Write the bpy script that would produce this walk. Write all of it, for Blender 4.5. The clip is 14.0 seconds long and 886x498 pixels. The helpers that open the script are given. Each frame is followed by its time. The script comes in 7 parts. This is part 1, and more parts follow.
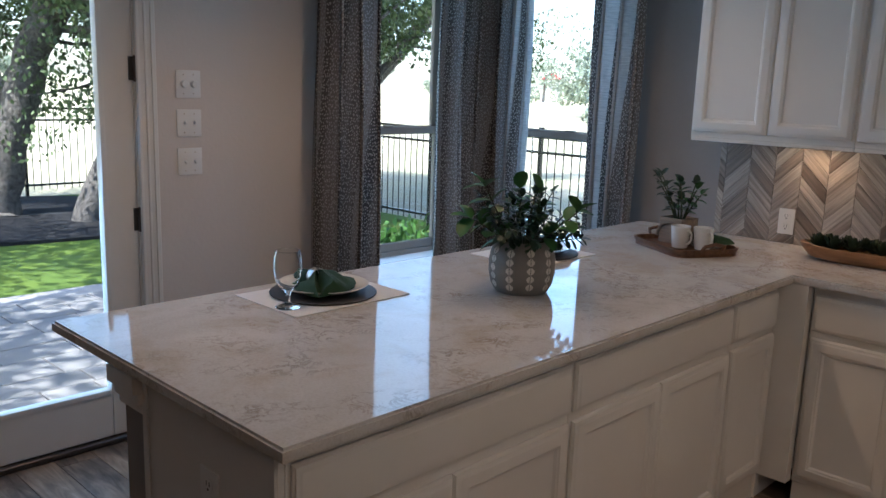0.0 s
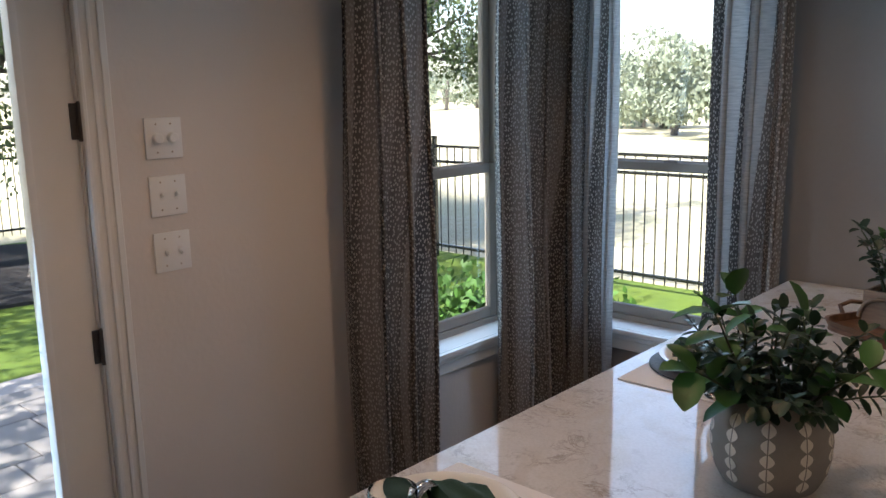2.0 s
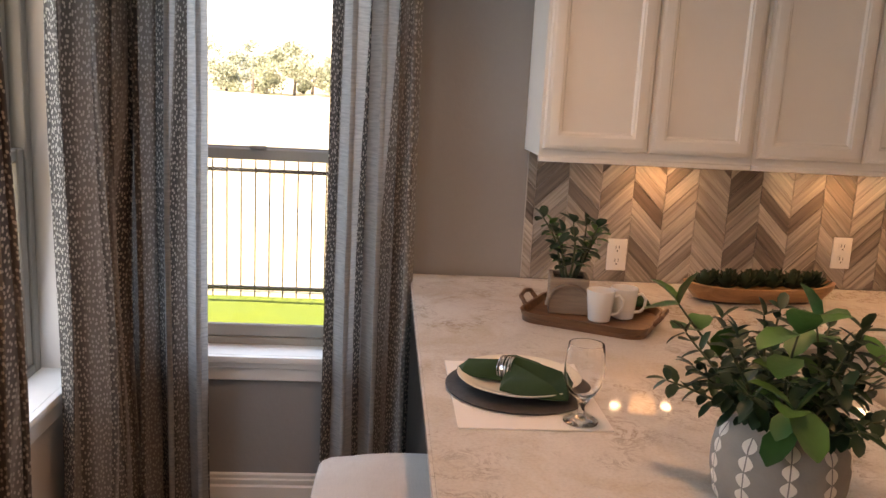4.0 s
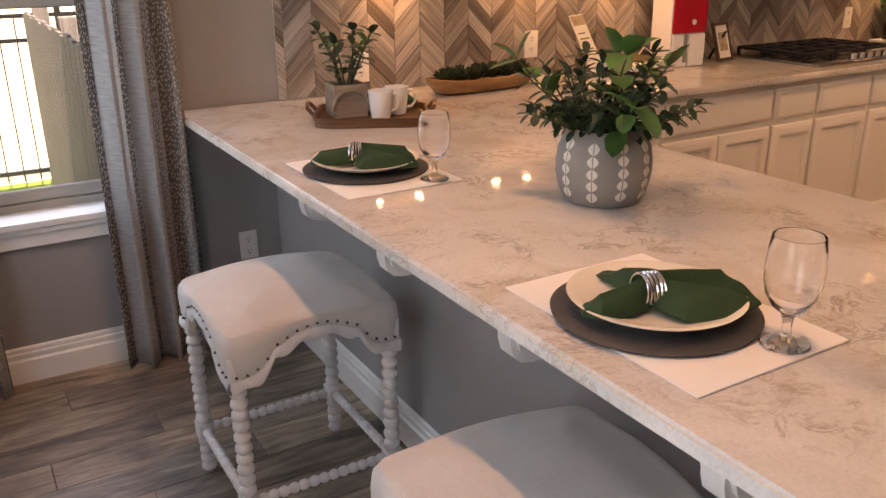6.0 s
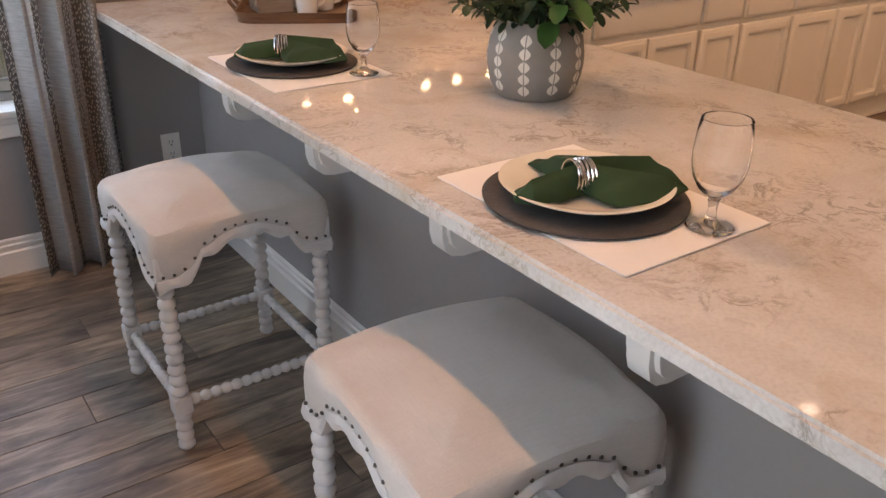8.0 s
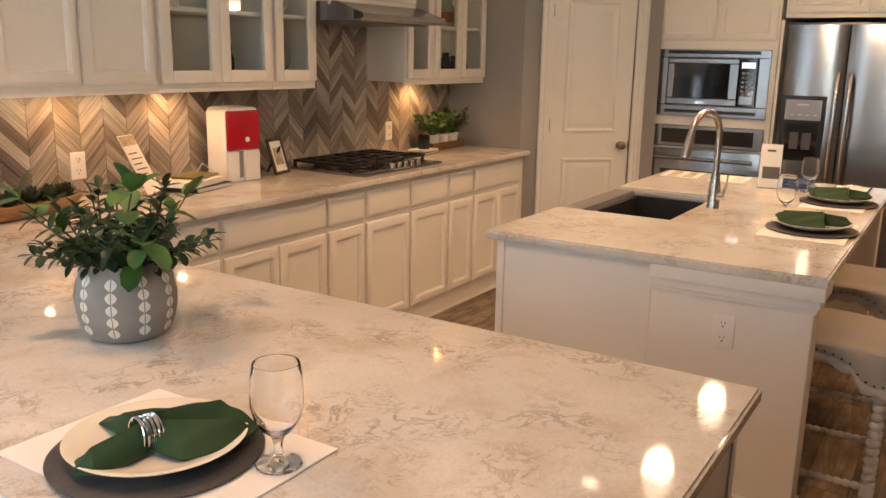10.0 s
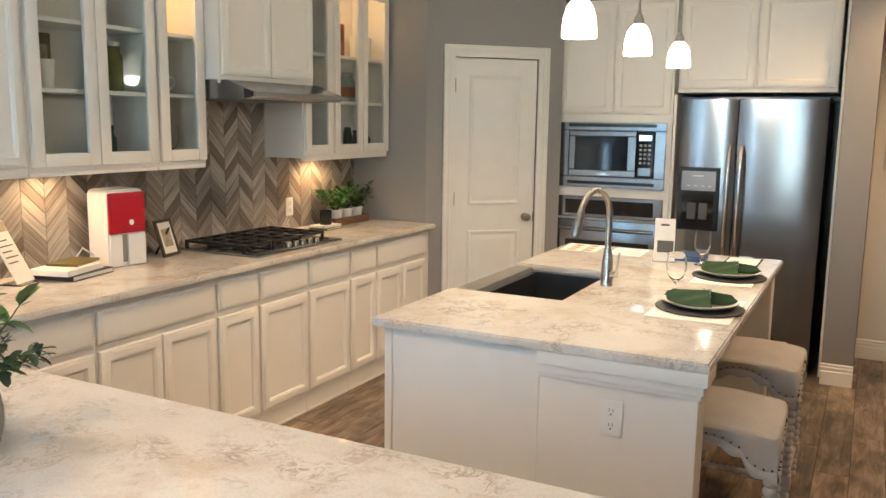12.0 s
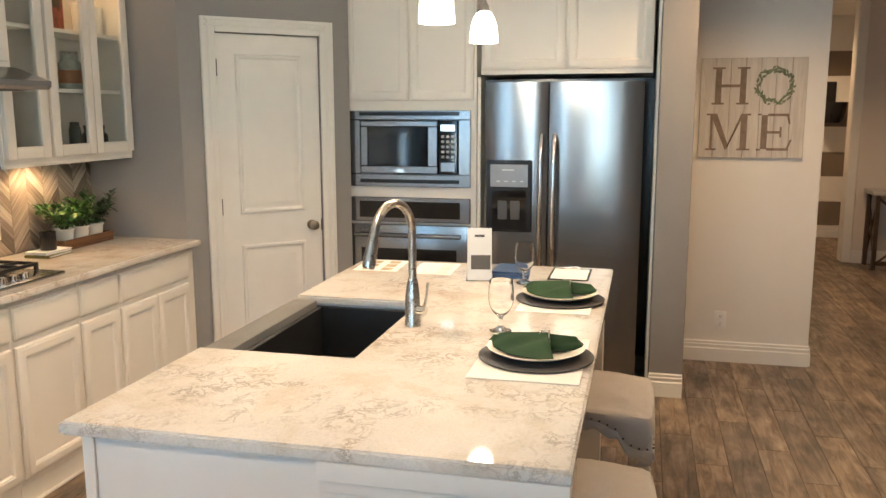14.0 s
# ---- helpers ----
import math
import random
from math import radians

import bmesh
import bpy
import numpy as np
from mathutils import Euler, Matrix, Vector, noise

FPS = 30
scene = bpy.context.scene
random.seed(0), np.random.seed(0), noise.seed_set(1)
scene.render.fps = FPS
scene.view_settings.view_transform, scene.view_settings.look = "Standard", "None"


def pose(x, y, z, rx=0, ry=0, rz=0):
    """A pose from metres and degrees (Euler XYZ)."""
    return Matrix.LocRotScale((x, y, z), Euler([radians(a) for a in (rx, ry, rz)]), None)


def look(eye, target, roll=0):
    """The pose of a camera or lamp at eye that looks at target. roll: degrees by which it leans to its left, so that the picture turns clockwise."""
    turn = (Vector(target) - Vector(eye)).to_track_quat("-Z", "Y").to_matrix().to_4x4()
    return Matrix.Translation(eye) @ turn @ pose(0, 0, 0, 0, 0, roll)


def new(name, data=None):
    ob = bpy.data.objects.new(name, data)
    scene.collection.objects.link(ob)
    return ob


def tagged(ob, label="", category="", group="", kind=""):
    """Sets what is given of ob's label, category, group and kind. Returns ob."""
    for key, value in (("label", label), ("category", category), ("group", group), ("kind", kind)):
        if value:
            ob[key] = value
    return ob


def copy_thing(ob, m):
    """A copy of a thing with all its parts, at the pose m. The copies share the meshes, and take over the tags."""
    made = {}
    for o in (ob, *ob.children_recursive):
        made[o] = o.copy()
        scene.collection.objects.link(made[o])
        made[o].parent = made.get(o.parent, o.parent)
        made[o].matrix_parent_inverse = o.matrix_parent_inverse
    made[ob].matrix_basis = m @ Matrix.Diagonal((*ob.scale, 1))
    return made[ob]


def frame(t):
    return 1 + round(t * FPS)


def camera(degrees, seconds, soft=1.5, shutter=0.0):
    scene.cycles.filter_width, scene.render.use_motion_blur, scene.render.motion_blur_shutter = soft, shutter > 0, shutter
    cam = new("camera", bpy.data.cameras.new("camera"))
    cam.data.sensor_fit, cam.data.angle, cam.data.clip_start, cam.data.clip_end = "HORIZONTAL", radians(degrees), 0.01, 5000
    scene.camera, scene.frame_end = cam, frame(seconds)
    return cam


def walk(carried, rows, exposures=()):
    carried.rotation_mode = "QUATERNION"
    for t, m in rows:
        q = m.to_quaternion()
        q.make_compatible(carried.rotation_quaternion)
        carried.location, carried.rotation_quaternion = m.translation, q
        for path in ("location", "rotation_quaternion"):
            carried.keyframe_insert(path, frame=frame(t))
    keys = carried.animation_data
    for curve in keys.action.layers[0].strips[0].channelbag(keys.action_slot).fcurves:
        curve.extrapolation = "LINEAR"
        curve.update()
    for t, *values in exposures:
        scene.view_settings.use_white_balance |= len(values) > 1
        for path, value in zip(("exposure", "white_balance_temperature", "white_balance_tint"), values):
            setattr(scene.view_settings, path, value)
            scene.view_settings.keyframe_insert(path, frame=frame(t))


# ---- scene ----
cam = camera(56.2, 14.0)
PATH = [
    (0, (0.888, 0.343, 1.56), (-0.478, 1.752, 1.172), 2.0),
    (0.5, (0.651, 0.496, 1.591), (-0.768, 1.858, 1.23), 2.9),
    (1, (0.379, 0.724, 1.59), (-1.086, 2.043, 1.253), 1.7),
    (1.5, (0.132, 0.861, 1.589), (-1.311, 2.198, 1.226), 0.1),
    (2, (-0.223, 0.922, 1.651), (-1.545, 2.374, 1.27), -1.1),
    (2.5, (-0.579, 1.039, 1.635), (-1.667, 2.67, 1.239), -1.6),
    (3, (-0.856, 1.131, 1.607), (-1.478, 2.985, 1.188), -0.4),
    (3.5, (-1.148, 1.148, 1.62), (-1.314, 3.098, 1.211), 1.9),
    (3.7, (-1.262, 1.182, 1.604), (-1.299, 3.145, 1.219), 2.6),
    (5.8, (-1.972, 1.021, 1.478), (-1.05, 2.682, 0.851), -0.7),
    (6, (-2.0, 1.013, 1.464), (-1.045, 2.631, 0.777), -0.6),
    (6.5, (-1.996, 1.018, 1.417), (-0.994, 2.53, 0.575), 0.5),
    (7, (-1.994, 1.01, 1.393), (-0.979, 2.475, 0.485), 0.5),
    (7.5, (-2.004, 1.013, 1.396), (-0.981, 2.461, 0.47), 0.7),
    (8, (-2.004, 1.011, 1.42), (-0.952, 2.47, 0.544), 1.1),
    (8.5, (-1.984, 0.992, 1.457), (-0.831, 2.431, 0.682), 0.8),
    (9, (-1.932, 0.937, 1.491), (-0.586, 2.261, 0.833), 0.5),
    (9.2, (-1.913, 0.914, 1.5), (-0.483, 2.173, 0.893), 0.7),
    (11.3, (-1.834, 0.802, 1.607), (-0.086, 1.713, 1.269), 0.6),
    (11.5, (-1.807, 0.788, 1.617), (-0.059, 1.704, 1.29), 0.5),
    (12, (-1.716, 0.786, 1.608), (0.042, 1.69, 1.302), 0.8),
    (12.5, (-1.568, 0.884, 1.604), (0.241, 1.679, 1.295), 0.9),
    (13, (-1.363, 0.985, 1.598), (0.504, 1.628, 1.279), 0.9),
    (13.5, (-1.09, 1.02, 1.616), (0.807, 1.565, 1.289), -0.0),
    (14, (-0.819, 1.046, 1.614), (1.099, 1.509, 1.283), -0.1),
]
EXPOSE = [(0, 1.6, 5600, 14), (1.5, 1.58, 6200, 17), (2.5, 1.76, 7000, 21), (3.7, 2.1, 9000, 31), (5.8, 2.42, 9500, 38), (7.5, 2.4, 8900, 34), (9.2, 2.56, 9400, 32), (11.3, 3.15, 6500, 7), (14, 3.28, 6400, 7)]
walk(cam, [(t, look(eye, target, roll)) for t, eye, target, roll in PATH], EXPOSE)

# ---- world, sun, lights ----
world = bpy.data.worlds.new("sky")
scene.world = world
world.use_nodes = True
wn = world.node_tree.nodes
sky = wn.new("ShaderNodeTexSky")
sky.sky_type, sky.sun_disc = "NISHITA", False
SUN_EL, SUN_AZ = 60, 184          # degrees; azimuth clockwise from +y
sky.sun_elevation, sky.sun_rotation = radians(SUN_EL), radians(SUN_AZ)
world.node_tree.links.new(sky.outputs[0], wn["Background"].inputs[0])
wn["Background"].inputs[1].default_value = 0.15


def lamp(name, kind, power, colour, m, **more):
    data = bpy.data.lights.new(name, kind)
    data.energy, data.color = power, colour
    for key, value in more.items():
        if key == "size":
            data.size = value
        elif key == "size_y":
            data.shape, data.size_y = "RECTANGLE", value
        elif key == "radius":
            data.shadow_soft_size = value
        elif key == "angle":
            data.angle = value
        elif key == "cone":
            data.spot_size, data.spot_blend = radians(value), 0.6
    ob = new(name, data)
    ob.matrix_world = m
    return ob


sun_dir = Vector((math.sin(radians(SUN_AZ)) * math.cos(radians(SUN_EL)), math.cos(radians(SUN_AZ)) * math.cos(radians(SUN_EL)), math.sin(radians(SUN_EL))))
lamp("sun", "SUN", 5.0, (1.0, 0.95, 0.86), look(sun_dir * 60, (0, 0, 0)), angle=radians(0.6))
WARM = (1.0, 0.58, 0.27)
SOFT = (1.0, 0.64, 0.36)


# ---- lamps ----
PENINSULA_CANS = [(-1.16, 2.75), (-1.16, 1.55)]
# last four are unseen fill, added to brighten the sign wall and hall
CANS_AND_FILL = PENINSULA_CANS + [(1.24, 2.57), (2.39, 2.49), (2.2, 0.0), (3.3, 0.35), (6.6, -0.8), (9.4, -0.7)]
for x, y in CANS_AND_FILL:
    power, cone = (7.0, 124 if x < 0 else 104) if y > 1 else (8.0, 140)
    lamp("can_light", "SPOT", power, SOFT, look((x, y, 2.70), (x, y, 0)), radius=0.02, cone=cone)
PENDANTS = [(1.19, 1.75), (2.01, 1.75), (2.87, 1.75)]
for x, y in PENDANTS:
    lamp("pendant_bulb", "POINT", 0.95, (1.0, 0.86, 0.66), pose(x, y, 1.885), radius=0.05)
PUCKS = [-0.55, -0.36, 0.03, 0.20, 0.39, 0.72, 2.72]
for x in (-0.46, 0.20, 0.72, 2.72):
    lamp("under_cabinet_light", "SPOT", 1.1 if x > 2 else 0.54, WARM, look((x, 3.95, 1.352), (x, 4.0, 0.9)), radius=0.05, cone=165)
for x in (1.30, 2.90):
    lamp("cabinet_light", "POINT", 0.2, WARM, pose(x, 3.93, 2.38), radius=0.02)
# sky light in the glazed openings
SKYLIGHT = (0.40, 0.69, 1.0)
lamp("door_daylight", "AREA", 3.2, SKYLIGHT, look((-2.45, 1.46, 1.15), (0, 1.46, 0.85)), size=0.8, size_y=2.0)
lamp("window_daylight", "AREA", 3.2, SKYLIGHT, look((-2.45, 3.4, 1.45), (0, 3.4, 1.2)), size=0.8, size_y=1.55)
lamp("window_daylight", "AREA", 3.2, SKYLIGHT, look((-1.87, 4.10, 1.45), (-1.87, 0, 1.2)), size=0.8, size_y=1.55)

# ---- materials ----


def material(name, rough=0.5, metal=0.0, **more):
    m = bpy.data.materials.new(name)
    m.use_nodes = True
    b = m.node_tree.nodes["Principled BSDF"]
    b.inputs["Roughness"].default_value, b.inputs["Metallic"].default_value = rough, metal
    for key, value in more.items():
        b.inputs[key.replace("_", " ")].default_value = value
    return m, m.node_tree.nodes, m.node_tree.links, b


def mapped(n, l, scale=(1, 1, 1), turn=(0, 0, 0), vary=0.0):
    co, mp = n.new("ShaderNodeTexCoord"), n.new("ShaderNodeMapping")
    mp.inputs["Scale"].default_value, mp.inputs["Rotation"].default_value = scale, [radians(a) for a in turn]
    l.new(co.outputs["Object"], mp.inputs["Vector"])
    if vary:
        info, mul = n.new("ShaderNodeObjectInfo"), n.new("ShaderNodeMath")
        mul.operation = "MULTIPLY"
        mul.inputs[1].default_value = vary
        l.new(info.outputs["Random"], mul.inputs[0])
        l.new(mul.outputs[0], mp.inputs["Location"])
    return mp.outputs["Vector"]


def noise_tex(n, l, vec, scale, detail=4.0, rough=0.55, distortion=0.0):
    t = n.new("ShaderNodeTexNoise")
    t.inputs["Scale"].default_value, t.inputs["Detail"].default_value = scale, detail
    t.inputs["Roughness"].default_value, t.inputs["Distortion"].default_value = rough, distortion
    l.new(vec, t.inputs["Vector"])
    return t.outputs["Fac"]


def ramp(n, l, fac, *stops):
    r = n.new("ShaderNodeValToRGB")
    while len(r.color_ramp.elements) < len(stops):
        r.color_ramp.elements.new(0.5)
    for e, (at, c) in zip(r.color_ramp.elements, stops):
        e.position, e.color = at, (*c, 1) if len(c) == 3 else c
    l.new(fac, r.inputs["Fac"])
    return r.outputs["Color"]


def mix(n, l, fac, a, b, how="MIX"):
    x = n.new("ShaderNodeMix")
    x.data_type, x.blend_type = "RGBA", how
    for socket, v in ((x.inputs["Factor"], fac), (x.inputs["A"], a), (x.inputs["B"], b)):
        if isinstance(v, (int, float)):
            socket.default_value = v
        elif isinstance(v, tuple):
            socket.default_value = (*v, 1)
        else:
            l.new(v, socket)
    return x.outputs["Result"]


def relief(n, l, b, height, strength=0.2, distance=0.01):
    bump = n.new("ShaderNodeBump")
    bump.inputs["Strength"].default_value, bump.inputs["Distance"].default_value = strength, distance
    l.new(height, bump.inputs["Height"])
    l.new(bump.outputs["Normal"], b.inputs["Normal"])


def plain(name, c, rough=0.5, metal=0.0, spread=0.06, scale=8.0, bump=0.05, fine=120.0, stretch=(1, 1, 1), vary=3.0, **more):
    """A surface of one base colour with large soft unevenness, fine relief and uneven gloss."""
    m, n, l, b = material(name, rough, metal, **more)
    vec = mapped(n, l, stretch, vary=vary)
    big = noise_tex(n, l, vec, scale)
    lo, hi = tuple(v * (1 - spread) for v in c), tuple(min(1, v * (1 + spread)) for v in c)
    l.new(ramp(n, l, big, (0.3, lo), (0.7, hi)), b.inputs["Base Color"])
    small = noise_tex(n, l, vec, fine, 3)
    gloss = ramp(n, l, small, (0.2, (rough * 0.85,) * 3), (0.8, (min(1, rough * 1.15),) * 3))
    l.new(gloss, b.inputs["Roughness"])
    if bump:
        relief(n, l, b, small, bump, 0.004)
    return m


def wood(name, dark, light, rough=0.45, scale=5.0, stretch=(1, 9, 9), bump=0.12, vary=20.0):
    m, n, l, b = material(name, rough)
    vec = mapped(n, l, stretch, vary=vary)
    g = noise_tex(n, l, vec, scale, 6, 0.65, 0.6)
    l.new(ramp(n, l, g, (0.3, dark), (0.7, light)), b.inputs["Base Color"])
    relief(n, l, b, g, bump, 0.004)
    return m


def glow(name, colour, strength):
    m, n, l, b = material(name, 0.5)
    b.inputs["Base Color"].default_value = (0.9, 0.88, 0.82, 1)
    b.inputs["Emission Color"].default_value, b.inputs["Emission Strength"].default_value = (*colour, 1), strength
    return m


def clear(name, tint=(1, 1, 1), ior=1.45, rough=0.0):
    m, n, l, b = material(name, rough, 0, IOR=ior)
    b.inputs["Base Color"].default_value = (*tint, 1)
    b.inputs["Transmission Weight"].default_value = 1
    return m


def quartz():
    m, n, l, b = material("quartz", 0.055, 0)
    vec = mapped(n, l, (1, 1, 1), (0, 0, 25))
    base = ramp(n, l, noise_tex(n, l, vec, 2.6, 5, 0.6, 0.8), (0.3, (0.62, 0.59, 0.55)), (0.7, (0.74, 0.71, 0.67)))
    # soft ochre clouds, and fine crinkled grey veins that gather in them
    cloud = noise_tex(n, l, vec, 4.2, 6, 0.62, 0.6)
    base = mix(n, l, ramp(n, l, cloud, (0.50, (0, 0, 0)), (0.66, (0.65, 0.65, 0.65))), base, (0.55, 0.47, 0.365))
    line = noise_tex(n, l, vec, 17.0, 8, 0.68, 0.9)
    vein = ramp(n, l, line, (0.455, (0, 0, 0)), (0.495, (1, 1, 1)), (0.51, (0.9, 0.9, 0.9)), (0.55, (0, 0, 0)))
    where = ramp(n, l, noise_tex(n, l, vec, 4.6, 6, 0.66, 0.8), (0.47, (0, 0, 0)), (0.63, (0.60, 0.60, 0.60)))
    tone = ramp(n, l, noise_tex(n, l, vec, 3.0, 2), (0.4, (0.23, 0.14, 0.065)), (0.6, (0.19, 0.15, 0.11)))
    col = mix(n, l, mix(n, l, 1.0, vein, where, "MULTIPLY"), base, tone)
    speck = ramp(n, l, noise_tex(n, l, vec, 160, 2), (0.3, (0.90, 0.89, 0.88)), (0.6, (1, 1, 1)))
    l.new(mix(n, l, 1.0, col, speck, "MULTIPLY"), b.inputs["Base Color"])
    return m


def plank_tile(name="wood_look_tile", island=False):
    m, n, l, b = material(name, 0.38)
    vec = mapped(n, l, (1, 7, 7), vary=31.0)
    g = noise_tex(n, l, vec, 3.2, 8, 0.68, 0.9)
    col = ramp(n, l, g, (0.28, (0.065, 0.046, 0.036)), (0.5, (0.235, 0.185, 0.145)), (0.72, (0.40, 0.335, 0.27)))
    luck = n.new("ShaderNodeNewGeometry").outputs["Random Per Island"] if island else n.new("ShaderNodeObjectInfo").outputs["Random"]
    tone = ramp(n, l, luck, (0.0, (0.70, 0.68, 0.68)), (0.5, (1.0, 0.97, 0.94)), (1.0, (1.28, 1.2, 1.1)))
    blot = ramp(n, l, noise_tex(n, l, mapped(n, l, (1, 1.6, 1), vary=17), 4.5, 3), (0.36, (0.52, 0.51, 0.52)), (0.6, (1.1, 1.06, 1.0)))
    l.new(mix(n, l, 1.0, mix(n, l, 1.0, col, tone, "MULTIPLY"), blot, "MULTIPLY"), b.inputs["Base Color"])
    l.new(ramp(n, l, g, (0.2, (0.50,) * 3), (0.8, (0.30,) * 3)), b.inputs["Roughness"])
    relief(n, l, b, g, 0.25, 0.003)
    return m


def chevron_tile(name="chevron_tile", island=False):
    m, n, l, b = material(name, 0.3)
    vec = mapped(n, l, (1, 8, 26), vary=43.0)
    g = noise_tex(n, l, vec, 3.2, 5, 0.6, 0.35)
    luck = n.new("ShaderNodeNewGeometry").outputs["Random Per Island"] if island else n.new("ShaderNodeObjectInfo").outputs["Random"]
    tone = ramp(n, l, luck, (0.0, (0.14, 0.115, 0.10)), (0.3, (0.27, 0.235, 0.205)), (0.6, (0.35, 0.315, 0.28)), (1.0, (0.46, 0.425, 0.385)))
    streak = ramp(n, l, g, (0.28, (0.42, 0.39, 0.37)), (0.42, (0.80, 0.78, 0.76)), (0.55, (1.05, 1.04, 1.03)), (0.72, (1.5, 1.47, 1.43)))
    l.new(mix(n, l, 1.0, tone, streak, "MULTIPLY"), b.inputs["Base Color"])
    relief(n, l, b, g, 0.12, 0.002)
    return m


def curtain_cloth(name="dotted_curtain_cloth", plain_band=None, thinness=0.40):
    m, n, l, b = material(name, 0.85)
    b.inputs["Sheen Weight"].default_value = 0.15
    co = n.new("ShaderNodeTexCoord")

    def uv(*scale):
        mp = n.new("ShaderNodeMapping")
        mp.inputs["Scale"].default_value = (*scale, 1)
        l.new(co.outputs["UV"], mp.inputs["Vector"])
        return mp.outputs["Vector"]

    v = n.new("ShaderNodeTexVoronoi")
    v.voronoi_dimensions = "2D"
    v.inputs["Scale"].default_value, v.inputs["Randomness"].default_value = 1.0, 0.8
    l.new(uv(106, 58), v.inputs["Vector"])
    # dark and pale ground bands with fold shade painted in, and plain strips between
    stripe = noise_tex(n, l, uv(8.5, 0.12), 1.0, 2)
    strip = ramp(n, l, noise_tex(n, l, uv(16.0, 0.05), 1.0, 1), (0.57, (0, 0, 0)), (0.60, (1, 1, 1)))
    dot = ramp(n, l, v.outputs["Distance"], (0.22, (1, 1, 1)), (0.31, (0, 0, 0)))
    weave = noise_tex(n, l, uv(500, 420), 1.0, 3)
    ground = ramp(n, l, stripe, (0.40, (0.075, 0.055, 0.042)), (0.50, (0.19, 0.155, 0.13)), (0.62, (0.36, 0.32, 0.29)))
    spot = ramp(n, l, stripe, (0.4, (0.60, 0.51, 0.40)), (0.6, (0.60, 0.57, 0.53)))
    face, thin = mix(n, l, dot, ground, spot), mix(n, l, dot, mix(n, l, 0.5, ground, (0.30, 0.31, 0.32)), (0.62, 0.62, 0.60))
    face = mix(n, l, strip, face, (0.42, 0.375, 0.335))
    if plain_band:
        sep = n.new("ShaderNodeSeparateXYZ")
        l.new(co.outputs["UV"], sep.inputs[0])
        lin = ramp(n, l, noise_tex(n, l, uv(16, 150), 1.0, 4, 0.65), (0.35, (0.28, 0.28, 0.275)), (0.48, (0.42, 0.41, 0.395)), (0.65, (0.56, 0.55, 0.53)))
        for lo, hi in plain_band:
            band = n.new("ShaderNodeMath")
            band.operation = "COMPARE"
            band.inputs[1].default_value, band.inputs[2].default_value = (lo + hi) / 2, (hi - lo) / 2
            l.new(sep.outputs["X"], band.inputs[0])
            face = mix(n, l, band.outputs[0], face, lin)
            thin = mix(n, l, band.outputs[0], thin, mix(n, l, 0.5, lin, (0.9, 0.9, 0.9)))
    l.new(face, b.inputs["Base Color"])
    relief(n, l, b, weave, 0.25, 0.002)
    tr = n.new("ShaderNodeBsdfTranslucent")
    l.new(thin, tr.inputs["Color"])
    ms, out = n.new("ShaderNodeMixShader"), n["Material Output"]
    ms.inputs[0].default_value = thinness
    l.new(b.outputs[0], ms.inputs[1])
    l.new(tr.outputs[0], ms.inputs[2])
    l.new(ms.outputs[0], out.inputs["Surface"])
    return m


def linen():
    m, n, l, b = material("linen", 0.9)
    b.inputs["Sheen Weight"].default_value = 0.08
    vec = mapped(n, l)
    w1 = noise_tex(n, l, mapped(n, l, (30, 900, 400)), 1.0, 2)
    w2 = noise_tex(n, l, mapped(n, l, (900, 30, 400)), 1.0, 2)
    w = mix(n, l, 0.5, w1, w2)
    tint = ramp(n, l, noise_tex(n, l, vec, 5, 3), (0.3, (0.50, 0.465, 0.425)), (0.7, (0.57, 0.535, 0.495)))
    l.new(mix(n, l, 1.0, tint, ramp(n, l, w, (0.3, (0.86,) * 3), (0.7, (1.06,) * 3)), "MULTIPLY"), b.inputs["Base Color"])
    relief(n, l, b, w, 0.3, 0.002)
    return m


def ground_mat(name, a, c, scale, bump, rough=0.9, mid=None):
    m, n, l, b = material(name, rough, Specular_IOR_Level=0.12)
    vec = mapped(n, l)
    g = noise_tex(n, l, vec, scale, 8, 0.7)
    big = noise_tex(n, l, vec, scale * 0.06, 3)
    col = ramp(n, l, g, (0.3, a), (0.7, c))
    if mid:
        col = mix(n, l, ramp(n, l, big, (0.42, (0, 0, 0)), (0.6, (1, 1, 1))), col, mid)
    l.new(col, b.inputs["Base Color"])
    relief(n, l, b, g, bump, 0.03)
    return m


QUARTZ, PLANK, CHEVRON, CURTAIN, LINEN = quartz(), plank_tile(), chevron_tile(), curtain_cloth(), linen()
PLANK_FAR, CHEVRON_FAR = plank_tile("wood_look_tile_far", True), chevron_tile("chevron_tile_far", True)
CURTAIN_A, CURTAIN_B = curtain_cloth("lined_curtain_cloth", ((0.30, 0.36), (0.44, 0.62)), 0.5), curtain_cloth("banded_curtain_cloth", ((0.09, 0.25), (0.29, 0.46)), 0.5)
WALL = plain("wall_paint", (0.68, 0.62, 0.565), 0.75, spread=0.02, scale=1.5, bump=0.22, fine=55)
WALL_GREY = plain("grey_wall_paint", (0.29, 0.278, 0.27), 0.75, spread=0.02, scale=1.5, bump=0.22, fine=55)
WALL_PALE = plain("pale_wall_paint", (0.83, 0.80, 0.75), 0.75, spread=0.02, scale=1.5, bump=0.2, fine=55)
CEILING = plain("ceiling_paint", (0.80, 0.79, 0.77), 0.85, spread=0.02, bump=0.25, fine=40)
TRIM = plain("trim_paint", (0.78, 0.76, 0.72), 0.4, spread=0.02, bump=0.02, fine=30)
CABINET = plain("cabinet_paint", (0.80, 0.77, 0.72), 0.38, spread=0.025, scale=3, bump=0.03, fine=50)
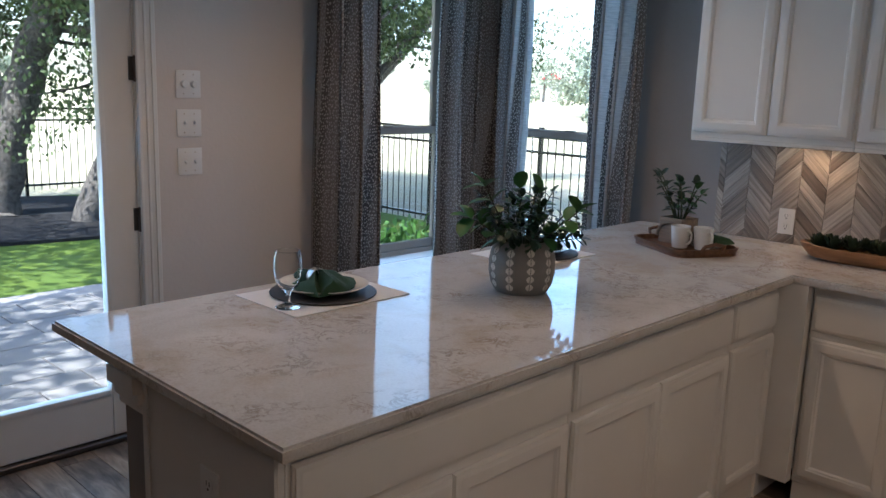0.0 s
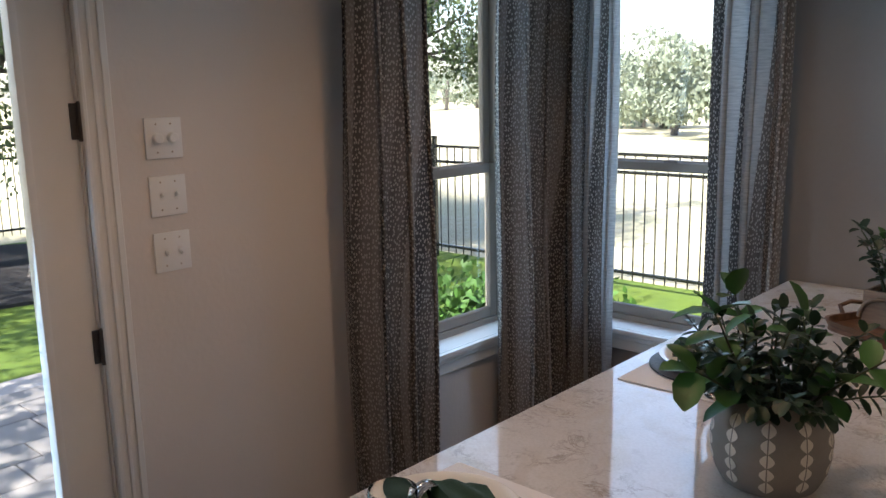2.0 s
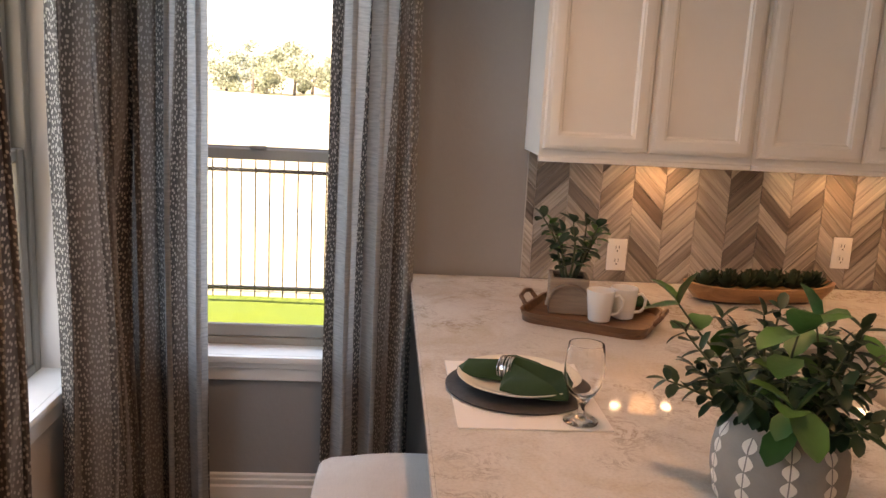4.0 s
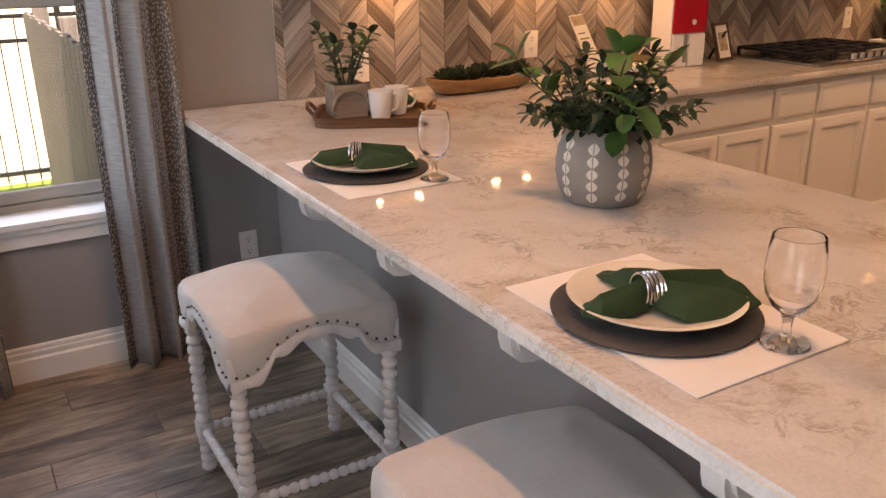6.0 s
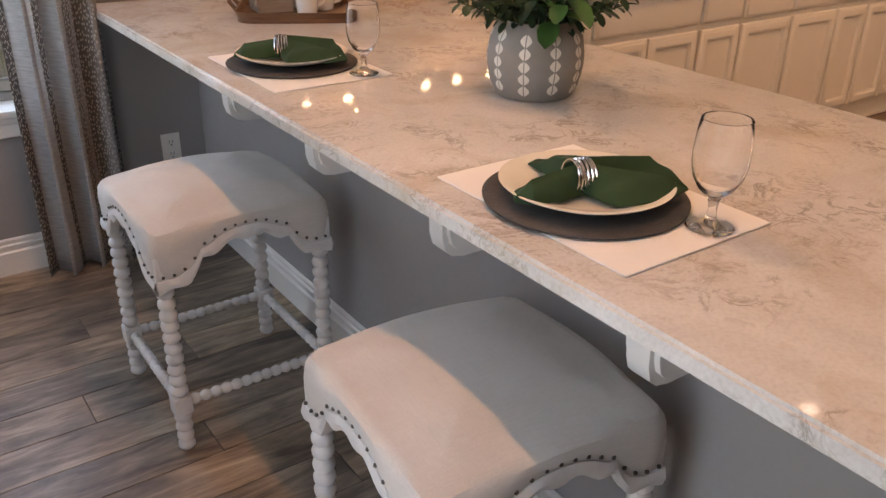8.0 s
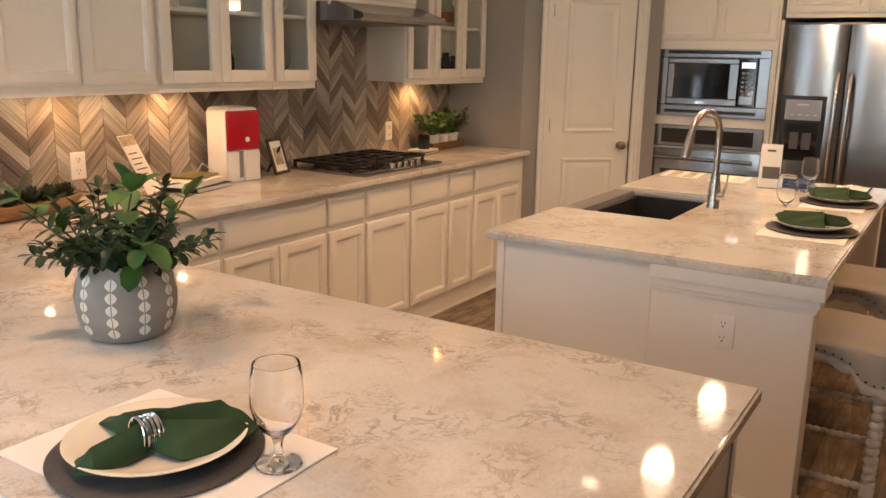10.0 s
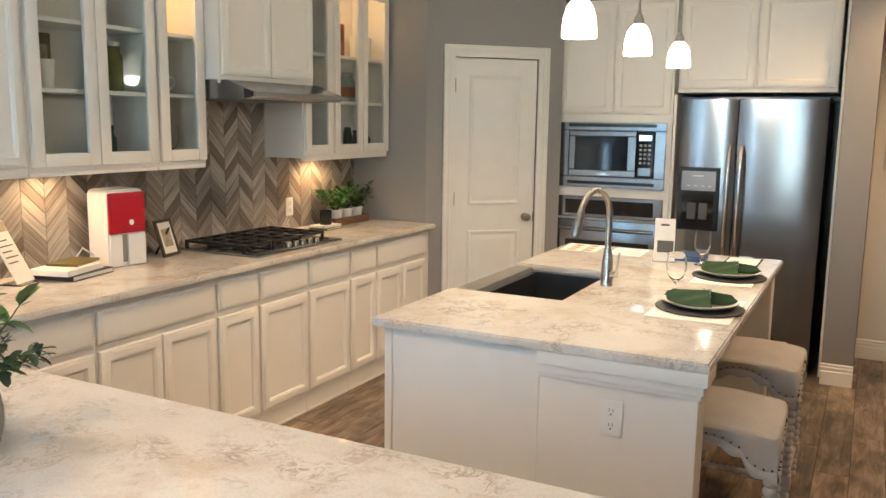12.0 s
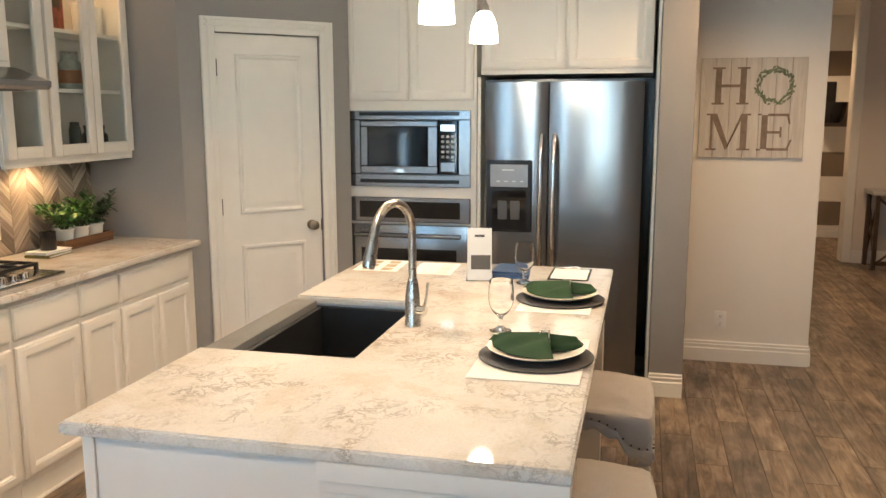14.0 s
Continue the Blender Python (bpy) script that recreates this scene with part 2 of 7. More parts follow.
# white vinyl with the shade of its backlit side put into the colour
VINYL_BACKLIT = plain("backlit_window_vinyl", (0.35, 0.325, 0.285), 0.45, spread=0.03, bump=0.03)
STEEL = plain("brushed_steel", (0.30, 0.305, 0.315), 0.22, 1.0, spread=0.03, scale=3, bump=0.0, fine=90, stretch=(1, 1, 14))
NICKEL = plain("brushed_nickel", (0.55, 0.53, 0.50), 0.28, 1.0, spread=0.04, bump=0.02, fine=200)
CHROME = plain("chrome", (0.75, 0.74, 0.73), 0.09, 1.0, spread=0.02, bump=0)
BRONZE = plain("oil_rubbed_bronze", (0.10, 0.085, 0.075), 0.42, 0.8, spread=0.1, bump=0.05)
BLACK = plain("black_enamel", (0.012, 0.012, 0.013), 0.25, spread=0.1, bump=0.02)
IRON = plain("cast_iron", (0.018, 0.018, 0.018), 0.6, 0.3, spread=0.2, bump=0.2, fine=220)
DARK_GLASS = plain("dark_oven_glass", (0.008, 0.009, 0.011), 0.06, spread=0.05, bump=0)
PLASTIC_W = plain("white_plastic", (0.82, 0.81, 0.78), 0.35, spread=0.01, bump=0.01)
SLATE = plain("slate_charger", (0.045, 0.042, 0.042), 0.55, spread=0.2, scale=25, bump=0.25, fine=140)
CERAMIC = plain("cream_ceramic", (0.80, 0.75, 0.64), 0.15, spread=0.03, bump=0.02)
PORCELAIN = plain("white_porcelain", (0.85, 0.84, 0.80), 0.14, spread=0.02, bump=0.02)
NAPKIN = plain("green_napkin_cloth", (0.014, 0.050, 0.016), 0.85, spread=0.18, scale=14, bump=0.3, fine=500)
MAT_CLOTH = plain("white_placemat_cloth", (0.82, 0.79, 0.75), 0.9, spread=0.02, bump=0.25, fine=420)
POT_GREY = plain("grey_stoneware", (0.27, 0.25, 0.225), 0.65, spread=0.08, scale=20, bump=0.15, fine=180)
POT_WHITE = plain("white_slip", (0.78, 0.73, 0.66), 0.6, spread=0.05, bump=0.1)
WOOD_TRAY = wood("brown_tray_wood", (0.075, 0.034, 0.016), (0.22, 0.105, 0.05))
WOOD_BOWL = wood("honey_bowl_wood", (0.21, 0.10, 0.042), (0.42, 0.22, 0.10))
WOOD_BOX = wood("grey_box_wood", (0.17, 0.12, 0.09), (0.36, 0.28, 0.21), 0.6)
STOOL_WOOD = plain("whitewashed_wood", (0.60, 0.575, 0.55), 0.55, spread=0.10, scale=18, bump=0.12, fine=160)
LEAF = plain("leaf", (0.014, 0.042, 0.017), 0.42, spread=0.45, scale=9, bump=0.1, vary=9)
LEAF_LIGHT = plain("pale_leaf", (0.045, 0.14, 0.030), 0.45, spread=0.35, scale=9, bump=0.1, vary=9)
LEAF_DULL = plain("dull_succulent", (0.040, 0.060, 0.028), 0.55, spread=0.4, scale=12, bump=0.1, vary=9)
STEM = plain("stem", (0.055, 0.07, 0.03), 0.6, spread=0.3)
SOIL = plain("soil", (0.035, 0.026, 0.02), 0.95, spread=0.3, scale=30, bump=0.5, fine=90)
PAPER = plain("paper", (0.82, 0.81, 0.78), 0.7, spread=0.02, bump=0.02)
INK = plain("ink", (0.10, 0.095, 0.09), 0.7, spread=0.15, bump=0)
INK_TAN = plain("tan_print", (0.42, 0.34, 0.24), 0.7, spread=0.3, scale=40, bump=0)
RED = plain("red_plastic", (0.46, 0.012, 0.025), 0.25, spread=0.04, bump=0.01)
BOOK_BLACK = plain("black_book_cover", (0.02, 0.02, 0.022), 0.4, spread=0.1)
BOOK_BLUE = plain("blue_book_cover", (0.03, 0.07, 0.17), 0.4, spread=0.3, scale=40)
BOOK_OLIVE = plain("olive_book_cover", (0.15, 0.12, 0.03), 0.4, spread=0.2, scale=30)
FRAME_WOOD = wood("dark_frame_wood", (0.035, 0.022, 0.014), (0.10, 0.06, 0.035))
CLEAR = clear("clear_glass", ior=1.3)
ACRYLIC = clear("acrylic", (0.95, 0.97, 0.97), 1.3)
SHADE = glow("lit_opal_glass", (1.0, 0.93, 0.80), 0.6)
LED = glow("led_warm", (1.0, 0.78, 0.5), 10.0)
CAN_LED = glow("can_light_lens", (1.0, 0.9, 0.76), 2.0)
SINK = plain("black_sink_composite", (0.010, 0.010, 0.011), 0.5, spread=0.15, bump=0.08)
SIGN_WOOD = wood("whitewashed_sign_wood", (0.50, 0.46, 0.41), (0.68, 0.64, 0.58), 0.7, stretch=(9, 9, 1))
LETTER = plain("faded_brown_letter_paint", (0.22, 0.165, 0.125), 0.75, spread=0.25, scale=18)
GREY_TILE_GROUT = plain("grout", (0.50, 0.46, 0.42), 0.9, spread=0.05, bump=0.2)
FLOOR_GROUT = plain("floor_grout", (0.075, 0.062, 0.052), 0.9, spread=0.1, bump=0.2)


def pane_glass(name="window_glass", power=4.0, edge=0.45, low=0.025, tint=(0.96, 0.98, 0.97)):
    """Window glass: lets light straight through, with a faint reflection."""
    m, n, l, b = material(name, 0.0)
    tr, gl, ms, lw = n.new("ShaderNodeBsdfTransparent"), n.new("ShaderNodeBsdfGlossy"), n.new("ShaderNodeMixShader"), n.new("ShaderNodeLayerWeight")
    tr.inputs[0].default_value = (*tint, 1)
    gl.inputs["Roughness"].default_value = 0.0
    pw, sc = n.new("ShaderNodeMath"), n.new("ShaderNodeMath")
    pw.operation, sc.operation = "POWER", "MULTIPLY_ADD"
    pw.inputs[1].default_value, sc.inputs[1].default_value, sc.inputs[2].default_value = power, edge, low
    lw.inputs["Blend"].default_value = 0.5
    l.new(lw.outputs["Facing"], pw.inputs[0])
    l.new(pw.outputs[0], sc.inputs[0])
    l.new(sc.outputs[0], ms.inputs[0])
    l.new(tr.outputs[0], ms.inputs[1])
    l.new(gl.outputs[0], ms.inputs[2])
    l.new(ms.outputs[0], n["Material Output"].inputs["Surface"])
    return m


PANE = pane_glass()


# ---- mesh helpers ----


def box(bm, x0, y0, z0, x1, y1, z1, bevel=0.0, seg=1):
    """Adds a box, with rounded edges where bevel is given."""
    s = bmesh.new()
    bmesh.ops.create_cube(s, size=1)
    bmesh.ops.transform(s, matrix=Matrix.Translation(((x0 + x1) / 2, (y0 + y1) / 2, (z0 + z1) / 2)) @ Matrix.Diagonal((abs(x1 - x0), abs(y1 - y0), abs(z1 - z0), 1)), verts=s.verts)
    if bevel:
        bmesh.ops.bevel(s, geom=s.edges[:], offset=bevel, segments=seg, affect="EDGES", profile=0.6)
    join(bm, s)
    return bm


def join(bm, s, m=None):
    if m is not None:
        bmesh.ops.transform(s, matrix=m, verts=s.verts)
    me = bpy.data.meshes.new("tmp")
    s.to_mesh(me)
    s.free()
    bm.from_mesh(me)
    bpy.data.meshes.remove(me)


def boxed(*args, **kw):
    return box(bmesh.new(), *args, **kw)


def lathe(profile, seg=24, m=None, bm=None):
    """A turned body from (radius, height) rows, about z."""
    bm = bm or bmesh.new()
    s = bmesh.new()
    rings = []
    for r, z in profile:
        if r < 1e-6:
            rings.append([s.verts.new((0, 0, z))])
        else:
            rings.append([s.verts.new((r * math.cos(2 * math.pi * k / seg), r * math.sin(2 * math.pi * k / seg), z)) for k in range(seg)])
    for a, b in zip(rings, rings[1:]):
        for k in range(seg):
            q = [a[k % len(a)], a[(k + 1) % len(a)], b[(k + 1) % len(b)], b[k % len(b)]]
            q = [v for i, v in enumerate(q) if v not in q[:i]]
            if len(q) > 2:
                s.faces.new(q)
    bmesh.ops.recalc_face_normals(s, faces=s.faces)
    join(bm, s, m)
    return bm


def tube(points, r, seg=10, bm=None, caps=True):
    """A round bar along points; r: one radius or one for each point."""
    bm = bm or bmesh.new()
    pts = [Vector(p) for p in points]
    rs = r if isinstance(r, (list, tuple)) else [r] * len(pts)
    rings, up = [], None
    for i, p in enumerate(pts):
        d = (pts[min(i + 1, len(pts) - 1)] - pts[max(i - 1, 0)]).normalized()
        if up is None:
            up = d.orthogonal().normalized()
        up = (up - d * up.dot(d)).normalized()
        side = d.cross(up)
        rings.append([bm.verts.new(p + (up * math.cos(2 * math.pi * k / seg) + side * math.sin(2 * math.pi * k / seg)) * rs[i]) for k in range(seg)])
    for a, b in zip(rings, rings[1:]):
        for k in range(seg):
            bm.faces.new((a[k], a[(k + 1) % seg], b[(k + 1) % seg], b[k]))
    if caps:
        bm.faces.new(rings[0][::-1])
        bm.faces.new(rings[-1])
    return bm


def prism(outline, z0, z1, bm=None):
    """An upright prism over an outline of (x, y)."""
    bm = bm or bmesh.new()
    a = [bm.verts.new((x, y, z0)) for x, y in outline]
    b = [bm.verts.new((x, y, z1)) for x, y in outline]
    n = len(a)
    faces = [bm.faces.new(a[::-1]), bm.faces.new(b)]
    faces += [bm.faces.new((a[i], a[(i + 1) % n], b[(i + 1) % n], b[i])) for i in range(n)]
    bmesh.ops.recalc_face_normals(bm, faces=faces)
    return bm


def turned(bm, m):
    bmesh.ops.transform(bm, matrix=m, verts=bm.verts)
    return bm


def mesh_of(bm, name, mat, smooth=True):
    me = bpy.data.meshes.new(name)
    bm.to_mesh(me)
    bm.free()
    me.materials.append(mat)
    if smooth:
        me.shade_smooth()
        me.set_sharp_from_angle(angle=radians(38))
    return me


def part(name, bm, mat, parent=None, label="", m=None):
    ob = new(name, mesh_of(bm, name, mat))
    if parent:
        ob.parent = parent
    if m is not None:
        ob.matrix_basis = m
    return tagged(ob, label)


def thing(name, x, y, z, label, category, group="", turn=0):
    ob = new(name)
    ob.empty_display_size = 0.05
    ob.matrix_basis = pose(x, y, z, 0, 0, turn)
    return tagged(ob, label, category, group)


def structure(name, bm, mat, label, category):
    return tagged(part(name, bm, mat), label, category, kind="structure")


def moulded_front(w, h, rows, t):
    """A slab in the x-z plane whose face steps in by (inset, depth) rows; front towards -y, standing on z = 0, centred in x."""
    bm = bmesh.new()
    loops = [[bm.verts.new(v) for v in ((-w / 2, t, 0), (w / 2, t, 0), (w / 2, t, h), (-w / 2, t, h))]]
    for inset, y in rows:
        x, z0, z1 = w / 2 - inset, inset, h - inset
        loops.append([bm.verts.new(v) for v in ((-x, y, z0), (x, y, z0), (x, y, z1), (-x, y, z1))])
    for a, b in zip(loops, loops[1:]):
        for k in range(4):
            bm.faces.new((a[k], a[(k + 1) % 4], b[(k + 1) % 4], b[k]))
    bm.faces.new(loops[-1])
    bm.faces.new(loops[0][::-1])
    bmesh.ops.recalc_face_normals(bm, faces=bm.faces)
    return bm


EDGE = [(0, 0.013), (0.004, 0.009), (0.0045, 0.007), (0.010, 0.0055), (0.0135, 0.001), (0.017, 0)]


def inset_panel(w, h, t=0.02, rail=0.058):
    """A framed cabinet door with a stepped outer edge and an ogee round its sunk panel."""
    return moulded_front(w, h, EDGE + [(rail - 0.014, 0), (rail - 0.010, 0.0035), (rail - 0.006, 0.004), (rail, 0.0115), (rail + 0.002, 0.0115)], t)


def drawer_slab(w, h, t=0.02):
    return moulded_front(w, h, EDGE, t)

# ---- plan ----
W, N, S, E_HOME, E_FAR, TOP = -2.42, 4.07, -4.5, 4.66, 10.5, 2.75
CT = 0.914            # worktop height
DOOR_Y = (1.00, 1.92)  # patio door opening
WIN_L = (2.94, 3.86)   # window in the west wall, y
WIN_R = (-2.32, -1.42)  # window in the north wall, x
SILL, HEAD = 0.585, 2.32
DEEP = 0.20           # thickness of the outer walls

# ---- structure ----
b = bmesh.new()
x0, x1 = W - DEEP, W
box(b, x0, S, -0.12, x1, DOOR_Y[0], TOP)
box(b, x0, DOOR_Y[0], 2.42, x1, DOOR_Y[1], TOP)
box(b, x0, DOOR_Y[1], -0.12, x1, WIN_L[0], TOP)
box(b, x0, WIN_L[0], -0.12, x1, WIN_L[1], SILL)
box(b, x0, WIN_L[0], HEAD, x1, WIN_L[1], TOP)
box(b, x0, WIN_L[1], -0.12, x1, N + DEEP, TOP)
structure("wall_west", b, WALL, "painted drywall wall with a patio door and window", "wall")
b = bmesh.new()
y0, y1 = N, N + DEEP
box(b, W, y0, -0.12, WIN_R[0], y1, TOP)
box(b, WIN_R[0], y0, -0.12, WIN_R[1], y1, SILL)
box(b, WIN_R[0], y0, HEAD, WIN_R[1], y1, TOP)
box(b, WIN_R[1], y0, -0.12, 6.0, y1, TOP)
structure("wall_north", b, WALL_GREY, "grey painted wall behind the kitchen run", "wall")
structure("wall_south", boxed(W, S - 0.15, -0.1, E_FAR, S, TOP), WALL, "plain painted wall closing the room", "wall")
# corner pantry: short side wall and the angled wall with its door
PX = 3.25
structure("wall_pantry_side", boxed(PX, 3.48, 0, PX + 0.12, N, TOP), WALL_GREY, "short grey wall beside the worktop", "wall")


def diag(s, d=0.0):
    """A point s metres along the angled pantry wall, d metres behind its face."""
    q = math.sqrt(0.5)
    return PX + q * s + q * d, 3.48 - q * s + q * d


def slanted(bm, s0, s1, d0, d1, z0, z1):
    return prism([diag(s0, d0), diag(s1, d0), diag(s1, d1), diag(s0, d1)], z0, z1, bm)


b = bmesh.new()
slanted(b, 0, 0.20, 0, 0.12, 0, TOP)
slanted(b, 0.20, 0.81, 0, 0.12, 2.035, TOP)
slanted(b, 0.81, 1.0, 0, 0.12, 0, TOP)
structure("wall_pantry_angled", b, WALL_GREY, "grey angled wall with a pantry door", "wall")
structure("wall_oven_back", boxed(4.72, 0.98, 0, 4.87, N, TOP), WALL_GREY, "wall behind the tall oven cabinet", "wall")
b = boxed(3.88, 0.79, 0, 4.74, 0.975, TOP, bevel=0.012, seg=2)
structure("wall_fridge_stub", b, WALL_GREY, "grey stub wall beside the fridge", "wall")
b = boxed(E_HOME, -0.01, 0, E_HOME + 0.13, 0.79, TOP, bevel=0.012, seg=2)
box(b, E_HOME + 0.135, -0.008, 0, E_FAR, 0.14, TOP)
structure("wall_home", b, WALL_PALE, "pale wall with a hung wooden sign", "wall")
b = boxed(8.65, S, 0, 8.8, -1.13, TOP)
structure("wall_hall", b, WALL, "painted wall in the hallway", "wall")
b = boxed(8.64, -1.13, 0, 8.83, -1.03, TOP, bevel=0.01)
structure("trim_hall", b, TRIM, "white casing at the end of the hall wall", "trim")
b = boxed(E_FAR, S, 0, E_FAR + 0.15, 0.2, TOP)
structure("wall_hall_end", b, WALL_PALE, "far hallway wall behind painted stripes", "wall")
STRIPE = plain("brown_stripe_paint", (0.20, 0.155, 0.12), 0.7, spread=0.05, bump=0.1)
for k in range(4):
    b = boxed(E_FAR - 0.005, -2.2, 0.16 + k * 0.62, E_FAR - 0.001, -0.01, 0.46 + k * 0.62)
    structure("stripe", b, STRIPE, "broad brown stripe painted on the hall wall", "stripe")
structure("ceiling", boxed(W - DEEP, S - 0.15, TOP, E_FAR + 0.2, N + DEEP, TOP + 0.12), CEILING, "white textured ceiling", "ceiling")


def baseboard(points, h=0.135, t=0.016):
    """Runs along (x, y) points, with its face on their left side."""
    bm = bmesh.new()
    rows = [(0, 0), (t, 0), (t, h * 0.62), (t * 0.7, h * 0.65), (t * 0.55, h * 0.67), (t * 0.75, h * 0.76), (t * 0.75, h * 0.82), (t * 0.4, h * 0.85), (t * 0.5, h * 0.95), (t * 0.2, h), (0, h)]
    for (ax, ay), (bx, by) in zip(points, points[1:]):
        d = Vector((bx - ax, by - ay, 0)).normalized()
        nrm = Vector((-d.y, d.x, 0))
        rings = [[bm.verts.new(Vector((px, py, z)) + nrm * o) for o, z in rows] for px, py in ((ax, ay), (bx, by))]
        for k in range(len(rows) - 1):
            bm.faces.new((rings[0][k], rings[1][k], rings[1][k + 1], rings[0][k + 1]))
        bm.faces.new(rings[0])
        bm.faces.new(rings[1][::-1])
    bmesh.ops.recalc_face_normals(bm, faces=bm.faces)
    return bm


for pts in ([(W, N), (-0.96, N)], [(W, 2.005), (W, N - 0.017)], [(W, S), (W, 0.91)], [(3.88, 0.975), (3.88, 0.79), (E_HOME, 0.79)][:2],
            [(E_HOME, 0.79), (E_HOME, -0.01), (E_HOME + 0.3, -0.01)], [(8.65, -1.13), (8.65, S)], [(E_FAR, 0.0), (E_FAR, S)]):
    structure("baseboard", baseboard(pts[::-1]), TRIM, "white moulded baseboard along the wall", "baseboard")

# ---- windows ----


def window(name, width, label):
    """A single-hung window in local x (along the wall), y outwards, z up, in its opening."""
    w = thing(name, 0, 0, 0, label, "window")
    w["kind"] = "structure"
    h = HEAD - SILL
    f = bmesh.new()
    yf = 0.10
    for a in ((0.001, yf, 0.0005, 0.045, yf + 0.08, h), (width - 0.045, yf, 0.0005, width - 0.001, yf + 0.08, h), (0.045, yf, 0, width - 0.045, yf + 0.08, 0.04), (0.045, yf, h - 0.04, width - 0.045, yf + 0.08, h)):
        box(f, *a, bevel=0.004)
    part("window_frame", f, VINYL_BACKLIT, w)
    mid = 1.30 - SILL
    for nm, za, zb, yy in (("lower_sash", 0.04, mid + 0.022, yf + 0.008), ("upper_sash", mid - 0.018, h - 0.04, yf + 0.042)):
        s = bmesh.new()
        for a in ((0.045, yy, za, 0.09, yy + 0.03, zb), (width - 0.09, yy, za, width - 0.045, yy + 0.03, zb), (0.09, yy, za, width - 0.09, yy + 0.03, za + 0.045), (0.09, yy, zb - 0.04, width - 0.09, yy + 0.03, zb)):
            box(s, *a, bevel=0.005)
        sash = part(nm, s, VINYL_BACKLIT, w)
        g = part("pane", boxed(0.088, yy + 0.012, za + 0.043, width - 0.088, yy + 0.017, zb - 0.038), PANE, sash)
        g.visible_shadow = False
    part("sash_lock", boxed(width / 2 - 0.03, yf - 0.008, mid + 0.0225, width / 2 + 0.03, yf + 0.02, mid + 0.034, bevel=0.004), VINYL_BACKLIT, w)
    sill = boxed(0.001, -0.021, 0.0005, width - 0.001, yf + 0.004, 0.013)
    box(sill, -0.03, -0.045, -0.012, width + 0.03, -0.0205, 0.013, bevel=0.006, seg=2)
    part("window_sill", sill, TRIM, w)
    ap = boxed(-0.02, -0.02, -0.085, width + 0.02, -0.002, -0.013, bevel=0.004)
    box(ap, -0.025, -0.032, -0.036, width + 0.025, -0.0205, -0.013, bevel=0.004)
    part("apron", ap, TRIM, w)
    return w


wl = window("window_1", WIN_L[1] - WIN_L[0], "tall white single-hung window over a painted sill")
wl.matrix_basis = pose(W, WIN_L[0], SILL, 0, 0, 90)
wr = window("window_2", WIN_R[1] - WIN_R[0], "tall white single-hung window overlooking the lawn")
wr.matrix_basis = pose(WIN_R[0], N, SILL)

# ---- patio door ----
d = thing("door_1", W, 1.46, 0, "white full-glass patio door, closed, with dark hinges", "door")
d["kind"] = "structure"
b = bmesh.new()
for a in ((-0.06, -0.458, 0.03, -0.015, -0.318, 2.40), (-0.06, 0.318, 0.03, -0.015, 0.458, 2.40), (-0.06, -0.318, 0.03, -0.015, 0.318, 0.235), (-0.06, -0.318, 2.26, -0.015, 0.318, 2.40)):
    box(b, *a, bevel=0.004)
slab = part("slab", b, TRIM, d)
b = bmesh.new()
for a in ((-0.055, -0.335, 0.218, -0.008, -0.312, 2.277), (-0.055, 0.312, 0.218, -0.008, 0.335, 2.277), (-0.055, -0.312, 0.218, -0.008, 0.312, 0.242), (-0.055, -0.312, 2.253, -0.008, 0.312, 2.277)):
    box(b, *a, bevel=0.005, seg=2)
part("glazing_bead", b, TRIM, slab)
g = part("pane", boxed(-0.04, -0.313, 0.24, -0.034, 0.313, 2.255), PANE, slab)
g.visible_shadow = False
for z in (0.29, 0.91, 1.53, 2.15):
    b = lathe([(0, 0), (0.008, 0), (0.008, 0.1), (0.005, 0.105), (0, 0.106)], 10, pose(0.0, 0.462, z))
    box(b, -0.012, 0.44, z + 0.005, -0.006, 0.462, z + 0.1)
    part("hinge", b, BRONZE, d)
part("threshold", boxed(-0.2, -0.458, 0, 0.01, 0.458, 0.028, bevel=0.006), BRONZE, d)
part("door_handle", tube([(-0.01, -0.40, 1.0), (0.045, -0.40, 1.0), (0.05, -0.30, 1.0)], 0.01, 8), NICKEL, d)


b = bmesh.new()
for y0, y1, z0, z1 in ((1.922, 2.005, 0, 2.50), (0.915, 0.998, 0, 2.50), (0.998, 1.922, 2.42, 2.50)):
    box(b, W, y0, z0, W + 0.014, y1, z1, bevel=0.003)
for y0, y1 in ((1.922, 1.935), (1.955, 1.967), (1.984, 2.005)):
    box(b, W + 0.0142, y0, 0, W + 0.021, y1, 2.5, bevel=0.003)
structure("door_casing", b, TRIM, "white moulded casing round the patio door", "casing")
b = bmesh.new()
for y0, y1, z0, z1 in ((1.918, 1.9215, 0, 2.42), (0.9985, 1.002, 0, 2.42), (1.002, 1.918, 2.4165, 2.42)):
    box(b, W - DEEP, y0, z0, W, y1, z1)
structure("door_jamb", b, TRIM, "white jamb of the patio door", "jamb")

# ---- pantry door on the angled wall ----
q = math.sqrt(0.5)
pm = Matrix.LocRotScale((*diag(0.505), 0), Euler((0, 0, radians(-45))), None)
d = thing("door_2", 0, 0, 0, "white two-panel pantry door, closed, with bronze knob", "door")
d["kind"] = "structure"
d.matrix_basis = pm


def two_panel(w, h, t=0.035):
    bm = boxed(-w / 2, 0.012, 0.008, w / 2, 0.012 + t, h, bevel=0.002)
    return bm


